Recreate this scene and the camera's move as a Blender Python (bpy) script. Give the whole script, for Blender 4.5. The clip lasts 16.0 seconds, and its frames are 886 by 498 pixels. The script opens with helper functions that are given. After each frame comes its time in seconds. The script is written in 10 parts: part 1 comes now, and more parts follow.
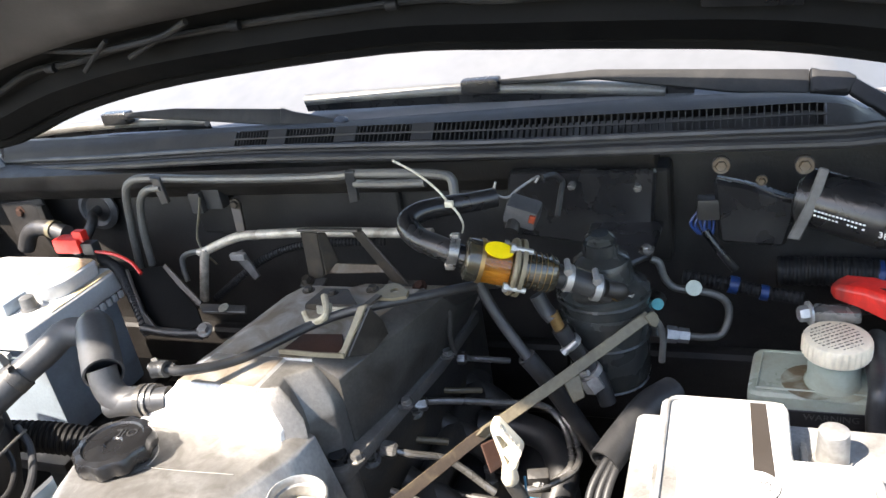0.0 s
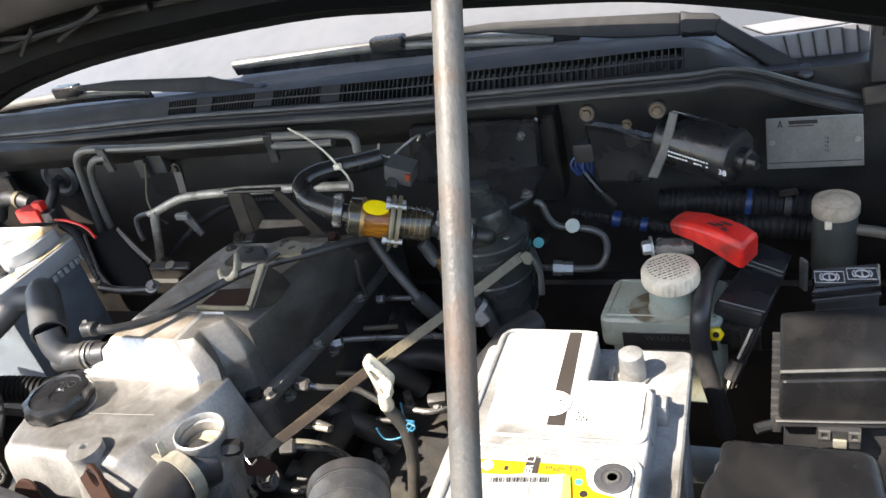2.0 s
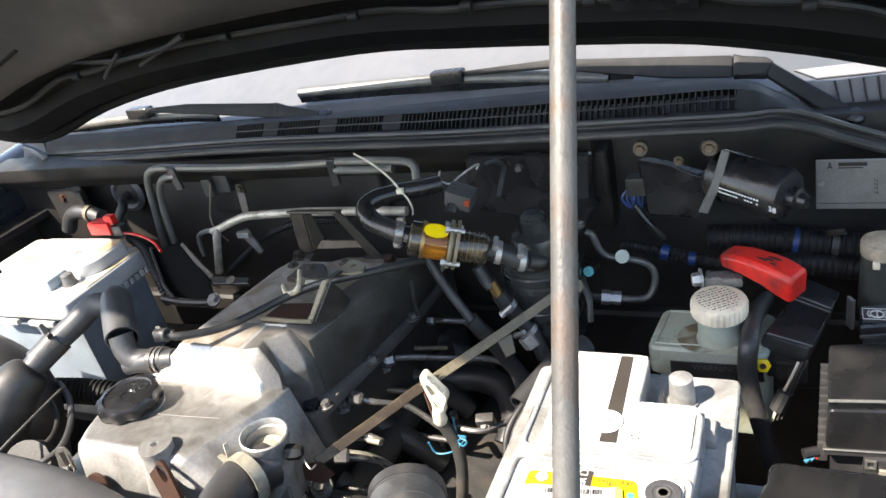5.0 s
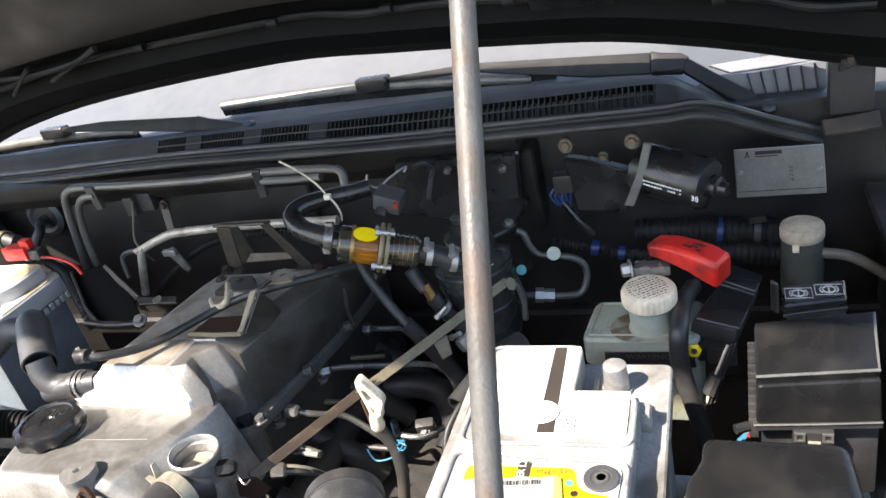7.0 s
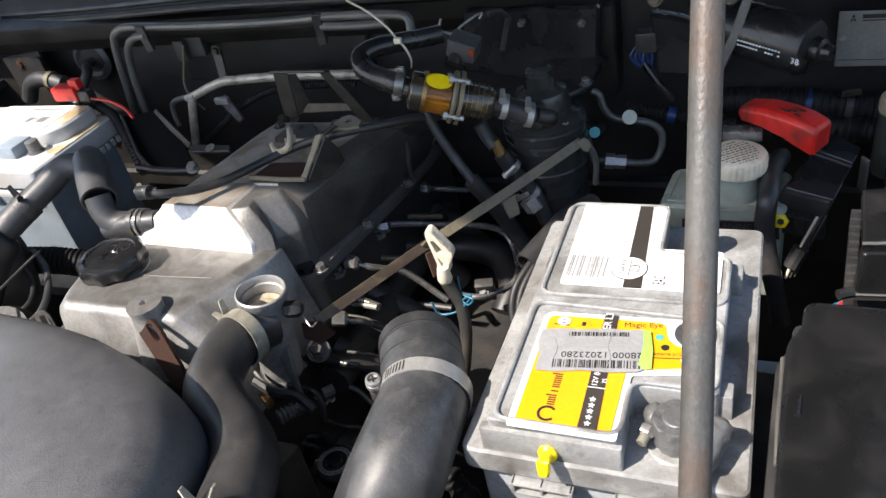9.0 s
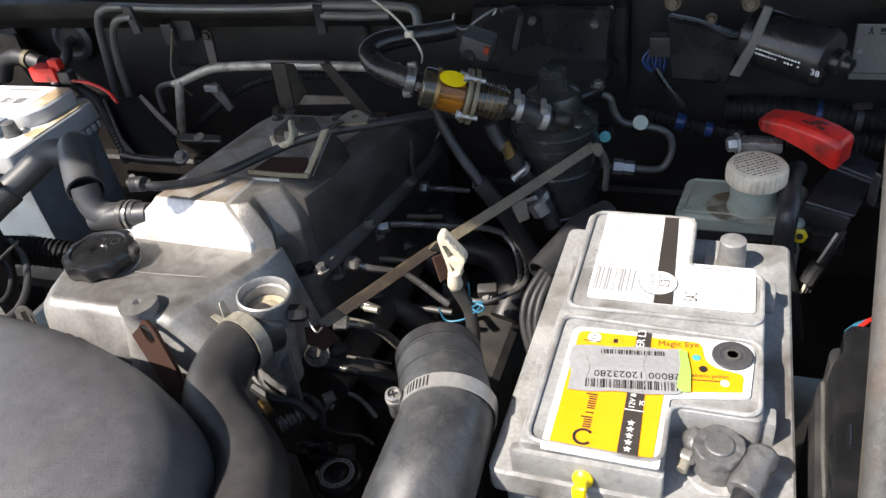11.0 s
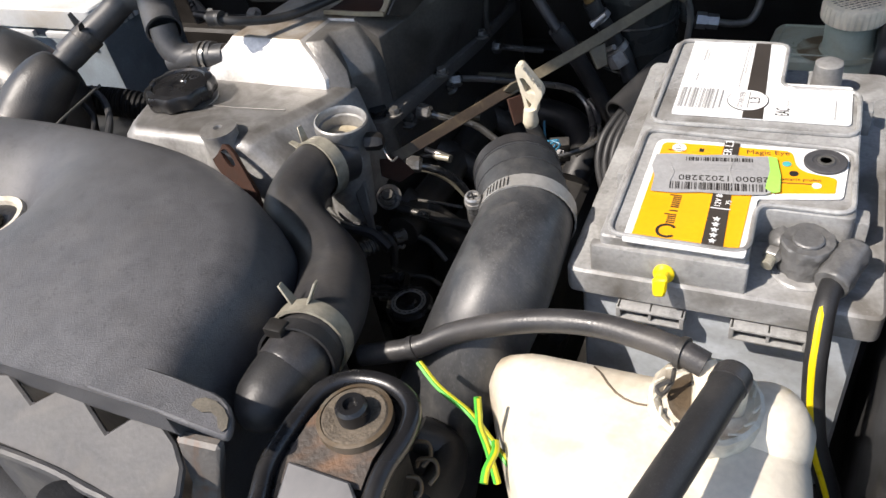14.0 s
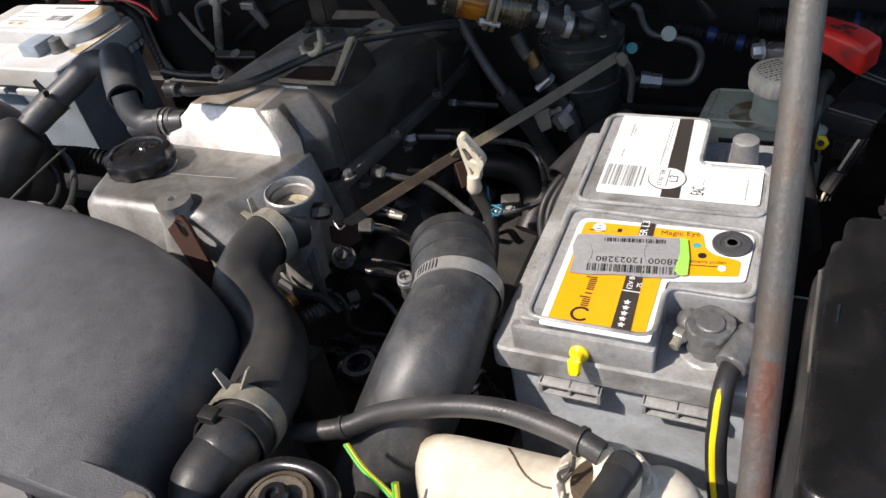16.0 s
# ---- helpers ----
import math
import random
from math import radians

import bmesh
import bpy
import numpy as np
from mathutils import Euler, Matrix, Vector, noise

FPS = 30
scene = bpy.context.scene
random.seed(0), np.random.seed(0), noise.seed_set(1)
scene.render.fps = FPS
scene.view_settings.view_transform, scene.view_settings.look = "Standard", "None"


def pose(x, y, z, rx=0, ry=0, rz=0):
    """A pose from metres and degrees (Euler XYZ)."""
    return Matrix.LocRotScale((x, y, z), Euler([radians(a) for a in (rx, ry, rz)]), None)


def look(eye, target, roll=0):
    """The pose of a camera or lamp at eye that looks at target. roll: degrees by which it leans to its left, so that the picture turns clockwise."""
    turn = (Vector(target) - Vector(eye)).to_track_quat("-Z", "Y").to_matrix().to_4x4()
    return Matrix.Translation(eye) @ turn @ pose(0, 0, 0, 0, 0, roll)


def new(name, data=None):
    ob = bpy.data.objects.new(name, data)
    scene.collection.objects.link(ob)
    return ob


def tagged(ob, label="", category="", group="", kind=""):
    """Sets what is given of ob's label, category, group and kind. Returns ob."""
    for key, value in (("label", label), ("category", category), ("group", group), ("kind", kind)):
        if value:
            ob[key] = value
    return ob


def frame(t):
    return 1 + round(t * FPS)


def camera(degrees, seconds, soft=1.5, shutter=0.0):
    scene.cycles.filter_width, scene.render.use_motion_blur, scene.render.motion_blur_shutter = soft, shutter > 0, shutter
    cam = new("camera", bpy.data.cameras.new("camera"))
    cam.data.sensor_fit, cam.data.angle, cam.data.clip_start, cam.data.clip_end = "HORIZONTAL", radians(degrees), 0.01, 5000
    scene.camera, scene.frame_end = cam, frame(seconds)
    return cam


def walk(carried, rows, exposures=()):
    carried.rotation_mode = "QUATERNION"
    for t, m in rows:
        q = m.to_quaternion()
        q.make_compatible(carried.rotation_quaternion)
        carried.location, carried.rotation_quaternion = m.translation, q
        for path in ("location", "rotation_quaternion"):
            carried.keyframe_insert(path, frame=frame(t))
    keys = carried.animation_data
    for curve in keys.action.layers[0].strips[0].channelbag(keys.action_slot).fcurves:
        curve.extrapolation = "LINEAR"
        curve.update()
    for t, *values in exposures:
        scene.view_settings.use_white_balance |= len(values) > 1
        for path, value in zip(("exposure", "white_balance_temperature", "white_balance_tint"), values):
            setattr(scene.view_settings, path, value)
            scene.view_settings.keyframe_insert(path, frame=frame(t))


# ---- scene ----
cam = camera(60.56, 16.0)
PATH = [
    (0, (0.0641, -0.2518, 1.3168), (-0.2951, 0.5820, 0.8974), -9.78),
    (0.5, (0.1075, -0.2986, 1.3241), (-0.2394, 0.5239, 0.8734), -9.03),
    (1, (0.1650, -0.2786, 1.3584), (-0.1930, 0.5249, 0.8828), -10.03),
    (1.5, (0.2191, -0.2828, 1.3597), (-0.1584, 0.5033, 0.8702), -11.93),
    (2, (0.2248, -0.2649, 1.3588), (-0.1588, 0.5100, 0.8565), -14.79),
    (2.5, (0.2010, -0.2798, 1.3677), (-0.2136, 0.4872, 0.8779), -14.83),
    (3, (0.2219, -0.3319, 1.3724), (-0.2068, 0.4291, 0.8854), -14.66),
    (3.2, (0.2239, -0.3414, 1.3741), (-0.2056, 0.4231, 0.8934), -14.00),
    (5.3, (0.2171, -0.3030, 1.3730), (-0.2059, 0.4827, 0.9217), -13.33),
    (5.5, (0.2280, -0.3019, 1.3675), (-0.1902, 0.4886, 0.9200), -12.99),
    (6, (0.2450, -0.3015, 1.3666), (-0.1588, 0.5026, 0.9304), -13.92),
    (6.5, (0.2444, -0.2971, 1.3684), (-0.1192, 0.5232, 0.9268), -13.92),
    (7, (0.2228, -0.3063, 1.3516), (-0.1283, 0.5141, 0.9004), -13.80),
    (7.5, (0.1669, -0.3414, 1.3284), (-0.2204, 0.4152, 0.8017), -12.18),
    (8, (0.1755, -0.3619, 1.3129), (-0.2235, 0.3433, 0.7268), -13.73),
    (8.2, (0.1898, -0.3509, 1.3229), (-0.2090, 0.3665, 0.7517), -14.01),
    (10.3, (0.1185, -0.3030, 1.3051), (-0.2225, 0.4372, 0.7255), -10.11),
    (10.5, (0.1233, -0.3099, 1.3142), (-0.2207, 0.4269, 0.7323), -9.88),
    (11, (0.1152, -0.3015, 1.3166), (-0.2203, 0.4371, 0.7319), -9.29),
    (11.5, (0.1719, -0.2604, 1.3278), (-0.1368, 0.5177, 0.7806), -9.66),
    (12, (0.1303, -0.2855, 1.3170), (-0.1831, 0.4892, 0.7678), -9.75),
    (12.5, (0.1451, -0.3028, 1.3066), (-0.1674, 0.4723, 0.7573), -9.49),
    (13, (0.1654, -0.2799, 1.3258), (-0.1520, 0.4933, 0.7768), -9.85),
    (13.5, (0.1350, -0.2999, 1.2750), (-0.2041, 0.4276, 0.6786), -11.39),
    (14, (0.1086, -0.3578, 1.2543), (-0.2816, 0.2948, 0.6048), -11.69),
    (14.5, (0.1251, -0.3514, 1.2558), (-0.2727, 0.3016, 0.6113), -11.17),
    (15, (0.1158, -0.3338, 1.2741), (-0.2722, 0.3244, 0.6289), -10.63),
    (15.5, (0.1198, -0.3317, 1.2849), (-0.2616, 0.3208, 0.6301), -10.76),
    (16, (0.1509, -0.3323, 1.2975), (-0.2331, 0.3387, 0.6632), -11.74),
]
EXPOSURES = [(0.0, 2.7, 7300, 12), (0.5, 2.3, 7300, 12), (1.0, 2.15, 7300, 12), (1.5, 2.2, 7300, 12), (2.5, 2.43, 7350, 11), (3.2, 2.43, 7350, 11), (5.5, 2.40, 7350, 11), (6.5, 2.46, 7350, 11), (7.0, 2.33, 7300, 12), (7.5, 1.98, 7150, 12), (8.0, 1.55, 7000, 12), (10.5, 1.53, 7000, 12), (12.5, 1.65, 7000, 12), (13.0, 1.73, 7000, 12), (13.5, 1.80, 7000, 12), (14.0, 1.22, 7000, 13), (14.5, 0.86, 7000, 14), (16.0, 0.98, 7000, 14)]
walk(cam, [(t, look(eye, target, roll)) for t, eye, target, roll in PATH],
     exposures=EXPOSURES)
from mathutils.bvhtree import BVHTree
from mathutils import noise as lump_noise

# ---------------------------------------------------------------- world, sun
world = bpy.data.worlds.new("sky")
scene.world = world
world.use_nodes = True
wn = world.node_tree
sky = wn.nodes.new("ShaderNodeTexSky")
sky.sky_type, sky.sun_disc = "NISHITA", False
SUN_TRAVEL = Vector((0.55, 0.58, -1.0)).normalized()
sky.sun_elevation = math.asin(-SUN_TRAVEL.z)
sky.sun_rotation = math.atan2(-SUN_TRAVEL.x, -SUN_TRAVEL.y)
wn.links.new(sky.outputs[0], wn.nodes["Background"].inputs[0])
wn.nodes["Background"].inputs[1].default_value = 0.115
sun = new("sun", bpy.data.lights.new("sun", "SUN"))
sun.data.energy, sun.data.angle, sun.data.color = 3.2, radians(0.55), (1.0, 0.965, 0.92)
sun.matrix_world = look((-1.5, -1.0, 4.0), Vector((-1.5, -1.0, 4.0)) + SUN_TRAVEL)


# ---------------------------------------------------------------- materials
def pbr(name, color, rough=0.5, metal=0.0, var=0.25, scale=45.0, dirt=None, dirt_amount=0.35, dirt_scale=14.0,
        bump=0.15, bump_scale=320.0, coat=0.0, spec=0.5, rough_var=0.12, top_dark=0.0, weave=0.0, streak=1.0, speck=0.0, speck_size=1300.0):
    """Procedural surface: colour with fine and coarse variation, patches of dirt, fine relief."""
    m = bpy.data.materials.new(name)
    m.use_nodes = True
    nt = m.node_tree
    bs = nt.nodes["Principled BSDF"]
    tc = nt.nodes.new("ShaderNodeTexCoord")
    def noise_tex(s, detail=4.0, dist=0.0):
        n = nt.nodes.new("ShaderNodeTexNoise")
        n.inputs["Scale"].default_value, n.inputs["Detail"].default_value, n.inputs["Distortion"].default_value = s, detail, dist
        if streak != 1.0:
            mp = nt.nodes.new("ShaderNodeMapping")
            mp.inputs["Scale"].default_value = (1.0, 1.0, streak)
            nt.links.new(tc.outputs["Object"], mp.inputs[0]), nt.links.new(mp.outputs[0], n.inputs["Vector"])
        else:
            nt.links.new(tc.outputs["Object"], n.inputs["Vector"])
        return n
    def ramp(src, lo, hi, a, b):
        r = nt.nodes.new("ShaderNodeMapRange")
        r.inputs["From Min"].default_value, r.inputs["From Max"].default_value = lo, hi
        r.inputs["To Min"].default_value, r.inputs["To Max"].default_value = a, b
        nt.links.new(src, r.inputs["Value"])
        return r.outputs[0]
    def mix(fac, a, b, kind="MIX"):
        x = nt.nodes.new("ShaderNodeMix")
        x.data_type, x.blend_type = "RGBA", kind
        for sock, v in (("Factor", fac), ("A", a), ("B", b)):
            s = [i for i in x.inputs if i.name == sock and i.enabled][0]
            if isinstance(v, (int, float)):
                s.default_value = v
            elif isinstance(v, tuple):
                s.default_value = (*v[:3], 1.0)
            else:
                nt.links.new(v, s)
        return [o for o in x.outputs if o.enabled][0]
    fine, coarse = noise_tex(scale * 6), noise_tex(scale * 0.5, 5.0, 0.4)
    f = ramp(fine.outputs["Fac"], 0.3, 0.7, 1.0 - var * 0.5, 1.0 + var * 0.5)
    g = ramp(coarse.outputs["Fac"], 0.3, 0.7, 1.0 - var, 1.0 + var * 0.6)
    mul = nt.nodes.new("ShaderNodeMath")
    mul.operation = "MULTIPLY"
    nt.links.new(f, mul.inputs[0]), nt.links.new(g, mul.inputs[1])
    comb = nt.nodes.new("ShaderNodeCombineColor")
    for i in range(3):
        nt.links.new(mul.outputs[0], comb.inputs[i])
    col = mix(1.0, color, comb.outputs[0], "MULTIPLY")
    rgh = ramp(coarse.outputs["Fac"], 0.3, 0.7, max(0.04, rough - rough_var), min(1.0, rough + rough_var))
    if dirt:
        d = noise_tex(dirt_scale, 8.0, 0.8)
        k = ramp(d.outputs["Fac"], 0.48, 0.68, 0.0, dirt_amount)
        if top_dark:
            # flat tops darkened by their normal: oily dirt, plus the roof's dimmer light
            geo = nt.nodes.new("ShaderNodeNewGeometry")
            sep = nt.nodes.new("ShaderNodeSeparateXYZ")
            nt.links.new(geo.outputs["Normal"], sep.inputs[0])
            up = ramp(sep.outputs["Z"], 0.62, 0.92, 0.0, top_dark)
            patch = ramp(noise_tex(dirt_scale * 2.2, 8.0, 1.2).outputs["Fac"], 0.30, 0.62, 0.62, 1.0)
            top_tint = nt.nodes.new("ShaderNodeMath")
            top_tint.operation = "MULTIPLY"
            nt.links.new(up, top_tint.inputs[0]), nt.links.new(patch, top_tint.inputs[1])
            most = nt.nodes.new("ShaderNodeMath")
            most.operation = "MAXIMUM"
            nt.links.new(k, most.inputs[0]), nt.links.new(top_tint.outputs[0], most.inputs[1])
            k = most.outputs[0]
        col = mix(k, col, dirt)
    if speck:
        # fine dust grains, and rubbed darker spots a little larger
        grains = ramp(noise_tex(speck_size, 2.0).outputs["Fac"], 0.56, 0.74, 0.0, speck)
        col = mix(grains, col, tuple(0.10 + 0.55 * c for c in color))
        rubbed = ramp(noise_tex(speck_size * 0.16, 6.0, 1.5).outputs["Fac"], 0.58, 0.70, 0.0, min(1.0, speck * 1.6))
        col = mix(rubbed, col, tuple(0.45 * c for c in color))
    nt.links.new(col, bs.inputs["Base Color"])
    nt.links.new(rgh, bs.inputs["Roughness"])
    bs.inputs["Metallic"].default_value = metal
    bs.inputs["Coat Weight"].default_value = coat
    bs.inputs["Specular IOR Level"].default_value = spec
    if bump > 0:
        b = nt.nodes.new("ShaderNodeBump")
        b.inputs["Strength"].default_value, b.inputs["Distance"].default_value = bump, 0.002
        nb = noise_tex(bump_scale, 3.0)
        nt.links.new(nb.outputs["Fac"], b.inputs["Height"])
        if weave:
            # cloth wrap moulded into the rubber: two crossing sets of fine ridges
            cloth = nt.nodes.new("ShaderNodeMath")
            cloth.operation = "MULTIPLY"
            for n_, turn in enumerate(((0.5, 0.3, 0.6), (-0.4, 0.5, -0.7))):
                mp = nt.nodes.new("ShaderNodeMapping")
                mp.inputs["Rotation"].default_value = turn
                wv = nt.nodes.new("ShaderNodeTexWave")
                wv.inputs["Scale"].default_value, wv.inputs["Distortion"].default_value = weave, 0.6
                nt.links.new(tc.outputs["Object"], mp.inputs[0]), nt.links.new(mp.outputs[0], wv.inputs["Vector"])
                nt.links.new(wv.outputs["Fac"], cloth.inputs[n_])
            nt.links.new(cloth.outputs[0], b.inputs["Height"])
        nt.links.new(b.outputs[0], bs.inputs["Normal"])
    return m


def clear(name, color, rough=0.08, trans=1.0, ior=1.45):
    m = pbr(name, color, rough, var=0.08, bump=0.03, rough_var=0.03)
    bs = m.node_tree.nodes["Principled BSDF"]
    bs.inputs["Transmission Weight"].default_value, bs.inputs["IOR"].default_value = trans, ior
    return m


BODY = pbr("dark_body_paint", (0.022, 0.021, 0.022), 0.42, dirt=(0.09, 0.08, 0.07), dirt_amount=0.35, dirt_scale=9, bump=0.1, bump_scale=200)
FENDER = pbr("dark_blue_paint", (0.012, 0.015, 0.024), 0.25, var=0.1, dirt=(0.05, 0.05, 0.052), dirt_amount=0.3, dirt_scale=12, bump=0.03, coat=0.4)
FIREWALL = pbr("firewall_paint", (0.0135, 0.0118, 0.0108), 0.5, dirt=(0.048, 0.043, 0.038), dirt_amount=0.4, dirt_scale=9, bump=0.2, speck=0.25, spec=0.3)
BONNET = pbr("bonnet_underside", (0.006, 0.006, 0.006), 0.65, dirt=(0.010, 0.009, 0.008), dirt_amount=0.5, dirt_scale=5, bump=0.1, spec=0.08)
PLASTIC = pbr("black_plastic", (0.028, 0.028, 0.029), 0.45, dirt=(0.11, 0.10, 0.09), dirt_amount=0.35, dirt_scale=16, bump=0.14, bump_scale=500)
COWL = pbr("cowl_plastic", (0.028, 0.027, 0.027), 0.6, dirt=(0.060, 0.055, 0.050), dirt_amount=0.4, dirt_scale=12, bump=0.12, bump_scale=450, spec=0.22)
SHROUD = pbr("dusty_shroud_plastic", (0.072, 0.072, 0.077), 0.52, dirt=(0.12, 0.105, 0.09), dirt_amount=0.1, dirt_scale=30, bump=0.22, bump_scale=1100, var=0.2, scale=140, rough_var=0.02, speck=0.35)
RUBBER = pbr("rubber", (0.019, 0.019, 0.020), 0.5, dirt=(0.07, 0.065, 0.06), dirt_amount=0.45, dirt_scale=18, bump=0.08, bump_scale=600, speck=0.15)
RUBBER_GREY = pbr("weathered_rubber", (0.032, 0.031, 0.032), 0.42, dirt=(0.085, 0.076, 0.066), dirt_amount=0.4, dirt_scale=25, bump=0.10, bump_scale=600, speck=0.22)
ALU = pbr("cast_aluminium", (0.40, 0.395, 0.385), 0.42, metal=0.4, dirt=(0.11, 0.102, 0.092), dirt_amount=0.6, dirt_scale=16, bump=0.12, bump_scale=420, top_dark=0.9)
CANISTER = pbr("oily_grey_green_paint", (0.032, 0.034, 0.033), 0.24, dirt=(0.07, 0.066, 0.056), dirt_amount=0.45, dirt_scale=16, bump=0.08)
BAND = pbr("brown_stained_band", (0.10, 0.072, 0.045), 0.55, metal=0.3, dirt=(0.16, 0.15, 0.13), dirt_amount=0.5, dirt_scale=40, bump=0.2)
LINER = pbr("bonnet_liner", (0.026, 0.023, 0.021), 0.55, dirt=(0.045, 0.039, 0.034), dirt_amount=0.5, dirt_scale=4, bump=0.06)
# brown top colour holds both oil and the shade under the bonnet
ROCKER = pbr("oily_rocker_cover", (0.68, 0.662, 0.632), 0.42, metal=0.25, dirt=(0.165, 0.125, 0.082), dirt_amount=0.55, dirt_scale=11, bump=0.10, top_dark=1.0)
OILY = pbr("oily_steel", (0.23, 0.222, 0.21), 0.28, metal=0.6, dirt=(0.05, 0.042, 0.035), dirt_amount=0.6, dirt_scale=30, bump=0.12)
HOSE_CLIP = pbr("dull_zinc_clip", (0.33, 0.31, 0.25), 0.42, metal=0.3, dirt=(0.12, 0.10, 0.07), dirt_amount=0.6, dirt_scale=40, bump=0.12)
HOSE_CLOTH = pbr("cloth_wrapped_hose", (0.040, 0.041, 0.043), 0.40, var=0.25, scale=70, dirt=(0.090, 0.087, 0.082), dirt_amount=0.5, dirt_scale=75, bump=0.05, weave=260.0, streak=0.35, speck=0.3, speck_size=800)
RUBBER_PALE = pbr("pale_grey_rubber", (0.045, 0.046, 0.049), 0.5, dirt=(0.085, 0.08, 0.076), dirt_amount=0.35, dirt_scale=25, bump=0.05)
PRINT_PALE = pbr("worn_white_print", (0.42, 0.42, 0.41), 0.5, var=0.25, scale=200, bump=0.0)
PRINT_GREY = pbr("grey_print", (0.28, 0.28, 0.28), 0.45, var=0.15, bump=0.0)
TAN = pbr("tan_plastic", (0.44, 0.38, 0.27), 0.45, dirt=(0.22, 0.16, 0.09), dirt_amount=0.6, dirt_scale=50, bump=0.05)
GLOSS = pbr("dusty_glossy_plastic", (0.009, 0.009, 0.0095), 0.30, dirt=(0.024, 0.022, 0.020), dirt_amount=0.45, dirt_scale=24, bump=0.08, bump_scale=900, spec=0.35, speck=0.05)
RED_SEAL = pbr("dark_orange_rubber", (0.22, 0.035, 0.012), 0.5, var=0.15, bump=0.05)
DIRTY_CREAM = pbr("dirty_cream_cap", (0.62, 0.575, 0.48), 0.55, var=0.2, dirt=(0.20, 0.145, 0.09), dirt_amount=0.75, dirt_scale=45, bump=0.25)
ALU_MID = pbr("dull_cast_aluminium", (0.34, 0.335, 0.325), 0.45, metal=0.45, dirt=(0.13, 0.12, 0.105), dirt_amount=0.6, dirt_scale=24, bump=0.15)
GRIME_SHADE = pbr("grimed_shaded_wall", (0.085, 0.079, 0.072), 0.45, metal=0.3, dirt=(0.028, 0.024, 0.020), dirt_amount=0.85, dirt_scale=13, bump=0.12)
OILY_SHADE = pbr("oily_shaded_corner", (0.13, 0.125, 0.118), 0.42, metal=0.35, dirt=(0.055, 0.048, 0.04), dirt_amount=0.85, dirt_scale=22, bump=0.15)
BARE = pbr("bare_steel_sheet", (0.10, 0.10, 0.104), 0.45, metal=0.3, var=0.1, bump=0.0)
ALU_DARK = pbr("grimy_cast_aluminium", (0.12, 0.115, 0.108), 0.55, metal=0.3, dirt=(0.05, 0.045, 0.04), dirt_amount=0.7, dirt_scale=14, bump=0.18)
STEEL = pbr("steel", (0.36, 0.35, 0.335), 0.38, metal=0.6, dirt=(0.16, 0.12, 0.08), dirt_amount=0.4, bump=0.15)
ZINC = pbr("yellow_zinc", (0.17, 0.145, 0.095), 0.45, metal=0.2, dirt=(0.09, 0.07, 0.05), dirt_amount=0.5, dirt_scale=25, bump=0.2)
RUST = pbr("rusty_steel", (0.040, 0.018, 0.012), 0.85, metal=0.0, dirt=(0.028, 0.020, 0.017), dirt_amount=0.6, dirt_scale=30, bump=0.15, bump_scale=500, spec=0.25)
ROD = pbr("grey_rod_with_rust", (0.082, 0.079, 0.074), 0.5, metal=0.15, var=0.22, scale=90, dirt=(0.088, 0.054, 0.036), dirt_amount=0.65, dirt_scale=60, bump=0.13, bump_scale=900, streak=0.5, speck=0.28, speck_size=1200)
ROD_RUSTY = pbr("rusted_grey_rod", (0.080, 0.074, 0.068), 0.6, metal=0.1, var=0.25, scale=90, dirt=(0.105, 0.034, 0.018), dirt_amount=0.9, dirt_scale=55, bump=0.25, bump_scale=700, streak=0.5, speck=0.2, speck_size=900)
PIPE = pbr("painted_pipe", (0.12, 0.118, 0.11), 0.42, metal=0.3, dirt=(0.2, 0.18, 0.15), dirt_amount=0.4, bump=0.15)
PIPE_WHITE = pbr("bare_aluminium_pipe", (0.55, 0.49, 0.40), 0.48, metal=0.4, dirt=(0.20, 0.165, 0.12), dirt_amount=0.7, dirt_scale=30, bump=0.15)
BRACKET = pbr("browned_bracket_steel", (0.042, 0.034, 0.026), 0.5, metal=0.2, dirt=(0.085, 0.062, 0.038), dirt_amount=0.6, dirt_scale=30, bump=0.15)
SMOKED = pbr("smoked_clear_plastic", (0.030, 0.027, 0.020), 0.10, var=0.2, dirt=(0.09, 0.06, 0.02), dirt_amount=0.5, dirt_scale=60, bump=0.02, coat=0.6)
BLACK = pbr("semi_gloss_black", (0.012, 0.012, 0.013), 0.28, dirt=(0.07, 0.065, 0.06), dirt_amount=0.25, bump=0.04)
DARK = pbr("oily_black", (0.014, 0.013, 0.012), 0.45, dirt=(0.05, 0.042, 0.035), dirt_amount=0.6, dirt_scale=20, bump=0.15)
CAST_DARK = pbr("oily_cast_iron", (0.048, 0.046, 0.044), 0.5, metal=0.2, dirt=(0.09, 0.075, 0.055), dirt_amount=0.6, dirt_scale=18, bump=0.25, bump_scale=260)
LID = pbr("battery_lid_plastic", (0.30, 0.30, 0.295), 0.33, var=0.26, scale=60, dirt=(0.11, 0.102, 0.090), dirt_amount=0.9, dirt_scale=19, bump=0.12, speck=0.25, speck_size=700)
CASE = pbr("battery_case_plastic", (0.42, 0.455, 0.49), 0.4, var=0.16, dirt=(0.17, 0.165, 0.155), dirt_amount=0.6, dirt_scale=18, bump=0.08, speck=0.15, speck_size=700)
CASE_BLUE = pbr("blue_grey_battery_case", (0.27, 0.32, 0.37), 0.42, var=0.12, dirt=(0.13, 0.13, 0.12), dirt_amount=0.45, bump=0.08)
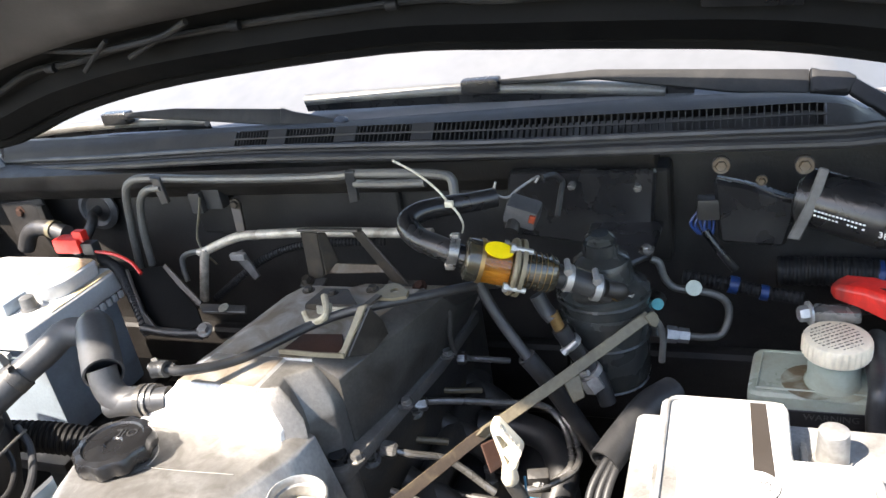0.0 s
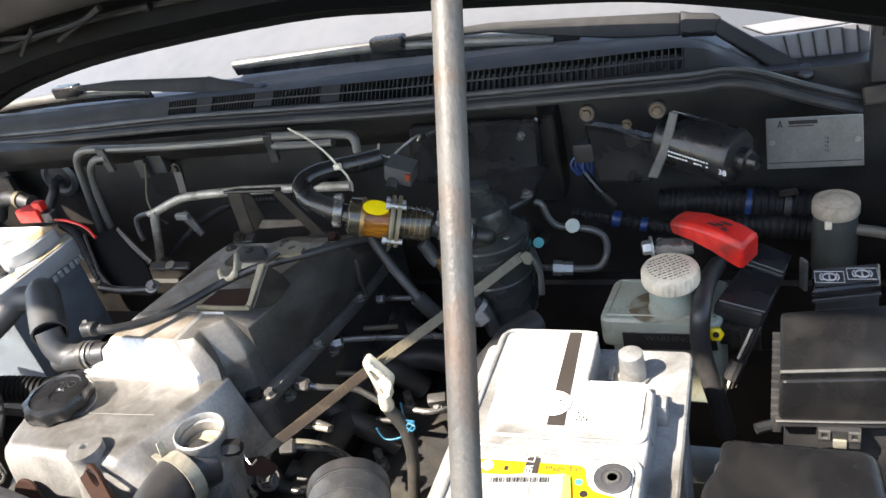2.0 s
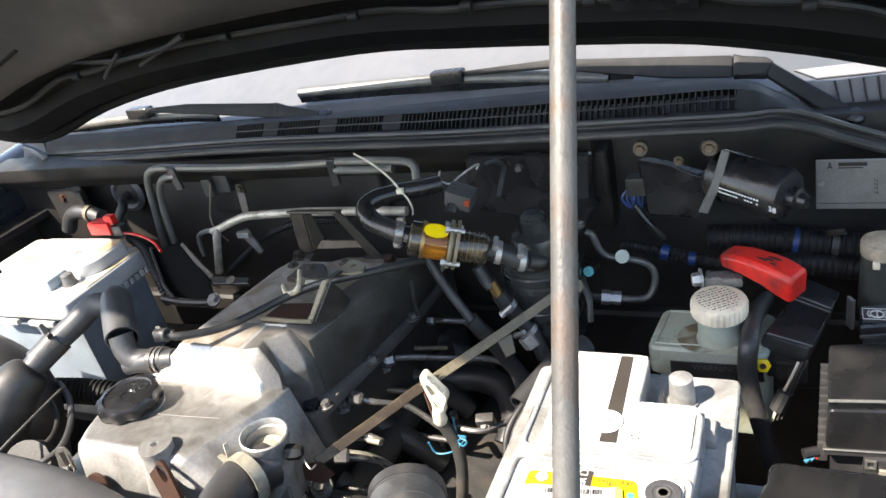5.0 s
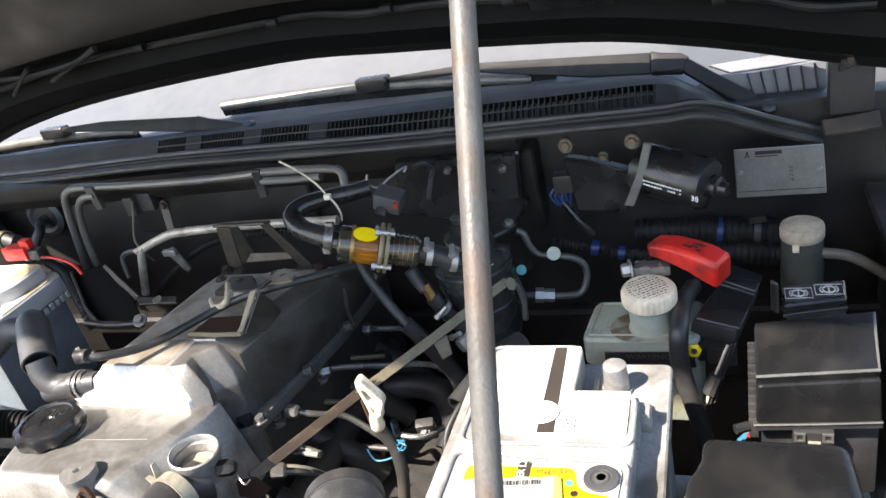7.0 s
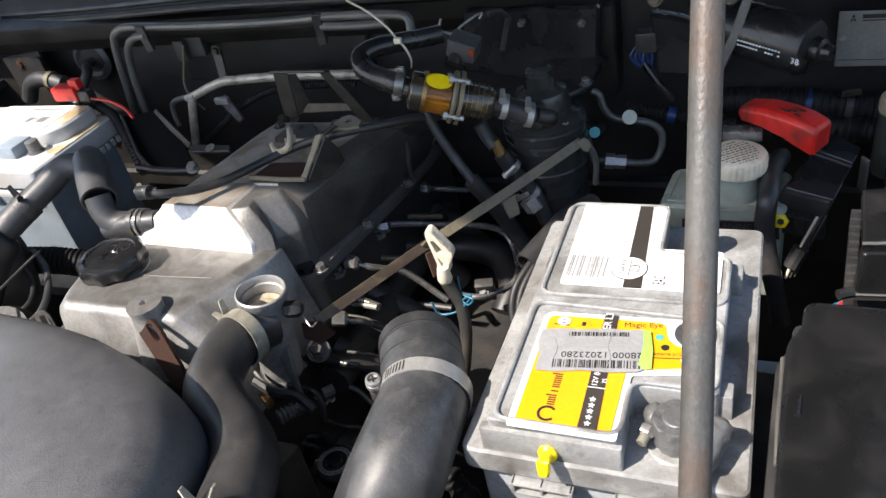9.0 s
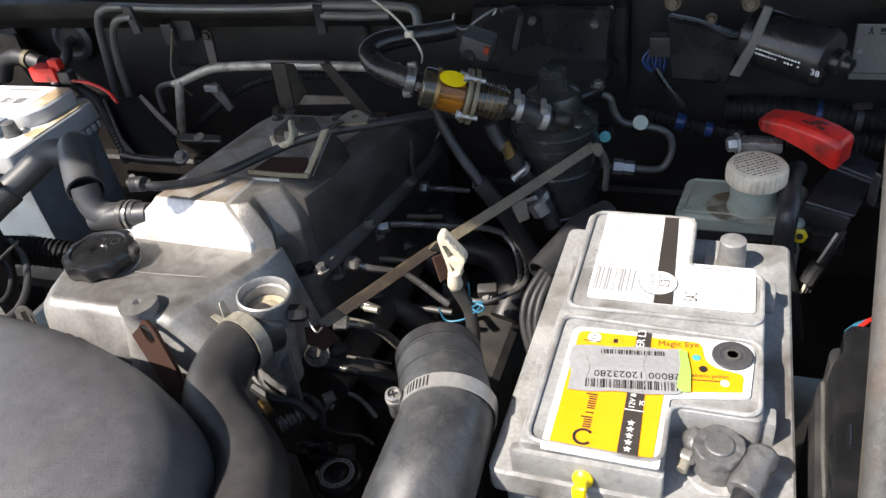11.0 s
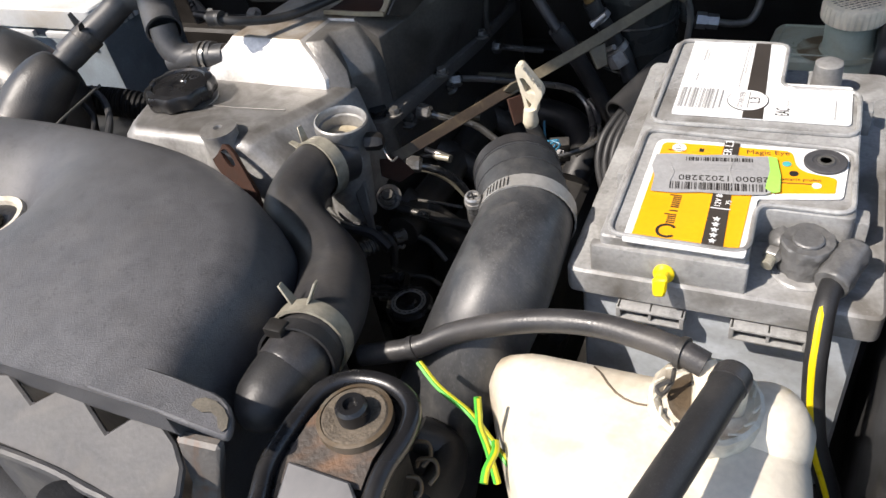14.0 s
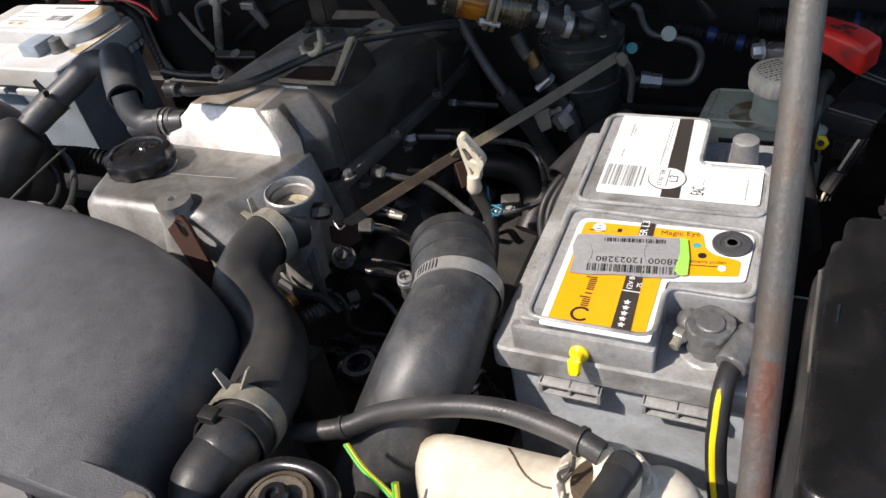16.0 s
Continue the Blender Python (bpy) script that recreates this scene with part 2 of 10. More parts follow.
LID_WHITE = pbr("white_battery_lid", (0.52, 0.53, 0.53), 0.42, var=0.1, dirt=(0.36, 0.30, 0.22), dirt_amount=0.5, dirt_scale=9, bump=0.08)
LEAD = pbr("lead", (0.145, 0.144, 0.142), 0.45, metal=0.3, dirt=(0.09, 0.088, 0.085), dirt_amount=0.5, dirt_scale=60, bump=0.3, bump_scale=350)
PAPER = pbr("white_label", (0.78, 0.78, 0.77), 0.4, var=0.05, dirt=(0.42, 0.41, 0.39), dirt_amount=0.55, dirt_scale=34, bump=0.06)
PAPER_GREY = pbr("worn_silver_sticker", (0.30, 0.30, 0.30), 0.4, var=0.15, dirt=(0.20, 0.195, 0.19), dirt_amount=0.5, dirt_scale=40, bump=0.25)
YELLOW = pbr("yellow_label", (0.84, 0.36, 0.012), 0.4, var=0.06, dirt=(0.5, 0.27, 0.03), dirt_amount=0.25, bump=0.05)
ORANGE = pbr("orange_ink", (0.75, 0.35, 0.02), 0.45, var=0.05, bump=0.0)
GREEN = pbr("green_ink", (0.30, 0.62, 0.10), 0.45, var=0.1, bump=0.0)
TEAL = pbr("teal_paint_mark", (0.06, 0.36, 0.36), 0.5, var=0.15, bump=0.1)
INK = pbr("black_ink", (0.022, 0.020, 0.020), 0.45, var=0.1, bump=0.0)
BROWN_INK = pbr("dark_brown_band", (0.040, 0.033, 0.028), 0.45, var=0.1, bump=0.0)
WHITE_INK = pbr("white_ink", (0.78, 0.78, 0.77), 0.45, var=0.05, bump=0.0)
RED = pbr("red_plastic", (0.60, 0.020, 0.014), 0.38, var=0.15, dirt=(0.075, 0.012, 0.010), dirt_amount=0.85, dirt_scale=20, bump=0.1)
TAN_HOSE = pbr("dusty_beige_hose", (0.13, 0.115, 0.09), 0.5, var=0.2, dirt=(0.05, 0.045, 0.04), dirt_amount=0.5, bump=0.08)
CREAM = pbr("cream_plastic_cap", (0.84, 0.72, 0.54), 0.5, var=0.1, dirt=(0.34, 0.29, 0.21), dirt_amount=0.5, dirt_scale=30, bump=0.15)
TANK = pbr("translucent_tank", (0.36, 0.40, 0.33), 0.35, var=0.1, dirt=(0.26, 0.20, 0.11), dirt_amount=0.6, dirt_scale=11, bump=0.05)
RESERVOIR = pbr("yellowed_white_tank", (0.63, 0.575, 0.475), 0.40, var=0.14, dirt=(0.30, 0.215, 0.125), dirt_amount=0.6, dirt_scale=18, bump=0.1, bump_scale=120)
BLUE = pbr("blue_plastic", (0.010, 0.035, 0.13), 0.4, var=0.15, bump=0.05)
CYAN = pbr("light_blue_wire", (0.03, 0.16, 0.26), 0.45, bump=0.0)
YELLOW_PLASTIC = pbr("yellow_plastic", (0.80, 0.60, 0.01), 0.35, var=0.08, bump=0.05)
WIRE_YG = pbr("yellow_green_wire", (0.50, 0.46, 0.02), 0.4, var=0.1, bump=0.03)
WIRE_G = pbr("green_wire_stripe", (0.07, 0.42, 0.05), 0.4, var=0.1, bump=0.0)
BRASS = pbr("brass", (0.30, 0.185, 0.075), 0.35, metal=0.8, dirt=(0.12, 0.08, 0.04), dirt_amount=0.5, bump=0.1)
HANDLE = pbr("ivory_plastic", (0.66, 0.60, 0.47), 0.42, var=0.1, dirt=(0.36, 0.29, 0.18), dirt_amount=0.4, dirt_scale=50, bump=0.05)
PLATE = pbr("grey_id_plate", (0.25, 0.245, 0.235), 0.42, metal=0.5, var=0.15, dirt=(0.12, 0.11, 0.10), dirt_amount=0.4, bump=0.05)
GLASS_AMBER = clear("amber_fuel_bowl", (0.62, 0.50, 0.26), 0.06)
FILTER_PAPER = pbr("amber_filter_element", (0.62, 0.30, 0.05), 0.55, var=0.2, bump=0.2)
SCREEN = pbr("sky_pale_windscreen", (0.122, 0.125, 0.130), 0.10, var=0.10, scale=8, dirt=(0.13, 0.13, 0.13), dirt_amount=0.5, dirt_scale=5, bump=0.0, spec=0.35)
CORNER = pbr("blue_grey_body", (0.125, 0.13, 0.145), 0.45, var=0.15, dirt=(0.18, 0.18, 0.18), dirt_amount=0.3, bump=0.05)
ASPHALT = pbr("asphalt", (0.05, 0.05, 0.05), 0.85, var=0.3, scale=8, dirt=(0.09, 0.085, 0.08), dirt_scale=1.5, bump=0.6, bump_scale=90)
COIL = pbr("corrugated_conduit", (0.009, 0.009, 0.0095), 0.6, dirt=(0.03, 0.026, 0.022), dirt_amount=0.5, bump=0.1, spec=0.3)


# ---------------------------------------------------------------- building helpers
def thing(name, at, label, category, group="", kind=""):
    """An empty at a thing's base; its parts are meshes under it."""
    e = new(name)
    e.empty_display_size = 0.02
    e.location = at
    return tagged(e, label, category, group, kind)


def base_of(ob):
    p = Vector((0, 0, 0))
    while ob:
        p = p + ob.location
        ob = ob.parent
    return p


def part(name, bm, material, parent=None, label="", smooth=35.0):
    """Links a bmesh, modelled in world metres, as one mesh under a thing or a part."""
    me = bpy.data.meshes.new(name)
    o = base_of(parent) if parent else Vector((0, 0, 0))
    c = Vector((0, 0, 0))
    if bm.verts:
        c = sum((v.co for v in bm.verts), Vector()) / len(bm.verts)
    for v in bm.verts:
        v.co -= c
    bmesh.ops.recalc_face_normals(bm, faces=bm.faces)
    for f in bm.faces:
        f.smooth = True
    for e in bm.edges:
        if len(e.link_faces) == 2 and e.calc_face_angle(0) > radians(smooth):
            e.smooth = False
    bm.to_mesh(me)
    bm.free()
    me.materials.append(material)
    ob = new(name, me)
    ob.parent = parent
    ob.location = c - o
    if label:
        ob["label"] = label
    return ob


def solid(name, bm, material, label, category, group="", kind="", smooth=35.0):
    """A thing that is a single mesh."""
    return tagged(part(name, bm, material, None, "", smooth), label, category, group, kind)


def join(*bms):
    out = bmesh.new()
    for b in bms:
        me = bpy.data.meshes.new("tmp")
        b.to_mesh(me)
        out.from_mesh(me)
        bpy.data.meshes.remove(me)
        b.free()
    return out


def curve_points(pts, res=8):
    """Catmull-Rom through the points."""
    pts = [Vector(p) for p in pts]
    if len(pts) < 3:
        return pts
    q = [pts[0] * 2 - pts[1], *pts, pts[-1] * 2 - pts[-2]]
    out = []
    for i in range(1, len(q) - 2):
        a, b, c, d = q[i - 1:i + 3]
        for k in range(res):
            t = k / res
            out.append(0.5 * (2 * b + (c - a) * t + (2 * a - 5 * b + 4 * c - d) * t * t + (3 * b - a - 3 * c + d) * t ** 3))
    out.append(pts[-1])
    return out


def tube(pts, r, seg=14, res=8, hollow=0.0, wave=None, flat=1.0):
    """A round hose or pipe along the points; r is a number or one per point; wave = (pitch, height) corrugates it."""
    line = curve_points(pts, res)
    n = len(pts)
    def radius(i):
        if isinstance(r, (int, float)):
            return r
        s = i / max(1, len(line) - 1) * (n - 1)
        k = min(int(s), n - 2)
        return r[k] + (r[k + 1] - r[k]) * (s - k)
    if wave:
        fine = []
        for a, b in zip(line, line[1:]):
            m = max(1, int((b - a).length / (wave[0] / 4)))
            fine += [a.lerp(b, j / m) for j in range(m)]
        line = fine + [line[-1]]
    bm = bmesh.new()
    t = (line[1] - line[0]).normalized()
    u = t.orthogonal().normalized()
    rings = []
    for i, p in enumerate(line):
        a, b = line[max(0, i - 1)], line[min(len(line) - 1, i + 1)]
        t2 = (b - a).normalized()
        u = (u - t2 * u.dot(t2)).normalized()
        w = t2.cross(u)
        rr = r + (wave[1] if i % 4 in (1, 2) else 0.0) if wave else radius(i)
        rings.append([bm.verts.new(p + (u * math.cos(g) + w * math.sin(g) * flat) * rr) for g in (2 * math.pi * k / seg for k in range(seg))])
    for x, y in zip(rings, rings[1:]):
        for k in range(seg):
            bm.faces.new((x[k], x[(k + 1) % seg], y[(k + 1) % seg], y[k]))
    for ring, s in ((rings[0], 1), (rings[-1], -1)):
        if hollow:
            c = sum((v.co for v in ring), Vector()) / seg
            d = ((line[1] - line[0]) if s > 0 else (line[-2] - line[-1])).normalized()
            inner = [bm.verts.new(c + (v.co - c) * (1 - hollow)) for v in ring]
            deep = [bm.verts.new(v.co + d * 0.02) for v in inner]
            for k in range(seg):
                j = (k + 1) % seg
                bm.faces.new((ring[k], ring[j], inner[j], inner[k]))
                bm.faces.new((inner[k], inner[j], deep[j], deep[k]))
            bm.faces.new(deep)
        else:
            bm.faces.new(ring)
    return bm


def frame_of(a, b, up=(0, 0, 1)):
    """A pose at a whose z axis points to b."""
    z = (Vector(b) - Vector(a)).normalized()
    u = Vector(up)
    if abs(z.dot(u)) > 0.98:
        u = Vector((0, 1, 0))
    x = u.cross(z).normalized()
    y = z.cross(x)
    return Matrix.Translation(a) @ Matrix((x, y, z)).transposed().to_4x4()


def lathe(profile, a=(0, 0, 0), b=(0, 0, 1), seg=28, ripple=None):
    """Turns (radius, height) pairs about the axis from a towards b; ripple = (count, depth) scallops it."""
    bm = bmesh.new()
    m = frame_of(a, b)
    rings = []
    for r, h in profile:
        if r < 1e-6:
            rings.append([bm.verts.new(m @ Vector((0, 0, h)))])
        else:
            ring = []
            for k in range(seg):
                g = 2 * math.pi * k / seg
                rr = r * (1 + (ripple[1] * math.cos(ripple[0] * g) if ripple and r > ripple[2] else 0))
                ring.append(bm.verts.new(m @ Vector((rr * math.cos(g), rr * math.sin(g), h))))
            rings.append(ring)
    for x, y in zip(rings, rings[1:]):
        if len(x) == 1 and len(y) == 1:
            continue
        for k in range(seg):
            j = (k + 1) % seg
            if len(x) == 1:
                bm.faces.new((x[0], y[j], y[k]))
            elif len(y) == 1:
                bm.faces.new((x[k], x[j], y[0]))
            else:
                bm.faces.new((x[k], x[j], y[j], y[k]))
    for ring in (rings[0], rings[-1]):
        if len(ring) > 1:
            bm.faces.new(ring)
    return bm


def bevel(bm, width, seg=2, angle=30.0):
    bmesh.ops.recalc_face_normals(bm, faces=bm.faces)
    es = [e for e in bm.edges if len(e.link_faces) == 2 and e.calc_face_angle(0) > radians(angle)]
    if width > 0 and es:
        bmesh.ops.bevel(bm, geom=es, offset=width, segments=seg, profile=0.6, affect="EDGES", clamp_overlap=True)
    return bm


def box(lo, hi, r=0.003, seg=2, m=None):
    """A box with rounded edges between two corners."""
    bm = bmesh.new()
    lo, hi = Vector(lo), Vector(hi)
    bmesh.ops.create_cube(bm, size=1.0)
    for v in bm.verts:
        v.co = Vector(((lo[i] + hi[i]) / 2 + v.co[i] * (hi[i] - lo[i])) for i in range(3))
    bevel(bm, min(r, 0.45 * min(abs(hi[i] - lo[i]) for i in range(3))), seg)
    if m:
        bmesh.ops.transform(bm, matrix=m, verts=bm.verts)
    return bm


def prism(outline, z0, z1, r=0.002, seg=2, m=None):
    """An outline in x and y, raised from z0 to z1."""
    bm = bmesh.new()
    a = [bm.verts.new((x, y, z0)) for x, y in outline]
    b = [bm.verts.new((x, y, z1)) for x, y in outline]
    n = len(a)
    for k in range(n):
        bm.faces.new((a[k], a[(k + 1) % n], b[(k + 1) % n], b[k]))
    bm.faces.new(a[::-1]), bm.faces.new(b)
    bevel(bm, r, seg)
    if m:
        bmesh.ops.transform(bm, matrix=m, verts=bm.verts)
    return bm


def rounded(outline, r, n=5):
    """Rounds the corners of an outline; r is a number or one per corner."""
    out, k = [], len(outline)
    for i in range(k):
        p, a, b = Vector(outline[i]), Vector(outline[i - 1]), Vector(outline[(i + 1) % k])
        rr = r if isinstance(r, (int, float)) else r[i]
        u, v = (a - p), (b - p)
        d = min(rr, u.length * 0.48, v.length * 0.48)
        if d < 1e-5:
            out.append(tuple(p))
            continue
        s, e = p + u.normalized() * d, p + v.normalized() * d
        for j in range(n + 1):
            t = j / n
            q = s.lerp(p, t).lerp(p.lerp(e, t), t)
            out.append(tuple(q))
    return out


def slab(pts, thick, r=0.001, seg=1):
    """A plate of even thickness through the corners given (they lie nearly in one plane)."""
    bm = bmesh.new()
    pts = [Vector(p) for p in pts]
    c = sum(pts, Vector()) / len(pts)
    n = Vector((0, 0, 0))
    for i in range(len(pts)):
        n += (pts[i] - c).cross(pts[(i + 1) % len(pts)] - c)
    n = n.normalized() * thick / 2
    a = [bm.verts.new(p - n) for p in pts]
    b = [bm.verts.new(p + n) for p in pts]
    k = len(pts)
    for i in range(k):
        bm.faces.new((a[i], a[(i + 1) % k], b[(i + 1) % k], b[i]))
    bm.faces.new(a[::-1]), bm.faces.new(b)
    return bevel(bm, r, seg)


def pierced(pts, holes, thick):
    """A flat plate through the corners given, with real holes cut through it."""
    bm = bmesh.new()
    pts = [Vector(p) for p in pts]
    c = sum(pts, Vector()) / len(pts)
    n = Vector((0, 0, 0))
    for i in range(len(pts)):
        n += (pts[i] - c).cross(pts[(i + 1) % len(pts)] - c)
    n.normalize()
    edges = []
    for loop in [pts] + [[Vector(p) for p in h] for h in holes]:
        vs = [bm.verts.new(p - n * (p - c).dot(n)) for p in loop]
        edges += [bm.edges.new((vs[i], vs[(i + 1) % len(vs)])) for i in range(len(vs))]
    fill = bmesh.ops.triangle_fill(bm, use_beauty=True, edges=edges, normal=n)
    faces = [f for f in fill["geom"] if isinstance(f, bmesh.types.BMFace)]
    more = bmesh.ops.extrude_face_region(bm, geom=faces, use_keep_orig=True)
    for v in more["geom"]:
        if isinstance(v, bmesh.types.BMVert):
            v.co += n * thick
    return bm


def lumpy(bm, height, size, seed=0.0):
    """Pushes a mesh in and out by soft noise, as poured lead or thick grease lies."""
    bmesh.ops.recalc_face_normals(bm, faces=bm.faces)
    bm.normal_update()
    for v in bm.verts:
        v.co += v.normal * height * lump_noise.noise(v.co / size + Vector((seed, seed, seed)))
    return bm


def strip(pts, width, thick, side=(0, 0, 1), r=0.0006, res=1):
    """A flat bar that follows the points; its width lies along side."""
    line = curve_points(pts, res) if res > 1 else [Vector(p) for p in pts]
    bm = bmesh.new()
    rings = []
    for i, p in enumerate(line):
        t = (line[min(i + 1, len(line) - 1)] - line[max(i - 1, 0)]).normalized()
        s = Vector(side)
        s = (s - t * s.dot(t)).normalized()
        n = t.cross(s)
        rings.append([bm.verts.new(p + s * a * width / 2 + n * b * thick / 2) for a, b in ((-1, -1), (1, -1), (1, 1), (-1, 1))])
    for x, y in zip(rings, rings[1:]):
        for k in range(4):
            bm.faces.new((x[k], x[(k + 1) % 4], y[(k + 1) % 4], y[k]))
    bm.faces.new(rings[0][::-1]), bm.faces.new(rings[-1])
    return bevel(bm, r, 1, 50)


def loft(rings, closed=True, caps=True):
    """Skins a list of rings with equal numbers of points."""
    bm = bmesh.new()
    vs = [[bm.verts.new(p) for p in ring] for ring in rings]
    n = len(vs[0])
    for x, y in zip(vs, vs[1:]):
        for k in range(n if closed else n - 1):
            bm.faces.new((x[k], x[(k + 1) % n], y[(k + 1) % n], y[k]))
    if caps and closed:
        bm.faces.new(vs[0][::-1]), bm.faces.new(vs[-1])
    return bm


def bolt(at, to, r=0.006, head=0.005, washer=True):
    """A hexagon bolt head with its washer, seated at a point and facing another."""
    prof = [(0.0, -0.004), (r * 0.6, -0.004), (r * 0.6, 0.0)]
    hexa = lathe([(0.0, 0.001), (r, 0.001), (r, head * 0.8), (r * 0.85, head), (0.0, head)], at, to, seg=6)
    wash = lathe([(0.0, -0.001), (r * 1.45, -0.001), (r * 1.45, 0.0012), (0.0, 0.0012)], at, to, seg=18)
    return join(hexa, wash) if washer else hexa


def ring_clamp(center, axis, r, width=0.009, thick=0.0012):
    """A band round a hose."""
    a = Vector(center) - Vector(axis).normalized() * width / 2
    return lathe([(r, 0), (r + thick, 0), (r + thick, width), (r, width), (r, 0)], a, a + Vector(axis), seg=32)


def text_bm(body, size, m, depth=0.0002):
    """Raised letters in Blender's own font, laid by the pose m."""
    cu = bpy.data.curves.new("txt", "FONT")
    cu.body, cu.size, cu.extrude, cu.align_x, cu.align_y = body, size, depth, "CENTER", "CENTER"
    cu.resolution_u = 2
    ob = bpy.data.objects.new("txt", cu)
    me = ob.to_mesh()
    bm = bmesh.new()
    bm.from_mesh(me)
    ob.to_mesh_clear()
    bpy.data.objects.remove(ob)
    bpy.data.curves.remove(cu)
    bmesh.ops.transform(bm, matrix=m, verts=bm.verts)
    return bm


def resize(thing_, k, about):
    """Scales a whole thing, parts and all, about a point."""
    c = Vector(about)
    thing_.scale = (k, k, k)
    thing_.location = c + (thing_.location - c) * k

# ---------------------------------------------------------------- ground and car body round the bay
bm = bmesh.new()
bmesh.ops.create_grid(bm, x_segments=2, y_segments=2, size=300)
solid("ground", bm, ASPHALT, "grey asphalt ground under the car", "ground", kind="structure")

# firewall: flat panel with a raised upper shelf and pressed panels
fw = thing("firewall", (-0.35, 0.62, 0.4), "dark painted steel firewall behind the engine", "firewall", kind="structure")
part("panel", box((-1.22, 0.625, 0.40), (0.46, 0.66, 1.015), 0.004), FIREWALL, fw)
part("shelf", bevel(loft([[(x, 0.632, 0.965), (x, 0.60, 0.972), (x, 0.578, 0.995), (x, 0.572, 1.022), (x, 0.632, 1.025)] for x in (-1.19, -0.02)]), 0.004, 2), FIREWALL, fw)
part("pressed_panel", box((-0.70, 0.612, 0.905), (-0.36, 0.63, 0.975), 0.008, 3), FIREWALL, fw)
part("pressed_panel", box((-0.06, 0.585, 0.88), (-0.005, 0.63, 1.0), 0.008, 3), FIREWALL, fw)
part("step", box((-1.0, 0.60, 0.62), (0.42, 0.63, 0.74), 0.02, 3), FIREWALL, fw)

# inner wings, front panel, tray: plain pieces that close the bay
part_r = thing("inner_wing_right", (0.43, 0.15, 0.4), "dark painted inner wing of the engine bay", "inner wing", kind="structure")
part("panel", box((0.40, -0.46, 0.40), (0.43, 0.66, 0.90), 0.006), BODY, part_r)
part("flange", box((0.375, -0.46, 0.90), (0.46, 0.60, 0.915), 0.004), BODY, part_r)
part("wing_edge", tube([(0.45, -0.46, 0.93), (0.45, 0.1, 0.965), (0.44, 0.45, 0.985), (0.42, 0.66, 0.99)], 0.014, 10), BODY, part_r)
part_l = thing("inner_wing_left", (-1.2, 0.15, 0.4), "dark painted inner wing of the engine bay", "inner wing", kind="structure")
part("panel", box((-1.23, -0.46, 0.40), (-1.20, 0.66, 0.90), 0.006), BODY, part_l)
part("flange", box((-1.26, -0.46, 0.90), (-1.14, 0.66, 0.915), 0.004), BODY, part_l)
fender_rings = []
for y, z in ((0.75, 1.035), (0.59, 1.0185), (0.30, 0.992), (0.0, 0.966), (-0.46, 0.930)):
    fender_rings.append([(-1.200, y, z - 0.11), (-1.196, y, z - 0.012), (-1.206, y, z - 0.001), (-1.240, y, z), (-1.320, y, z - 0.022), (-1.420, y, z - 0.085), (-1.470, y, z - 0.30)])
part("fender", loft(fender_rings, closed=False, caps=False), FENDER, part_l, "dark blue painted fender", smooth=60)
solid("front_panel", box((-1.22, -0.50, 0.35), (0.45, -0.46, 0.90), 0.006), BODY, "dark painted front panel of the engine bay", "front panel", kind="structure")
solid("bay_floor", box((-1.22, -0.48, 0.36), (0.45, 0.66, 0.38), 0.004), DARK, "oily black tray beneath the engine", "undertray", kind="structure")

# cowl: lip, lower and upper edge of the grille, rear edge, each as stations across the car
LIP = [(-1.0834, 0.6280, 1.0115), (-0.8350, 0.5950, 1.0212), (-0.5567, 0.5550, 1.0375), (-0.3633, 0.5350, 1.0413), (-0.1813, 0.5240, 1.0410), (0.0446, 0.5180, 1.0424), (0.1577, 0.5180, 1.0416), (0.1961, 0.5240, 1.0414), (0.2289, 0.5450, 1.0252), (0.2745, 0.5750, 0.9951), (0.3287, 0.6000, 0.9661)]
LOW = [(-1.0791, 0.6400, 1.0402), (-0.8382, 0.6120, 1.0461), (-0.5698, 0.5800, 1.0508), (-0.3783, 0.5680, 1.0539), (-0.1965, 0.5660, 1.0491), (0.0343, 0.5740, 1.0458), (0.1523, 0.5840, 1.0435), (0.1925, 0.6000, 1.0325), (0.2278, 0.6150, 1.0148), (0.2761, 0.6300, 0.9848), (0.3320, 0.6400, 0.9571)]
UPP = [(-1.0837, 0.6500, 1.0510), (-0.8450, 0.6250, 1.0567), (-0.5748, 0.5960, 1.0677), (-0.3838, 0.5860, 1.0693), (-0.1997, 0.5840, 1.0677), (0.0333, 0.5900, 1.0651), (0.1520, 0.5990, 1.0620), (0.1920, 0.6150, 1.0422), (0.2277, 0.6280, 1.0182), (0.2764, 0.6400, 0.9836), (0.3328, 0.6500, 0.9557)]
REAR = [(-1.0977, 0.6650, 1.0559), (-0.8623, 0.6450, 1.0602), (-0.5968, 0.6250, 1.0664), (-0.4050, 0.6220, 1.0676), (-0.2145, 0.6220, 1.0701), (0.0266, 0.6280, 1.0705), (0.1490, 0.6350, 1.0611), (0.1907, 0.6450, 1.0416), (0.2274, 0.6500, 1.0164), (0.2769, 0.6550, 0.9804), (0.3336, 0.6600, 0.9543)]
lip_line, low_line, upp_line, rear_line = [curve_points(c, 6) for c in (LIP, LOW, UPP, REAR)]


def at_x(line, x):
    """The point of a cowl line at x."""
    for a, b in zip(line, line[1:]):
        if a.x <= x <= b.x:
            return a.lerp(b, (x - a.x) / max(1e-6, b.x - a.x))
    return line[0] if x < line[0].x else line[-1]


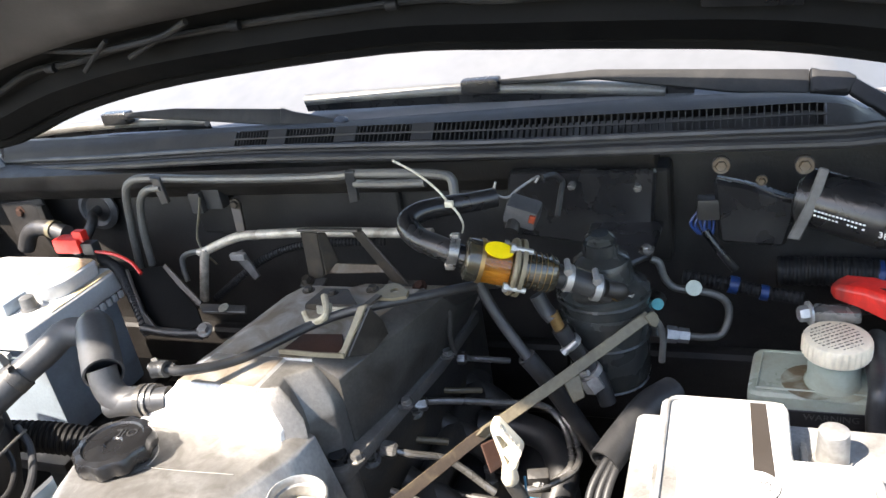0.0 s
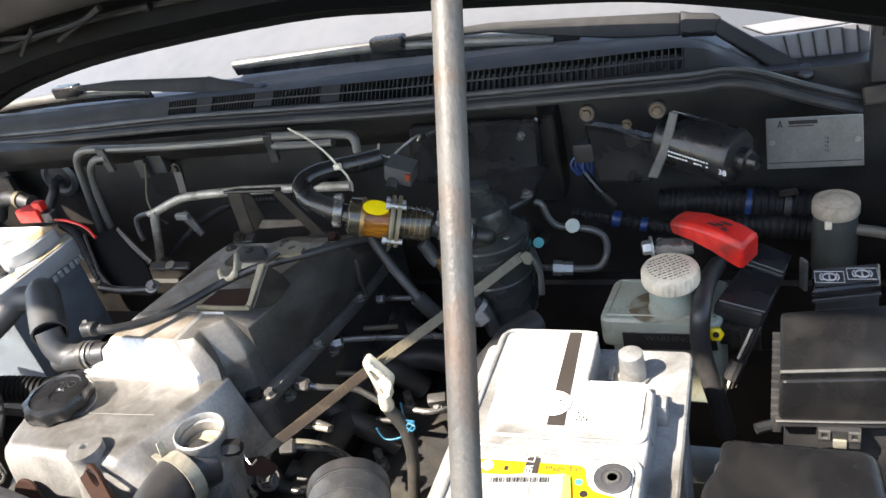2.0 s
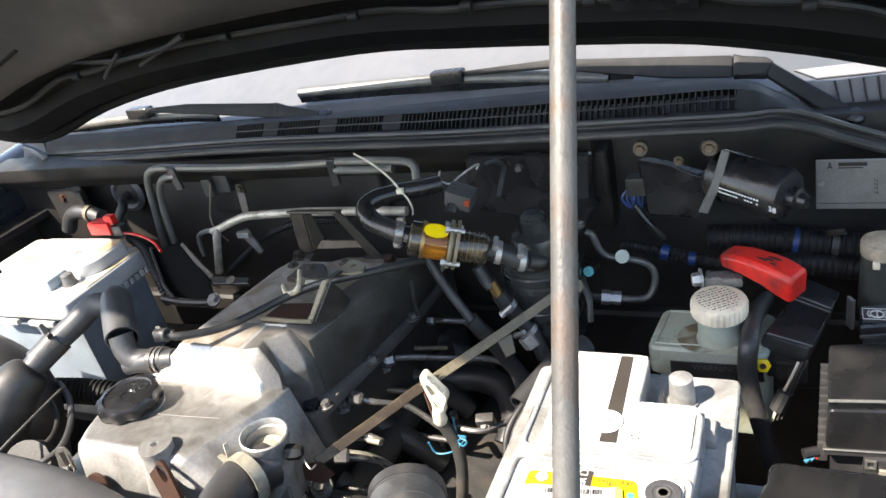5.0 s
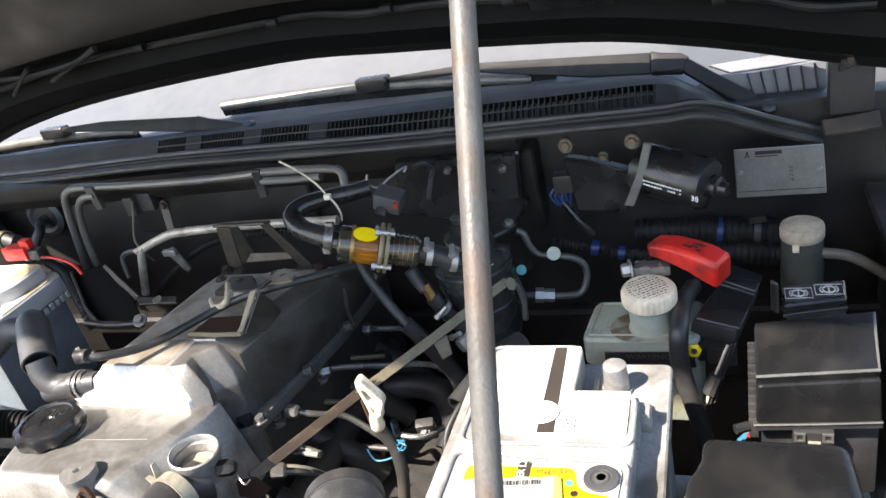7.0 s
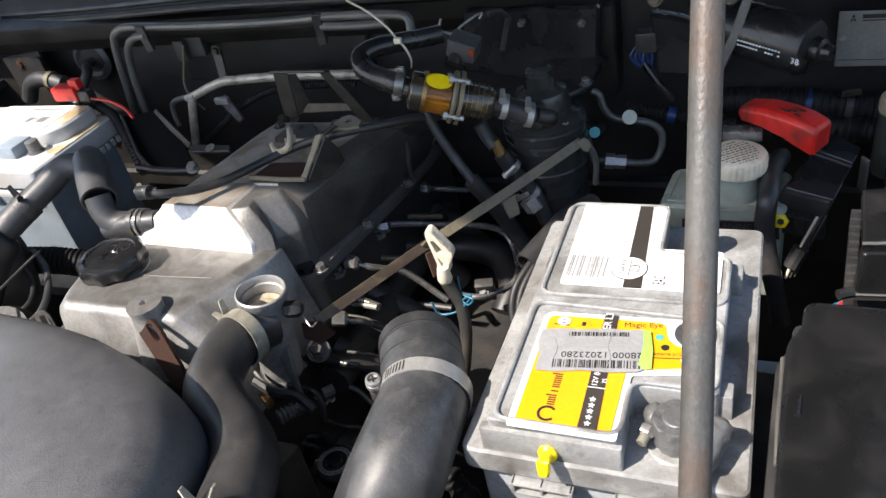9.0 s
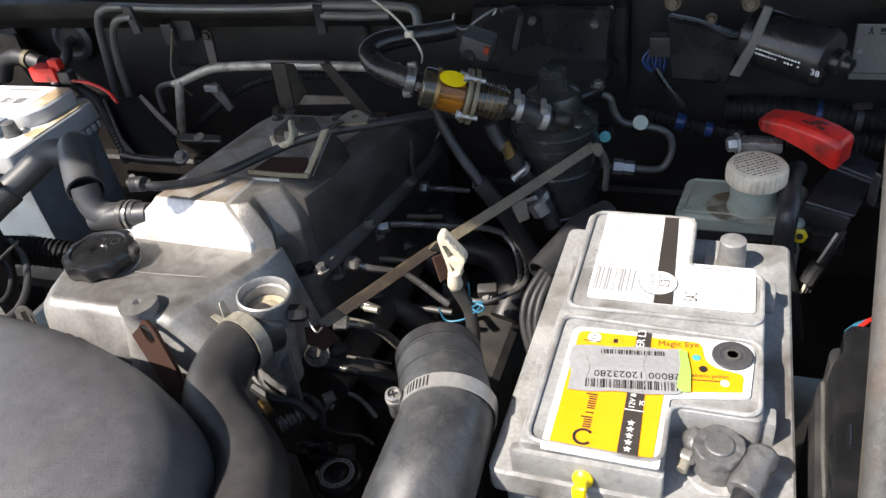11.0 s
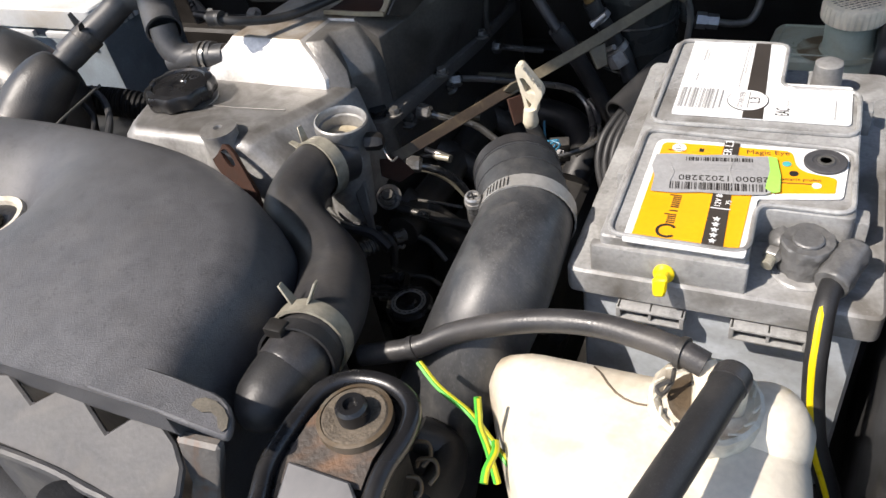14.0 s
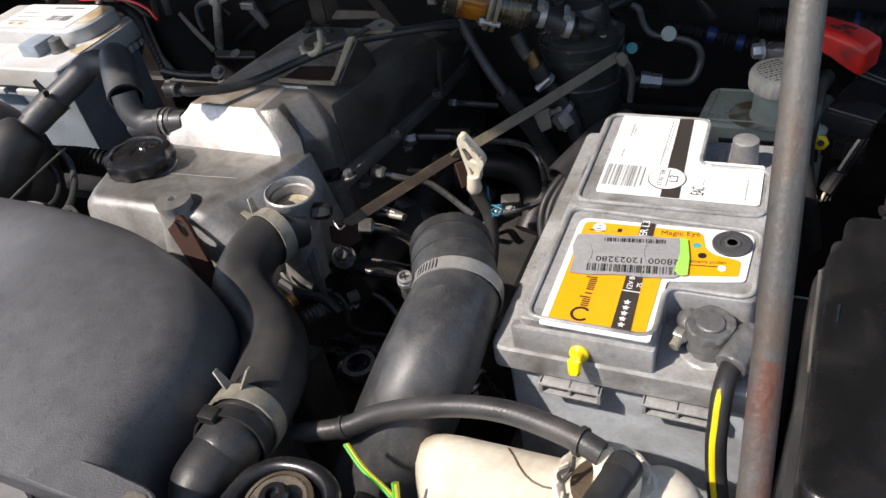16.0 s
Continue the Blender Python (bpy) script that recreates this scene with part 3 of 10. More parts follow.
cowl = thing("cowl_panel", (-0.35, 0.58, 1.0), "black plastic cowl panel with grilles below the windscreen", "cowl", kind="structure")
rings = []
for a, b in zip(lip_line, low_line):
    d = b - a
    rings.append([a + Vector((0, 0.05, -0.012)), a + Vector((0, 0.012, 0.004)), a + d * 0.40 + Vector((0, 0, 0.004)), a + d * 0.55 + Vector((0, 0, 0.005)), a + d * 0.60 + Vector((0, 0, 0.001)), b])
part("front_strip", loft(rings, closed=False, caps=False), COWL, cowl)
part("rear_strip", loft([[u, u.lerp(r, 0.3) + Vector((0, 0, 0.003)), r, r + Vector((0, 0.02, -0.012))] for u, r in zip(upp_line, rear_line)], closed=False, caps=False), COWL, cowl)
GRILLE = (-0.575, 0.1515)
for pick in ([i for i in range(len(low_line)) if low_line[i].x < GRILLE[0]], [i for i in range(len(low_line)) if low_line[i].x > GRILLE[1]]):
    ends = [(low_line[i], upp_line[i]) for i in pick]
    g = GRILLE[0] if ends[0][0].x < GRILLE[0] else GRILLE[1]
    mid = (at_x(low_line, g), at_x(upp_line, g))
    ends = ends + [mid] if g == GRILLE[0] else [mid] + ends
    part("end_panel", loft([[a, a.lerp(b, 0.5) + Vector((0, 0, 0.002)), b] for a, b in ends], closed=False, caps=False), COWL, cowl)
n = 30
xs = [GRILLE[0] + (GRILLE[1] - GRILLE[0]) * j / n for j in range(n + 1)]
part("drain_tray", loft([[at_x(low_line, x) + Vector((0, 0.0, -0.004)), at_x(low_line, x) + Vector((0, 0.03, -0.016)), at_x(upp_line, x) + Vector((0, 0.02, -0.014)), at_x(upp_line, x) + Vector((0, 0.006, -0.001))] for x in xs], closed=False, caps=False), DARK, cowl)
# double bead of the seal along the lip
seal = thing("bonnet_seal", (-0.35, 0.53, 1.03), "black rubber seal along the cowl's front lip", "rubber seal", kind="structure")
part("bead", tube([p + Vector((0, -0.002, 0.005)) for p in lip_line], 0.0055, 10, 1), RUBBER, seal)
part("bead", tube([p + Vector((0, 0.009, 0.016)) for p in lip_line], 0.0042, 8, 1), RUBBER, seal)
part("fold", loft([[p + Vector((0, 0.001, 0.008)), p + Vector((0, 0.007, 0.010)), p + Vector((0, 0.012, 0.018)), p + Vector((0, 0.018, 0.012))] for p in lip_line], closed=False, caps=False), COWL, seal)
# grille: blocks between the openings, a mid rail and upright ribs
for x0, x1 in ((((-0.5197, 0.5880, 1.0546))[0], ((-0.4893, 0.5880, 1.0527))[0]), (((-0.4148, 0.5800, 1.0600))[0], ((-0.3830, 0.5800, 1.0580))[0]), (((-0.3070, 0.5760, 1.0588))[0], ((-0.2776, 0.5760, 1.0568))[0])):
    part("grille_block", bevel(loft([[at_x(low_line, x) + Vector((0, -0.001, 0.002)), at_x(upp_line, x) + Vector((0, -0.001, 0.002)), at_x(upp_line, x) + Vector((0, 0.006, -0.008)), at_x(low_line, x) + Vector((0, 0.006, -0.008))] for x in (x0, x1)]), 0.001, 1), COWL, cowl)
rail = [at_x(low_line, x).lerp(at_x(upp_line, x), 0.5) for x in xs]
part("grille_frame", strip(rail, 0.0022, 0.006, (0, 0.4, 1), 0), COWL, cowl)
ribs, x = [], GRILLE[0]
while x < GRILLE[1]:
    a, b = at_x(low_line, x), at_x(upp_line, x)
    back = Vector((0, 0.007, -0.007))
    ribs.append(loft([[a + Vector((k * 0.0006, 0, 0)), b + Vector((k * 0.0006, 0, 0)), b + back + Vector((k * 0.0006, 0, 0)), a + back + Vector((k * 0.0006, 0, 0))] for k in (-1, 1)]))
    x += 0.0050 if x < -0.37 else (0.0060 if x < -0.2 else 0.0072)
tagged(part("ribs", join(*ribs), COWL, cowl), kind="stuff")

# windscreen: opaque, the sky's reflection put into its pale grey colour
ws = [[r + Vector((0, 0.012, -0.040)) + Vector((0, 0.85, 0.42)) * k for k in (0.0, 0.15, 0.4, 0.7, 1.0)] for r in [rear_line[i] for i in range(0, len(rear_line) - 6, 2)]]
solid("windscreen", loft(ws, closed=False, caps=False), SCREEN, "dusty windscreen, its pale grey standing for the sky's reflection", "windscreen", kind="structure")
# grooved corner between windscreen and wing
corner = thing("windscreen_corner", (0.33, 0.70, 1.0), "blue-grey grooved corner beside the windscreen, grooves drawn as dark strips", "body corner", kind="structure")
part("panel", slab([(0.1927, 0.6640, 1.0319), (0.2242, 0.6720, 1.0408), (0.2610, 0.6740, 1.0383), (0.3425, 0.6760, 1.0439), (0.3456, 0.6660, 0.9562), (0.2917, 0.6640, 0.9745), (0.2488, 0.6640, 0.9975)], 0.006), CORNER, corner)
part("top_strip", slab([(0.2100, 0.7100, 1.0420), (0.3450, 0.7100, 1.0480), (0.3449, 0.7000, 1.0346), (0.2364, 0.7000, 1.0318)], 0.006), CORNER, corner)
# grooves drawn as thin strips, their shade put into the dark colour
for k in range(6):
    a = Vector((0.2549, 0.6680, 1.0394)).lerp(Vector((0.3296, 0.6680, 1.0423)), k / 5)
    b = Vector((0.2622, 0.6580, 1.0109)).lerp(Vector((0.3348, 0.6580, 0.9917)), k / 5)
    part("rib", strip([a, a.lerp(b, 0.5) + Vector((0, -0.002, 0)), b], 0.0022, 0.006, (1, 0, 0)), COWL, corner)

hg = thing("hinge_corner", (0.36, 0.62, 0.97), "black bonnet hinge with a dusty plate at the bay's corner", "hinge")
part("post", box((0.338, 0.606, 0.998), (0.384, 0.630, 1.102), 0.004, 2), BODY, hg)
part("arm", slab([(0.346, 0.602, 1.050), (0.368, 0.602, 1.058), (0.374, 0.596, 1.098), (0.350, 0.596, 1.100)], 0.006, 0.0015), BLACK, hg)
for p in ((0.357, 0.5985, 1.064), (0.362, 0.5985, 1.088)):
    part("bolt", bolt(p, Vector(p) + Vector((0, -1, 0)), 0.0050, 0.005), BRACKET, hg)
part("plate", slab([(0.330, 0.604, 0.994), (0.388, 0.604, 1.000), (0.390, 0.590, 0.984), (0.332, 0.590, 0.980)], 0.005, 0.0015), BRACKET, hg, "browned steel plate")

# ---------------------------------------------------------------- open bonnet
ANG = radians(46)
EDGE = [(-1.22, 0.60, 1.092), (-1.035, 0.6000, 1.0630), (-0.8402, 0.6000, 1.1122), (-0.6450, 0.6000, 1.1406), (-0.3373, 0.6000, 1.1553), (-0.1710, 0.6000, 1.1465), (-0.0241, 0.6000, 1.1347), (0.1073, 0.6000, 1.1208), (0.2259, 0.6000, 1.0960), (0.3139, 0.6000, 1.0715), (0.43, 0.60, 1.042)]
edge_line = [p + Vector((0, 0, 0.010)) for p in curve_points(EDGE, 4)]
UP = Vector((0, -math.cos(ANG), math.sin(ANG)))
OUT = Vector((0, math.sin(ANG), math.cos(ANG)))


def bonnet_at(i, s, lift=0.0):
    """A point on the bonnet's inner face, s metres from its rear edge, lifted off it by so much towards the engine."""
    p = edge_line[i]
    flat = Vector((-0.37 + (p.x + 0.37) * (1.0 - 0.10 * s), 0.60, 1.12))
    k = min(1.0, s / 0.5)
    q = p.lerp(flat, k * 0.6)
    q.x = p.x + (flat.x - p.x) * s
    run, out, a = s, OUT, ANG
    if s > 0.25:
        # beyond the rear part the unseen panel is bent to steer its shadow
        n = 8
        q = q + UP * 0.25
        for j in range(n):
            a = ANG - radians(20) * ((s - 0.25) * (j + 0.5) / n) / 0.87
            q = q + Vector((0, -math.cos(a), math.sin(a))) * (s - 0.25) / n
        run, out = 0.0, Vector((0, math.sin(a), math.cos(a)))
    return q + UP * run - out * lift


bon = thing("bonnet", (-0.35, 0.60, 1.12), "open black bonnet seen from below", "bonnet")
nI = len(edge_line)
part("outer_skin", loft([[bonnet_at(i, s, -0.035) for s in (-0.01, 0.1, 0.25, 0.4, 0.6, 0.8, 1.04, 1.12)] for i in range(nI)], closed=False, caps=False), BONNET, bon)
prof = [(0.0, 0.0), (0.012, 0.010), (0.05, 0.012), (0.065, -0.006), (0.115, -0.008), (0.13, 0.004), (0.165, 0.006), (0.185, 0.0), (0.22, -0.012), (0.40, -0.018), (0.60, -0.02), (0.80, -0.02), (1.04, -0.01), (1.09, 0.0), (1.12, -0.035)]
part("inner_frame", loft([[bonnet_at(i, s, l) for s, l in prof] for i in range(nI)], closed=False, caps=False), BONNET, bon)
part("rear_lip", tube([p + Vector((0, 0.006, -0.004)) for p in edge_line], 0.010, 8, 1), BONNET, bon)
# pressed liner whose lower edge sweeps up across the bonnet
part("liner", bevel(loft([[bonnet_at(i, 0.110 + 0.010 * i / 7, 0.004), bonnet_at(i, 0.112 + 0.010 * i / 7, 0.016), bonnet_at(i, 0.128 + 0.010 * i / 7, 0.024), bonnet_at(i, 0.16 + 0.010 * i / 7, 0.020), bonnet_at(i, 0.30, 0.014), bonnet_at(i, 0.55, 0.012), bonnet_at(i, 0.80, 0.006), bonnet_at(i, 1.02, 0.0)] for i in range(1, 20)], closed=False, caps=False), 0), LINER, bon, "brown-grey pressed panel")
part("liner_groove", tube([bonnet_at(2, 0.60, 0.012), bonnet_at(3, 0.40, 0.014), bonnet_at(4, 0.25, 0.017), bonnet_at(5, 0.185, 0.020), bonnet_at(7, 0.175, 0.020), bonnet_at(9, 0.19, 0.0195)], 0.0026, 8, 6), BONNET, bon)
part("washer_hose", tube([bonnet_at(i, 0.085 + 0.003 * math.sin(i * 1.7), 0.004 + 0.004 * math.sin(i * 1.3)) for i in range(2, nI - 2, 2)], 0.0048, 8, 4), COIL, bon)
for i, s in ((9, 0.088), (14, 0.09), (17, 0.087), (21, 0.092), (25, 0.088), (28, 0.09), (32, 0.087)):
    p = bonnet_at(i, s, 0.008)
    part("hose_clip", bevel(tube([p - Vector((0.007, 0, 0)), p + Vector((0.007, 0.001, 0))], 0.0066, 10), 0.001, 1), COIL, bon)
for i, s in ((24, 0.115), (29, 0.118)):
    p = bonnet_at(i, s, 0.012)
    part("hose_joint", lathe([(0.0, 0), (0.0035, 0), (0.004, 0.003), (0.002, 0.006), (0.0, 0.006)], p, p - OUT, 10), PIPE, bon)
part("wiring", tube([(-0.7955, 0.5100, 1.2184), (-0.6919, 0.5150, 1.2067), (-0.5870, 0.5100, 1.2138), (-0.5306, 0.5000, 1.2299)], 0.004, 8), COIL, bon)
part("loop", tube([(-0.7326, 0.5300, 1.1804), (-0.7017, 0.5200, 1.1978), (-0.6591, 0.5050, 1.2187)], 0.0035, 8), COIL, bon)
part("loop", tube([(-0.6533, 0.5300, 1.1917), (-0.6105, 0.5200, 1.2053), (-0.5409, 0.5050, 1.2274)], 0.0035, 8), COIL, bon)
part("sticker", slab([(0.0307, 0.5200, 1.2080), (0.1227, 0.5200, 1.1960), (0.1215, 0.5400, 1.1740), (0.0323, 0.5400, 1.1812)], 0.003), BLACK, bon, "dark sticker")

# prop rod from the front panel up to the bonnet
pr_a, pr_b = Vector((0.1635, -0.3425, 0.9040)), Vector((0.1462, -0.0056, 1.4153))
d = (pr_b - pr_a)
rod = thing("bonnet_prop_rod", pr_a - d * 0.1, "grey steel prop rod with rust that holds the bonnet up", "prop rod")
part("rod", tube([pr_a + d * 0.46 + Vector((0.0006, 0, 0)), pr_a + d * 0.75, pr_b, pr_a + d * 1.24], 0.0042, 20, 6), ROD, rod)
part("rusty_length", tube([pr_a - d * 0.10, pr_a, pr_a + d * 0.35 + Vector((0.0008, 0, 0)), pr_a + d * 0.46 + Vector((0.0006, 0, 0))], 0.0042, 20, 6), ROD_RUSTY, rod, "rustier lower length")
part("foot", tube([pr_a - d * 0.10, pr_a - d * 0.12 + Vector((0.02, 0, 0)), pr_a - d * 0.12 + Vector((0.05, -0.02, 0))], 0.0042, 12), ROD, rod)

# ---------------------------------------------------------------- wipers
BLACK_MATT = pbr("matt_black_arm", (0.016, 0.016, 0.017), 0.6, dirt=(0.045, 0.043, 0.04), dirt_amount=0.3, dirt_scale=25, bump=0.06, spec=0.25)


def wiper(lab, blade, arm, joint, clasp, pivot, tail=None, rubber=None):
    """Tubular blade, flat tapered arm with a clasp at the blade and a knee towards the pivot."""
    w = thing("wiper", pivot, lab, "wiper", "wipers")
    part("blade", tube(blade, 0.0085, 12, 6, flat=0.75), PIPE, w, "dull grey tubular blade")
    off = rubber or [Vector(p) + Vector((0, 0.004, -0.010)) for p in blade]
    part("rubber", strip(off, 0.018 if rubber else 0.012, 0.005, (0, -0.3, 1)), BLACK, w)
    part("arm", slab(arm, 0.010, 0.003, 2), BLACK_MATT, w)
    part("knee", slab(joint, 0.016, 0.004, 3), BLACK_MATT, w)
    if tail:
        part("pivot_arm", slab(tail, 0.012, 0.004, 3), BLACK_MATT, w)
    c = Vector(clasp)
    part("clasp", box(c - Vector((0.026, 0.010, 0.009)), c + Vector((0.026, 0.010, 0.011)), 0.005, 3), BLACK, w)
    part("cap", lathe([(0.0, 0), (0.011, 0), (0.011, 0.006), (0.008, 0.009), (0.0, 0.009)], Vector(pivot), Vector(pivot) + Vector((0, -0.5, 1)), 18), BLACK, w)
    return w


wiper("black windscreen wiper with a bent flat arm resting on the glass",
      [(-0.5143, 0.693, 1.0807), (-0.3716, 0.693, 1.0812), (-0.2502, 0.693, 1.0798), (-0.1336, 0.693, 1.0722), (-0.0590, 0.693, 1.0656), (-0.0159, 0.693, 1.0609)],
      [(-0.2272, 0.6900, 1.0891), (-0.0973, 0.6900, 1.0930), (0.0361, 0.6920, 1.0824), (0.1413, 0.6940, 1.0736), (0.1416, 0.6780, 1.0503), (0.0616, 0.6800, 1.0560), (-0.0980, 0.6860, 1.0817), (-0.2199, 0.6900, 1.0818)],
      [(0.1416, 0.6920, 1.0749), (0.1535, 0.6900, 1.0714), (0.1797, 0.6880, 1.0680), (0.1894, 0.6840, 1.0627), (0.1811, 0.6740, 1.0474), (0.1538, 0.6740, 1.0499), (0.1417, 0.6760, 1.0495)],
      (-0.2483, 0.6900, 1.0827), (0.2765, 0.6320, 1.0049),
      [(0.1784, 0.6880, 1.0682), (0.2048, 0.6760, 1.0518), (0.2902, 0.6400, 1.0009), (0.2891, 0.6360, 0.9914), (0.2548, 0.6400, 1.0013), (0.1813, 0.6720, 1.0481)],
      [(-0.5166, 0.693, 1.0722), (-0.3736, 0.693, 1.0714), (-0.2517, 0.693, 1.0696), (-0.1345, 0.693, 1.0623), (-0.0594, 0.693, 1.0589), (0.0172, 0.693, 1.0576)])
wiper("black windscreen wiper lying low on the glass",
      [(-1.1021, 0.6950, 1.0534), (-0.9924, 0.6950, 1.0610), (-0.8658, 0.6900, 1.0651), (-0.7455, 0.6800, 1.0667), (-0.6812, 0.6750, 1.0640)],
      [(-0.8234, 0.6700, 1.0862), (-0.7133, 0.6550, 1.0914), (-0.5124, 0.6300, 1.0860), (-0.5133, 0.6200, 1.0653), (-0.6863, 0.6450, 1.0746), (-0.8274, 0.6700, 1.0783)],
      [(-0.5151, 0.6300, 1.0871), (-0.4935, 0.6260, 1.0815), (-0.4036, 0.6100, 1.0685), (-0.4122, 0.6060, 1.0619), (-0.5155, 0.6180, 1.0644)],
      (-0.8486, 0.6750, 1.0769), (-0.4164, 0.6040, 1.0665))

# ---------------------------------------------------------------- engine
eng = thing("engine", (-0.40, 0.30, 0.45), "diesel engine with a grimy cast aluminium rocker cover", "engine")
# upper rocker cover: a long block, sloping front face cut off by a diagonal valley, ribbed shoulder, tall side wall
def cover_ring(y, lm, lt, zt, rt, rr, rb, low=0.80):
    return [(lm[0] - 0.010, y, low), (lm[0], y, lm[1]), (lt - 0.030, y, zt - 0.014), (lt, y, zt), (rt, y, zt), (rr[0], y, rr[1]), (rb[0], y, rb[1]), (rb[0] + 0.004, y, low)]
rc = loft([cover_ring(0.254, (-0.470, 0.90), -0.412, 0.946, -0.301, (-0.277, 0.928), (-0.278, 0.87), 0.85),
           cover_ring(0.300, (-0.456, 0.90), -0.401, 0.947, -0.280, (-0.256, 0.934), (-0.264, 0.87), 0.85),
           cover_ring(0.392, (-0.430, 0.90), -0.386, 0.946, -0.246, (-0.226, 0.935), (-0.246, 0.87), 0.85),
           cover_ring(0.412, (-0.424, 0.88), -0.382, 0.922, -0.246, (-0.226, 0.912), (-0.242, 0.86), 0.85),
           cover_ring(0.470, (-0.410, 0.86), -0.355, 0.906, -0.232, (-0.214, 0.898), (-0.236, 0.86), 0.85),
           cover_ring(0.486, (-0.408, 0.855), -0.352, 0.890, -0.232, (-0.216, 0.880), (-0.236, 0.856), 0.85)])
part("rocker_cover", bevel(rc, 0.0035, 2, 16), ROCKER, eng, "dusty cast aluminium rocker cover")
# its front end: sloping face, and a corner fluted by two upright ribs
def front_level(z, left, face, flute):
    return [(left[0] + 0.004, 0.2545, z), (left[1], left[2], z), (*face, z), (*flute, z), (flute[0] + 0.004, 0.2545, z)]
rf = loft([front_level(0.80, (-0.484, -0.484, 0.182), (-0.304, 0.178), (-0.3025, 0.184)),
           front_level(0.902, (-0.474, -0.476, 0.184), (-0.307, 0.181), (-0.3055, 0.187)),
           front_level(0.914, (-0.460, -0.464, 0.189), (-0.309, 0.186), (-0.3075, 0.192)),
           front_level(0.930, (-0.436, -0.442, 0.197), (-0.322, 0.195), (-0.3205, 0.201)),
           front_level(0.941, (-0.420, -0.428, 0.203), (-0.336, 0.202), (-0.3345, 0.208)),
           front_level(0.9462, (-0.416, -0.424, 0.207), (-0.341, 0.206), (-0.3395, 0.212))])
part("rocker_front", bevel(rf, 0.0018, 2, 15), ROCKER, eng, "sunlit sloping front of the rocker cover")
def rib_level(z, a, b, c, d, e):
    return [(a[0] - 0.01, 0.2555, z), (*a, z), (*b, z), (*c, z), (*d, z), (*e, z), (e[0] + 0.002, 0.2560, z)]
ribs_ = loft([rib_level(0.80, (-0.304, 0.181), (-0.286, 0.190), (-0.297, 0.210), (-0.2882, 0.2180), (-0.2765, 0.2265)),
              rib_level(0.902, (-0.307, 0.184), (-0.2885, 0.197), (-0.299, 0.215), (-0.2902, 0.2230), (-0.2785, 0.2315)),
              rib_level(0.916, (-0.310, 0.191), (-0.2930, 0.204), (-0.303, 0.219), (-0.2942, 0.2270), (-0.2825, 0.2355)),
              rib_level(0.932, (-0.324, 0.199), (-0.3060, 0.2095), (-0.3125, 0.224), (-0.3037, 0.2320), (-0.2920, 0.2405)),
              rib_level(0.943, (-0.339, 0.208), (-0.3180, 0.2140), (-0.3210, 0.228), (-0.3122, 0.2360), (-0.3005, 0.2445))])
# corner's colour and rib angles carry the shade beyond the bright face
part("corner_rib", bevel(ribs_, 0.0022, 2, 15), OILY_SHADE, eng, "grimy fluted corner, coloured dark for shade")
# side wall: oil grime, with the shade of this side put into its colour
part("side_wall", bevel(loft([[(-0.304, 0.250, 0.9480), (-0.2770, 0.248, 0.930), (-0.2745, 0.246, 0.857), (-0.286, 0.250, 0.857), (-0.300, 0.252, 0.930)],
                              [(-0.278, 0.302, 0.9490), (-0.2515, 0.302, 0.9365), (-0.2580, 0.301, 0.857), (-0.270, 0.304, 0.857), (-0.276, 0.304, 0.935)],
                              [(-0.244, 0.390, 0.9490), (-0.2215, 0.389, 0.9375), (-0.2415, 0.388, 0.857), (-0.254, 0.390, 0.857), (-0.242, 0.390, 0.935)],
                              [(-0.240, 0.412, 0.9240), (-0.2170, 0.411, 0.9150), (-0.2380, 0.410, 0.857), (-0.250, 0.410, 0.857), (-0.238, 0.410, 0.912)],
                              [(-0.230, 0.472, 0.9080), (-0.2095, 0.472, 0.9000), (-0.2315, 0.472, 0.857), (-0.244, 0.472, 0.857), (-0.228, 0.472, 0.895)]]), 0.0022, 2), GRIME_SHADE, eng, "grimy side wall, coloured darker for its shade")
part("rear_buttress", tube([(-0.226, 0.402, 0.930), (-0.224, 0.404, 0.905), (-0.228, 0.405, 0.88), (-0.227, 0.406, 0.857)], [0.0025, 0.0035, 0.003, 0.004], 10, 4), GRIME_SHADE, eng)
# front (camshaft end) cover, lower
def front_ring(y, top, xl, xr, x1):
    return [(xl - 0.010, y, 0.80), (xl, y, top - 0.032), (xl + 0.005, y, top - 0.011), (xl + 0.020, y, top), (xr, y, top), (xr + 0.011, y, top - 0.005), (x1, y, top - 0.034), (x1 + 0.016, y, 0.80)]
fc = loft([front_ring(0.060, 0.872, -0.466, -0.338, -0.308), front_ring(0.0635, 0.900, -0.470, -0.335, -0.303), front_ring(0.0675, 0.914, -0.473, -0.333, -0.298), front_ring(0.075, 0.9190, -0.478, -0.331, -0.293),
           front_ring(0.095, 0.9180, -0.488, -0.325, -0.287), front_ring(0.132, 0.9125, -0.505, -0.314, -0.282), front_ring(0.170, 0.9075, -0.510, -0.302, -0.280), front_ring(0.205, 0.9040, -0.510, -0.297, -0.280)])
part("front_cover", bevel(fc, 0.0030, 2, 18), ALU, eng, "cast aluminium front cover")
part("front_boss", lathe([(0.0, 0), (0.027, 0), (0.021, 0.028), (0.0168, 0.044), (0.0158, 0.054), (0.0168, 0.058), (0.0168, 0.061), (0.004, 0.062), (0.0035, 0.056), (0.0, 0.056)], (-0.3515, 0.073, 0.867), (-0.3515, 0.073, 1.0), 24), ALU, eng)
part("casting_seam", tube([(-0.412, 0.1265, 0.9136), (-0.37, 0.1285, 0.9133), (-0.322, 0.1325, 0.9128)], 0.0006, 6, 4), ALU_DARK, eng)
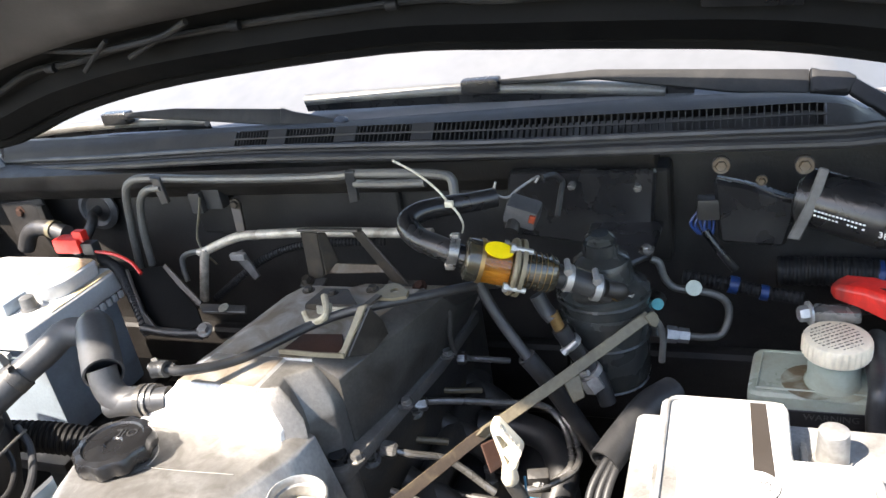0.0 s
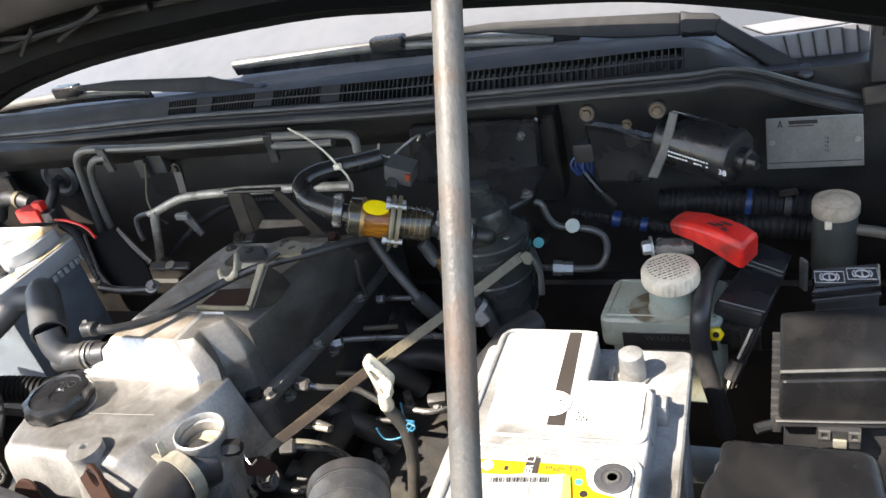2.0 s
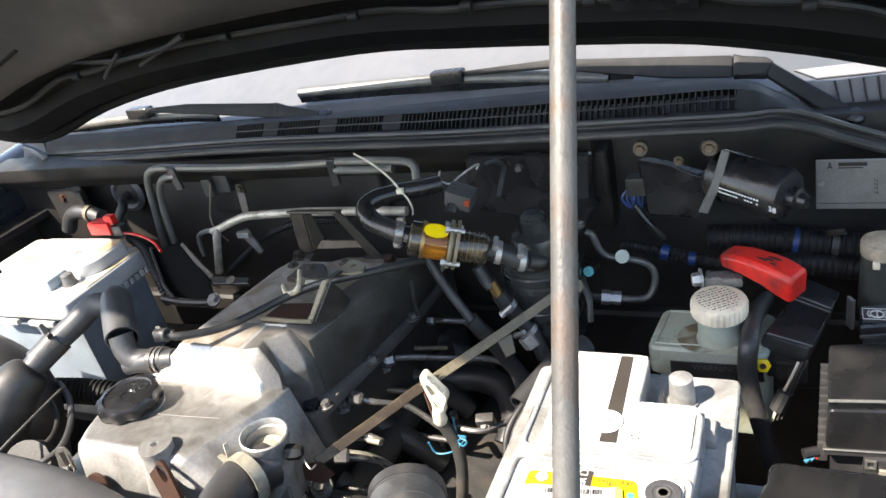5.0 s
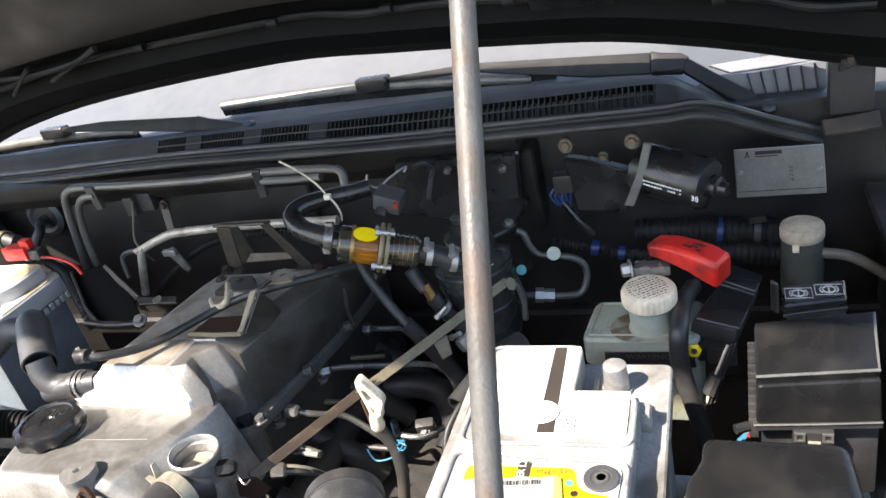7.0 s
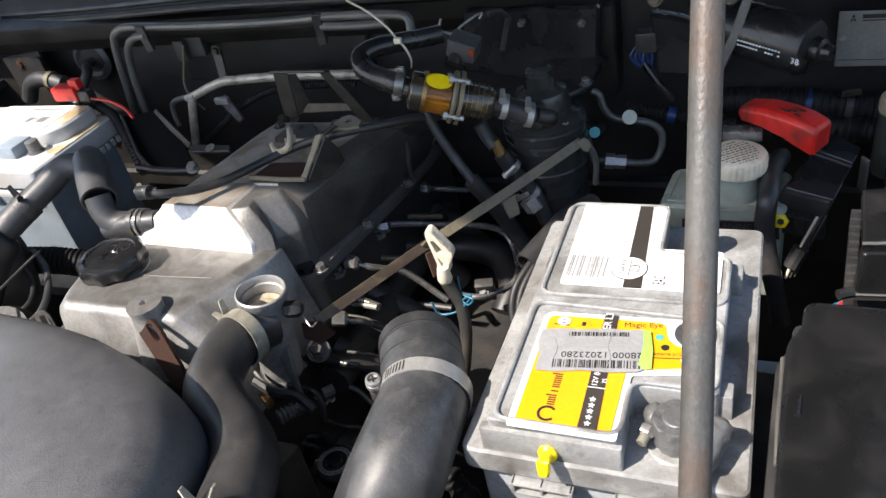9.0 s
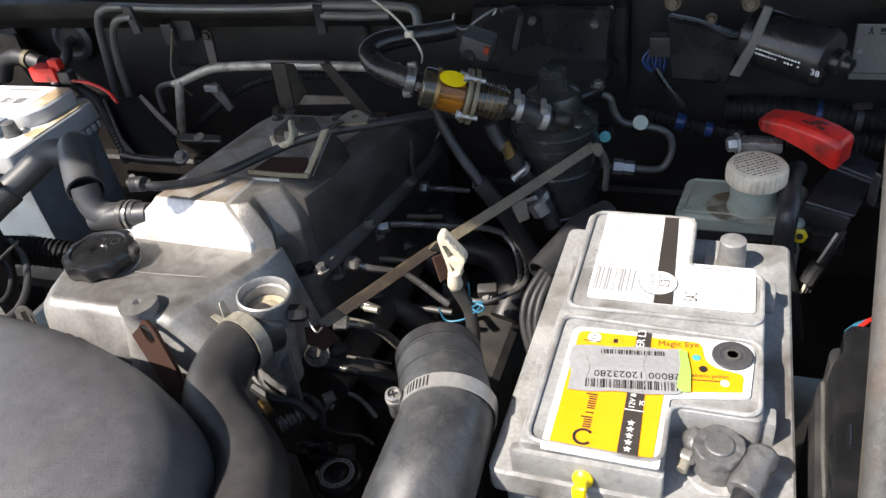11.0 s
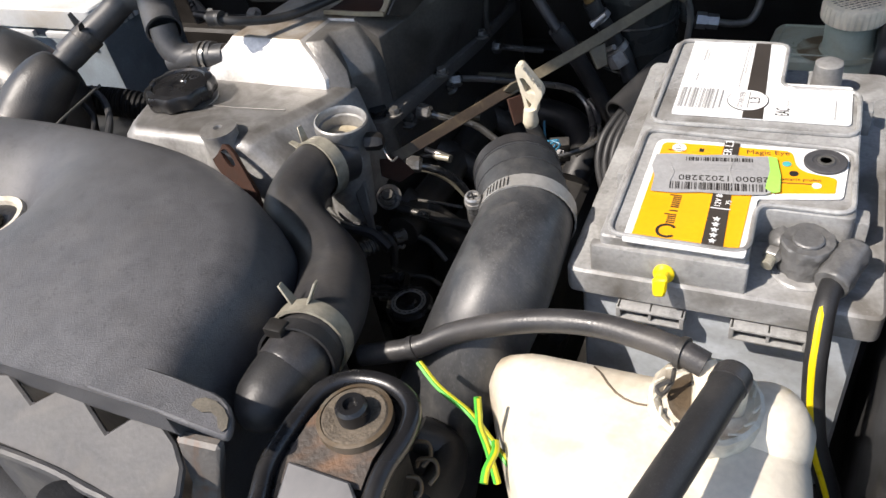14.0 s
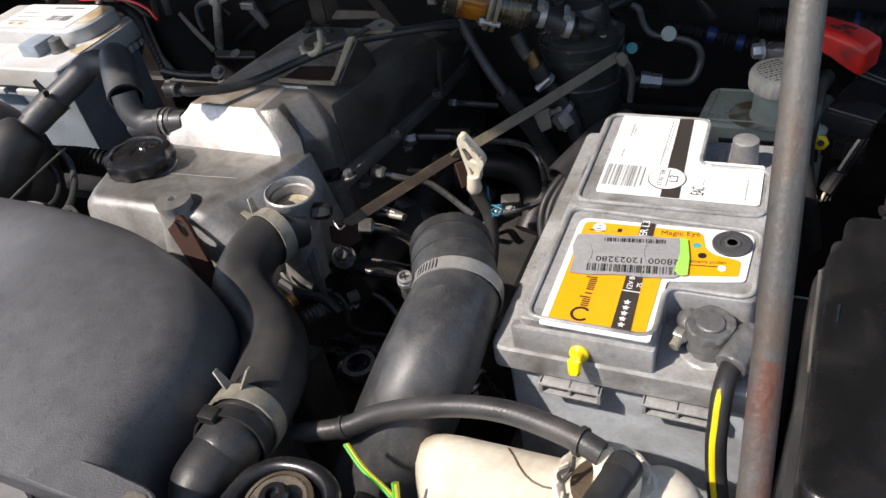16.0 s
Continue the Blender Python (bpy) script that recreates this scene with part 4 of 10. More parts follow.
part("flange", prism(rounded([(-0.53, 0.040), (-0.280, 0.040), (-0.272, 0.20), (-0.53, 0.22)], 0.012), 0.785, 0.803, 0.003), ALU, eng)
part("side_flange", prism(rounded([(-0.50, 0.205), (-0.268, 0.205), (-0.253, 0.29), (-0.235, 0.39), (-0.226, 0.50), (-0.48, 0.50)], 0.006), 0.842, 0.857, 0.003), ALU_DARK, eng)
part("cylinder_head", prism(rounded([(-0.52, 0.06), (-0.290, 0.06), (-0.280, 0.20), (-0.250, 0.39), (-0.242, 0.56), (-0.50, 0.56)], 0.01), 0.66, 0.842, 0.006), CAST_DARK, eng)
part("block", box((-0.50, 0.05, 0.42), (-0.26, 0.56, 0.66), 0.01), CAST_DARK, eng)
for x, y, z in ((-0.264, 0.225, 0.857), (-0.247, 0.31, 0.857), (-0.233, 0.40, 0.857), (-0.52, 0.09, 0.803)):
    part("flange_bolt", bolt((x, y, z), (x, y, z + 1), 0.0060, 0.007), OILY, eng)
for p in ((-0.3762, 0.3800, 0.9460), (-0.3003, 0.3860, 0.9460)):
    part("cover_bolt", bolt(p, Vector(p) + Vector((0, 0, 1)), 0.005, 0.005), BRACKET, eng)
# grommet-headed bolt at the step
p = Vector((-0.2810, 0.2217, 0.8600))
part("rubber_bolt", join(lathe([(0.0, 0), (0.013, 0), (0.013, 0.008), (0.009, 0.010), (0.009, 0.016), (0.0, 0.016)], p - Vector((0, 0, 0.012)), p, 18)), BLACK, eng)
part("bolt_column", lathe([(0.0, 0), (0.018, 0), (0.014, 0.06), (0.0, 0.06)], p - Vector((0, 0, 0.072)), p, 16), ALU_DARK, eng)
# hose nipple on the front cover's rear
part("breather_nipple", tube([(-0.44, 0.205, 0.924), (-0.475, 0.196, 0.924), (-0.505, 0.192, 0.918)], [0.0125, 0.0115, 0.011], 16), RUBBER_PALE, eng)

# oil filler cap
oc = Vector((-0.4420, 0.1320, 0.912))
cap = thing("oil_filler_cap", oc, "black ribbed oil filler cap on the engine", "oil cap")
part("body", lathe([(0.0, 0.0), (0.028, 0.0), (0.030, 0.006), (0.0360, 0.007), (0.0372, 0.010), (0.0372, 0.019), (0.0350, 0.0225), (0.0290, 0.0235), (0.0275, 0.0215), (0.009, 0.0213), (0.007, 0.0195), (0.0, 0.0195)], oc, oc + Vector((0, 0, 1)), 80, (10, 0.040, 0.033)), BLACK, cap)
part("lettering", text_bm("OIL", 0.016, Matrix.Translation(oc) @ pose(0.004, 0.015, 0.0215, 0, 0, 192), 0.0006), PLASTIC, cap, "raised letters")
part("neck", lathe([(0.0, 0), (0.034, 0), (0.036, 0.012), (0.030, 0.014), (0.0, 0.014)], oc - Vector((0, 0, 0.010)), oc + Vector((0, 0, 1)), 32), ALU, cap)

# coolant outlet with open filler mouth
fn = Vector((-0.2440, 0.1075, 0.9255))
resize(cap, 0.93, (-0.4420, 0.1320, 0.912))
neck = thing("coolant_outlet", fn - Vector((0, 0, 0.10)), "cast aluminium coolant outlet with a round filler mouth", "coolant outlet")
ax = Vector((0.10, 0.02, 1)).normalized()
part("mouth", lathe([(0.020, -0.10), (0.0205, -0.03), (0.0215, -0.010), (0.0236, -0.007), (0.0236, 0.0), (0.0222, 0.001), (0.0210, -0.001), (0.0204, -0.006), (0.0186, -0.007), (0.0182, -0.019), (0.0, -0.019)], fn, fn + ax, 36), ALU_MID, neck)
part("inner_cap", lathe([(0.0, -0.0185), (0.0178, -0.0185), (0.0172, -0.0165), (0.011, -0.0172), (0.008, -0.0150), (0.0, -0.0145)], fn, fn + ax, 28), TAN, neck, "furred tan inside of the mouth")
part("side_arm", tube([fn - Vector((0.0, 0.0, 0.042)), fn + Vector((-0.012, -0.018, -0.033)), fn + Vector((-0.026, -0.036, -0.034))], [0.020, 0.0195, 0.0185], 18), ALU_MID, neck)
part("lower_arm", tube([fn - ax * 0.09, fn - ax * 0.13 + Vector((-0.02, 0.01, 0)), fn - ax * 0.16 + Vector((-0.04, 0.03, 0))], 0.020, 14), ALU_DARK, neck)
part("web", slab([fn + Vector((0.0, -0.012, -0.05)), fn + Vector((0.012, -0.02, -0.10)), fn + Vector((0.022, -0.024, -0.12)), fn + Vector((0.012, -0.004, -0.05))], 0.006, 0.002), ALU_DARK, neck)
part("loop_wire", tube([(-0.2222, 0.1127, 0.9000), (-0.2118, 0.1118, 0.9050), (-0.2079, 0.1092, 0.8950), (-0.2006, 0.1050, 0.8900), (-0.1983, 0.1112, 0.8900)], 0.0010, 6), OILY, neck)
part("sender", lathe([(0.0, 0), (0.008, 0), (0.008, 0.012), (0.005, 0.016), (0.0, 0.016)], fn + Vector((0.02, 0.0, -0.02)), fn + Vector((0.06, 0.01, -0.02)), 6), DARK, neck)

# upper radiator hose with two spring clips
hose_pts = [(-0.2439, 0.1011, 0.8930), (-0.2549, 0.0689, 0.9000), (-0.2395, 0.0086, 0.9000), (-0.1729, -0.0453, 0.9050), (-0.1371, -0.1029, 0.9250), (-0.1321, -0.1411, 0.9350), (-0.1372, -0.1739, 0.9350)]
hose_pts = [Vector(p) for p in hose_pts]
hose_pts[5] += Vector((0.003, -0.002, 0))
hose_pts[6] += Vector((0.005, -0.003, -0.002))
rh = thing("radiator_hose", hose_pts[-1], "thick black rubber radiator hose in a long bend", "hose")
part("hose", tube(hose_pts[:-1] + [hose_pts[-2].lerp(hose_pts[-1], 0.4)], [0.0225, 0.023, 0.0245, 0.026, 0.0240, 0.0205, 0.0200], 24, 10), RUBBER_GREY, rh)
e0 = hose_pts[-1]
ed = (hose_pts[-1] - hose_pts[-2]).normalized()
part("end_stub", tube([e0 - ed * 0.045, e0 - ed * 0.012, e0 + ed * 0.000, e0 + ed * 0.009, e0 + ed * 0.015, e0 + ed * 0.018], [0.0196, 0.0194, 0.0180, 0.0143, 0.0088, 0.0016], 24, 4), RUBBER, rh, "rounded black hose end")


def spring_clip(parent, at, axis, r, up, mat=ZINC):
    """A constant-tension hose clip: band with two upturned ears."""
    at, axis, up = Vector(at), Vector(axis).normalized(), Vector(up).normalized()
    c = part("spring_clip", ring_clamp(at, axis, r, 0.013, 0.0016), mat, parent, "zinc spring hose clip")
    s = axis.cross(up).normalized()
    for k in (-1, 1):
        b = at + up * (r + 0.001) + s * k * 0.005
        part("ear", slab([b + axis * 0.004, b - axis * 0.004, b - axis * 0.0025 + up * 0.012 + s * k * 0.007, b + axis * 0.0025 + up * 0.012 + s * k * 0.007], 0.0014, 0.0003), mat, c)
    return c


spring_clip(rh, Vector((-0.2515, 0.0730, 0.8990)), Vector((-0.22, -0.95, 0.14)), 0.0246, (-0.7, 0.3, 0.6), HOSE_CLIP)
c4 = hose_pts[4].lerp(hose_pts[5], 0.62)
spring_clip(rh, c4, hose_pts[5] - hose_pts[4], 0.0236, (-0.2, 0.4, 1), HOSE_CLIP)
part("brown_band", ring_clamp(c4 + (hose_pts[5] - hose_pts[4]).normalized() * 0.017, hose_pts[5] - hose_pts[4], 0.0222, 0.010, 0.0016), RUBBER, rh, "black band with worn edges")
q4 = c4 + (hose_pts[5] - hose_pts[4]).normalized() * 0.017 + Vector((-0.008, 0.0, 0.0205))
part("band_lug", box(q4 - Vector((0.006, 0.005, 0.002)), q4 + Vector((0.006, 0.005, 0.005)), 0.0015), DARK, rh)
part("paint_mark", box((-0.004, -0.002, 0), (0.004, 0.002, 0.0012), 0.0004, 1, Matrix.Translation((-0.2447, 0.0791, 0.9210))), YELLOW_PLASTIC, rh, "yellow paint mark")

# rusty lifting eye bolted to the front
le = thing("lifting_bracket", (-0.3217, 0.0352, 0.8600), "rusty steel lifting bracket with a slotted hole", "bracket")
A = [(-0.3574, 0.0600, 0.9131), (-0.3534, 0.0610, 0.9183), (-0.3452, 0.0610, 0.9211), (-0.3359, 0.0600, 0.9206), (-0.3262, 0.0560, 0.9158), (-0.2975, 0.0360, 0.8927), (-0.2854, 0.0200, 0.8737), (-0.3047, 0.0240, 0.8731), (-0.3516, 0.0550, 0.9040)]
SL = [(-0.3440, 0.0562, 0.9150), (-0.3412, 0.0565, 0.9178), (-0.3372, 0.0560, 0.9184), (-0.3335, 0.0545, 0.9170), (-0.3270, 0.0500, 0.9128), (-0.3246, 0.0480, 0.9100), (-0.3262, 0.0470, 0.9072), (-0.3296, 0.0472, 0.9066), (-0.3336, 0.0490, 0.9076), (-0.3400, 0.0530, 0.9118)]
part("plate", pierced(A, [SL], 0.004), RUST, le)
le2 = thing("lifting_bracket", (-0.4478, 0.0681, 0.8700), "small rusty bracket end with a rounded top", "bracket")
q = Vector((-0.4353, 0.0499, 0.8760))
tip = Vector((0.0, 0.35, 0.94))
eye_pts = [q + Vector((1, 0, 0)) * 0.017 * math.cos(radians(a)) + tip * 0.017 * math.sin(radians(a)) for a in range(-20, 201, 11)]
part("plate", slab(eye_pts + [q + Vector((-0.018, -0.008, -0.035)), q + Vector((0.018, -0.008, -0.035))], 0.004), RUST, le2)

# slotted steel tab beside the cover
wc = thing("slotted_tab", (-0.5157, 0.0756, 0.8600), "grey steel tab with a slot, bolted beside the engine", "bracket")
part("plate", slab([(-0.5197, 0.0750, 0.8900), (-0.5172, 0.0791, 0.8930), (-0.5106, 0.0810, 0.8930), (-0.5035, 0.0793, 0.8900), (-0.4976, 0.0745, 0.8680), (-0.5148, 0.0669, 0.8660)], 0.003, 0.0008), OILY, wc)
part("slot", slab([(-0.5082, 0.0723, 0.8925), (-0.5039, 0.0742, 0.8930), (-0.4994, 0.0705, 0.8780), (-0.5029, 0.0684, 0.8770)], 0.002, 0), DARK, wc)
q = Vector((-0.5060, 0.0663, 0.8680))
part("bolt", bolt(q, q + Vector((0.1, -0.3, 1)), 0.007, 0.006), OILY, wc)

# ---------------------------------------------------------------- brackets on the rocker cover
br = thing("frame_bracket", (-0.3457, 0.4500, 0.9146), "dark steel frame bracket behind the rocker cover", "bracket")
part("top_bar", slab([(-0.4310, 0.465, 0.9800), (-0.3480, 0.465, 0.9790), (-0.3560, 0.490, 0.9690), (-0.4290, 0.490, 0.9700)], 0.004), BRACKET, br)
part("front_leg", slab([(-0.4290, 0.470, 0.9760), (-0.4060, 0.470, 0.9750), (-0.4090, 0.470, 0.9160), (-0.4310, 0.468, 0.9040)], 0.003), BRACKET, br)
part("inner_leg", slab([(-0.4060, 0.470, 0.9745), (-0.4010, 0.480, 0.9700), (-0.3930, 0.482, 0.9300), (-0.4085, 0.470, 0.9160)], 0.003), BRACKET, br)
part("rear_leg", slab([(-0.3630, 0.474, 0.9760), (-0.3450, 0.470, 0.9765), (-0.2940, 0.466, 0.9060), (-0.3160, 0.470, 0.9040)], 0.003), BRACKET, br)
part("cross_bar", slab([(-0.4090, 0.474, 0.9160), (-0.3270, 0.472, 0.9200), (-0.3270, 0.476, 0.9295), (-0.3950, 0.478, 0.9290)], 0.003), BAND, br)
part("foot", slab([(-0.4400, 0.470, 0.9120), (-0.4070, 0.470, 0.9120), (-0.4070, 0.455, 0.9080), (-0.4400, 0.455, 0.9070)], 0.003), CAST_DARK, br)
part("foot", slab([(-0.3250, 0.474, 0.9090), (-0.2850, 0.474, 0.9090), (-0.2850, 0.455, 0.9060), (-0.3250, 0.455, 0.9060)], 0.003), CAST_DARK, br)
q = Vector((-0.4300, 0.4600, 0.9120))
part("foot_bolt", bolt(q, q + Vector((0, -0.3, 1)), 0.006, 0.008), BRACKET, br)
bolt_p = Vector((-0.2751, 0.4500, 0.9146))
part("foot_bolt", bolt(bolt_p, bolt_p + Vector((0, -0.5, 1)), 0.006, 0.006), RUST, br)

bb = thing("folded_bracket", (-0.2687, 0.2620, 0.9450), "folded zinc-plated bracket on the rocker cover", "bracket")
part("base_edge", strip([(-0.3404, 0.2565, 0.9510), (-0.3000, 0.2545, 0.9510), (-0.2693, 0.2550, 0.9515)], 0.005, 0.0025, (0, 0.3, 1)), ZINC, bb)
part("base_plate", slab([(-0.3400, 0.2590, 0.9490), (-0.3331, 0.2896, 0.9490), (-0.2900, 0.2930, 0.9490), (-0.2700, 0.2570, 0.9490)], 0.0025), RUST, bb, "browned base plate")
part("upright", slab([(-0.2693, 0.2555, 0.9495), (-0.2790, 0.2572, 0.9500), (-0.2735, 0.2610, 0.9560), (-0.2575, 0.2795, 0.9905), (-0.2500, 0.2830, 0.9905)], 0.0030), ZINC, bb)
part("side", slab([(-0.2680, 0.2570, 0.9495), (-0.2495, 0.2830, 0.9880), (-0.2420, 0.2900, 0.9700), (-0.2440, 0.3000, 0.9500), (-0.2560, 0.2800, 0.9380)], 0.0028), DARK, bb)
part("link", slab([(-0.2560, 0.2830, 0.9890), (-0.2480, 0.2830, 0.9890), (-0.2440, 0.3040, 0.9875), (-0.2520, 0.3060, 0.9875)], 0.0025), BRACKET, bb)
tab_pts = [(-0.2532, 0.3026, 0.986), (-0.2545, 0.3150, 0.986), (-0.2510, 0.3284, 0.986), (-0.2440, 0.3325, 0.986), (-0.2359, 0.3285, 0.986), (-0.2233, 0.3179, 0.986), (-0.2218, 0.3073, 0.986), (-0.2340, 0.3023, 0.986)]
part("tab", pierced(tab_pts, [[(-0.238 + 0.0042 * math.cos(a), 0.3176 + 0.0042 * math.sin(a), 0.986) for a in [2 * math.pi * k / 14 for k in range(14)]]], 0.0028), ZINC, bb, "zinc tab with a round hole")
tab = thing("saddle_clip", (-0.325, 0.345, 0.947), "browned steel saddle box on the rocker cover", "bracket")
part("saddle", bevel(loft([[(-0.3601, 0.3407, 0.9465), (-0.3545, 0.3360, 0.9560), (-0.3496, 0.3701, 0.9560), (-0.3530, 0.3730, 0.9465)], [(-0.2947, 0.3332, 0.9465), (-0.2930, 0.3380, 0.9560), (-0.3205, 0.3705, 0.9560), (-0.3200, 0.3740, 0.9465)]]), 0.0015, 2, 20), BRACKET, tab)
part("front_lip", strip([(-0.3400, 0.3335, 0.9510), (-0.2945, 0.3325, 0.9510)], 0.009, 0.002, (0, 0.3, 1)), HOSE_CLIP, tab)
q = Vector((-0.3330, 0.3600, 0.9560))
part("screw", bolt(q, q + Vector((0, 0, 1)), 0.004, 0.003), BRACKET, tab)

# pipe clip
sc = thing("cream_clip", (-0.3374, 0.3194, 0.9450), "cream plastic pipe clip on the rocker cover", "clip")
part("loop", tube([(-0.3286, 0.3337, 0.9650), (-0.3118, 0.3061, 0.9650), (-0.3175, 0.3003, 0.9580), (-0.3322, 0.3033, 0.9540), (-0.3435, 0.3154, 0.9560)], 0.0035, 8), TAN, sc)
part("tail", tube([(-0.3175, 0.3003, 0.9580), (-0.3110, 0.3055, 0.9600), (-0.3153, 0.3186, 0.9650)], 0.003, 8), TAN, sc)

sc.location += Vector((0.008, -0.010, 0.008))

# thin rubber hose lying over the cover
th = thing("vacuum_hose", (-0.4470, 0.2139, 0.9550), "thin black hose lying across the rocker cover", "hose")
pts = [(-0.4120, 0.1830, 0.9765), (-0.3930, 0.1920, 0.9700), (-0.3660, 0.2300, 0.9580), (-0.3243, 0.2852, 0.9600), (-0.2930, 0.2980, 0.9680), (-0.2520, 0.3020, 0.9780), (-0.2150, 0.3200, 0.9780), (-0.1790, 0.3600, 0.9680), (-0.1600, 0.4000, 0.9500)]
part("hose", tube(pts, 0.0047, 12, 8), RUBBER, th)
e = Vector(pts[0])
part("open_end", tube([e + Vector((0.006, 0.0, 0)), e, e + Vector((-0.008, -0.004, 0.001))], 0.0075, 14, 4, hollow=0.45), PLASTIC, th)
part("end_nut", lathe([(0.0, 0), (0.008, 0), (0.008, 0.004), (0.0, 0.004)], (-0.4180, 0.1860, 0.9770), (-0.4210, 0.1820, 0.9775), 10), STEEL, th)

# ---------------------------------------------------------------- main battery
def flat_bm(outline, z, thick=0.0004):
    return prism(outline, z, z + thick, 0)


def rect(x0, y0, x1, y1):
    return [(x0, y0), (x1, y0), (x1, y1), (x0, y1)]


bat = thing("car_battery", (0.083, 0.115, 0.735), "grey car battery with yellow and white labels", "battery", "batteries")
Z0, ZL = 0.920, 0.948
part("case", box((0.0, -0.012, 0.735), (0.166, 0.242, 0.900), 0.006, 3), CASE, bat, "blue-grey battery case")
part("lid", prism(rounded(rect(-0.008, -0.020, 0.173, 0.249), 0.008), 0.899, Z0, 0.004, 3), LID, bat, "grey battery lid")
# raised deck with notches round both poles
deck = rounded([(0.013, -0.014), (0.099, -0.014), (0.099, 0.031), (0.152, 0.031), (0.152, 0.172), (0.099, 0.172), (0.099, 0.236), (0.013, 0.236)], [0.004, 0.004, 0.006, 0.006, 0.006, 0.006, 0.004, 0.008])
part("deck", prism(deck, Z0 - 0.002, ZL - 0.0012, 0.003, 3), LID, bat)
part("edge_step", prism(rounded(rect(0.008, -0.0175, 0.100, -0.010), 0.002), Z0 - 0.001, ZL - 0.008, 0.002), LID, bat)
# raised rims round the two label fields
for ol in ([(0.018, 0.112), (0.150, 0.115), (0.150, 0.170), (0.099, 0.170), (0.099, 0.235), (0.018, 0.235)],
           [(0.018, -0.013), (0.098, -0.013), (0.098, 0.033), (0.150, 0.033), (0.150, 0.098), (0.018, 0.102)]):
    c = [Vector((*p, ZL)) for p in rounded(ol, 0.010, 4)]
    part("rim", tube(c + [c[0]], 0.0017, 8, 1), LID, bat)
for y in (0.185, 0.06):
    part("side_clip", box((0.006, y, Z0 - 0.002), (0.014, y + 0.012, Z0 + 0.018), 0.002), LID, bat)
for y in (0.16, 0.036):
    part("side_clip", box((0.150, y, Z0 - 0.002), (0.160, y + 0.014, Z0 + 0.020), 0.002), LID, bat)
for x0, x1 in ((0.026, 0.068), (0.094, 0.138)):
    s = part("grip_slot", join(box((x0, -0.026, 0.8885), (x1, -0.016, 0.8902), 0.001), box((x0, -0.026, 0.8965), (x1, -0.016, 0.8985), 0.001), box((x0, -0.026, 0.8885), (x0 + 0.003, -0.016, 0.8985), 0.001), box((x1 - 0.003, -0.026, 0.8885), (x1, -0.016, 0.8985), 0.001), box(((x0 + x1) / 2 - 0.001, -0.025, 0.8885), ((x0 + x1) / 2 + 0.001, -0.016, 0.8985), 0.0006)), LID, bat)
for y0 in (0.02, 0.09, 0.16):
    part("side_rib", box((0.166, y0, 0.80), (0.170, y0 + 0.03, 0.893), 0.002), CASE, bat)
part("cover_joint", box((0.099, 0.034, Z0), (0.1, 0.036, ZL - 0.003), 0.0005), DARK, bat)
plug = part("vent_plug", lathe([(0.0, 0), (0.0062, 0), (0.0064, 0.003), (0.0045, 0.005), (0.0038, 0.010), (0.0, 0.011)], (0.0535, -0.017, 0.9270), (0.0535, -0.05, 0.935), 18), YELLOW_PLASTIC, bat, "bright yellow vent plug")
part("plug_tongue", slab([(0.0485, -0.0275, 0.931), (0.0575, -0.0275, 0.932), (0.0572, -0.0300, 0.924), (0.0565, -0.0312, 0.9205), (0.0500, -0.0312, 0.9195), (0.0492, -0.0300, 0.924)], 0.004, 0.0012), YELLOW_PLASTIC, plug)
# charge eye
ey = Vector((0.1325, 0.0808, ZL + 0.0008))
eye = part("charge_eye", lathe([(0.0, 0.0), (0.0126, 0.0), (0.0128, 0.0012), (0.0121, 0.0018), (0.0078, 0.0018), (0.0072, 0.0012), (0.0060, 0.0012), (0.0056, 0.0018), (0.0, 0.0018)], ey, ey + Vector((0, 0, 1)), 32), pbr("matt_eye_plastic", (0.055, 0.055, 0.058), 0.7, bump=0.05, spec=0.2), bat, "dark charge indicator eye")
part("eye_ring", lathe([(0.0034, 0.0018), (0.0050, 0.0018), (0.0050, 0.0022), (0.0034, 0.0022), (0.0034, 0.0018)], ey, ey + Vector((0, 0, 1)), 24), PIPE, eye)
# poles
def pole(x, y, z, r=0.0095, h=0.020):
    return lathe([(0.0, 0), (r + 0.003, 0), (r + 0.003, 0.003), (r + 0.0012, 0.003), (r, h), (r - 0.0015, h + 0.001), (0.0, h + 0.001)], (x, y, z), (x, y, z + 1), 24)
part("pole", pole(0.1285, 0.2115, Z0, 0.0098, 0.027), ALU_MID, bat, "bare lead pole")
part("plus_sign", join(box((0.1085, 0.203, Z0), (0.1125, 0.222, Z0 + 0.006), 0.0005), box((0.104, 0.1775, Z0), (0.150, 0.1835, Z0 + 0.016), 0.0015)), LID, bat)

# white label
ZP = ZL + 0.0004
wl = part("white_label", prism(rounded([(0.0300, 0.1245), (0.1455, 0.1270), (0.1450, 0.1760), (0.0992, 0.1755), (0.0982, 0.2358), (0.0285, 0.2368)], 0.003), ZL - 0.0006, ZP, 0), PAPER, bat, "white battery label with a dark band")
part("band", flat_bm([(0.0775, 0.1252), (0.0910, 0.1256), (0.0858, 0.2358), (0.0749, 0.2360)], ZP + 0.0001), BROWN_INK, wl)
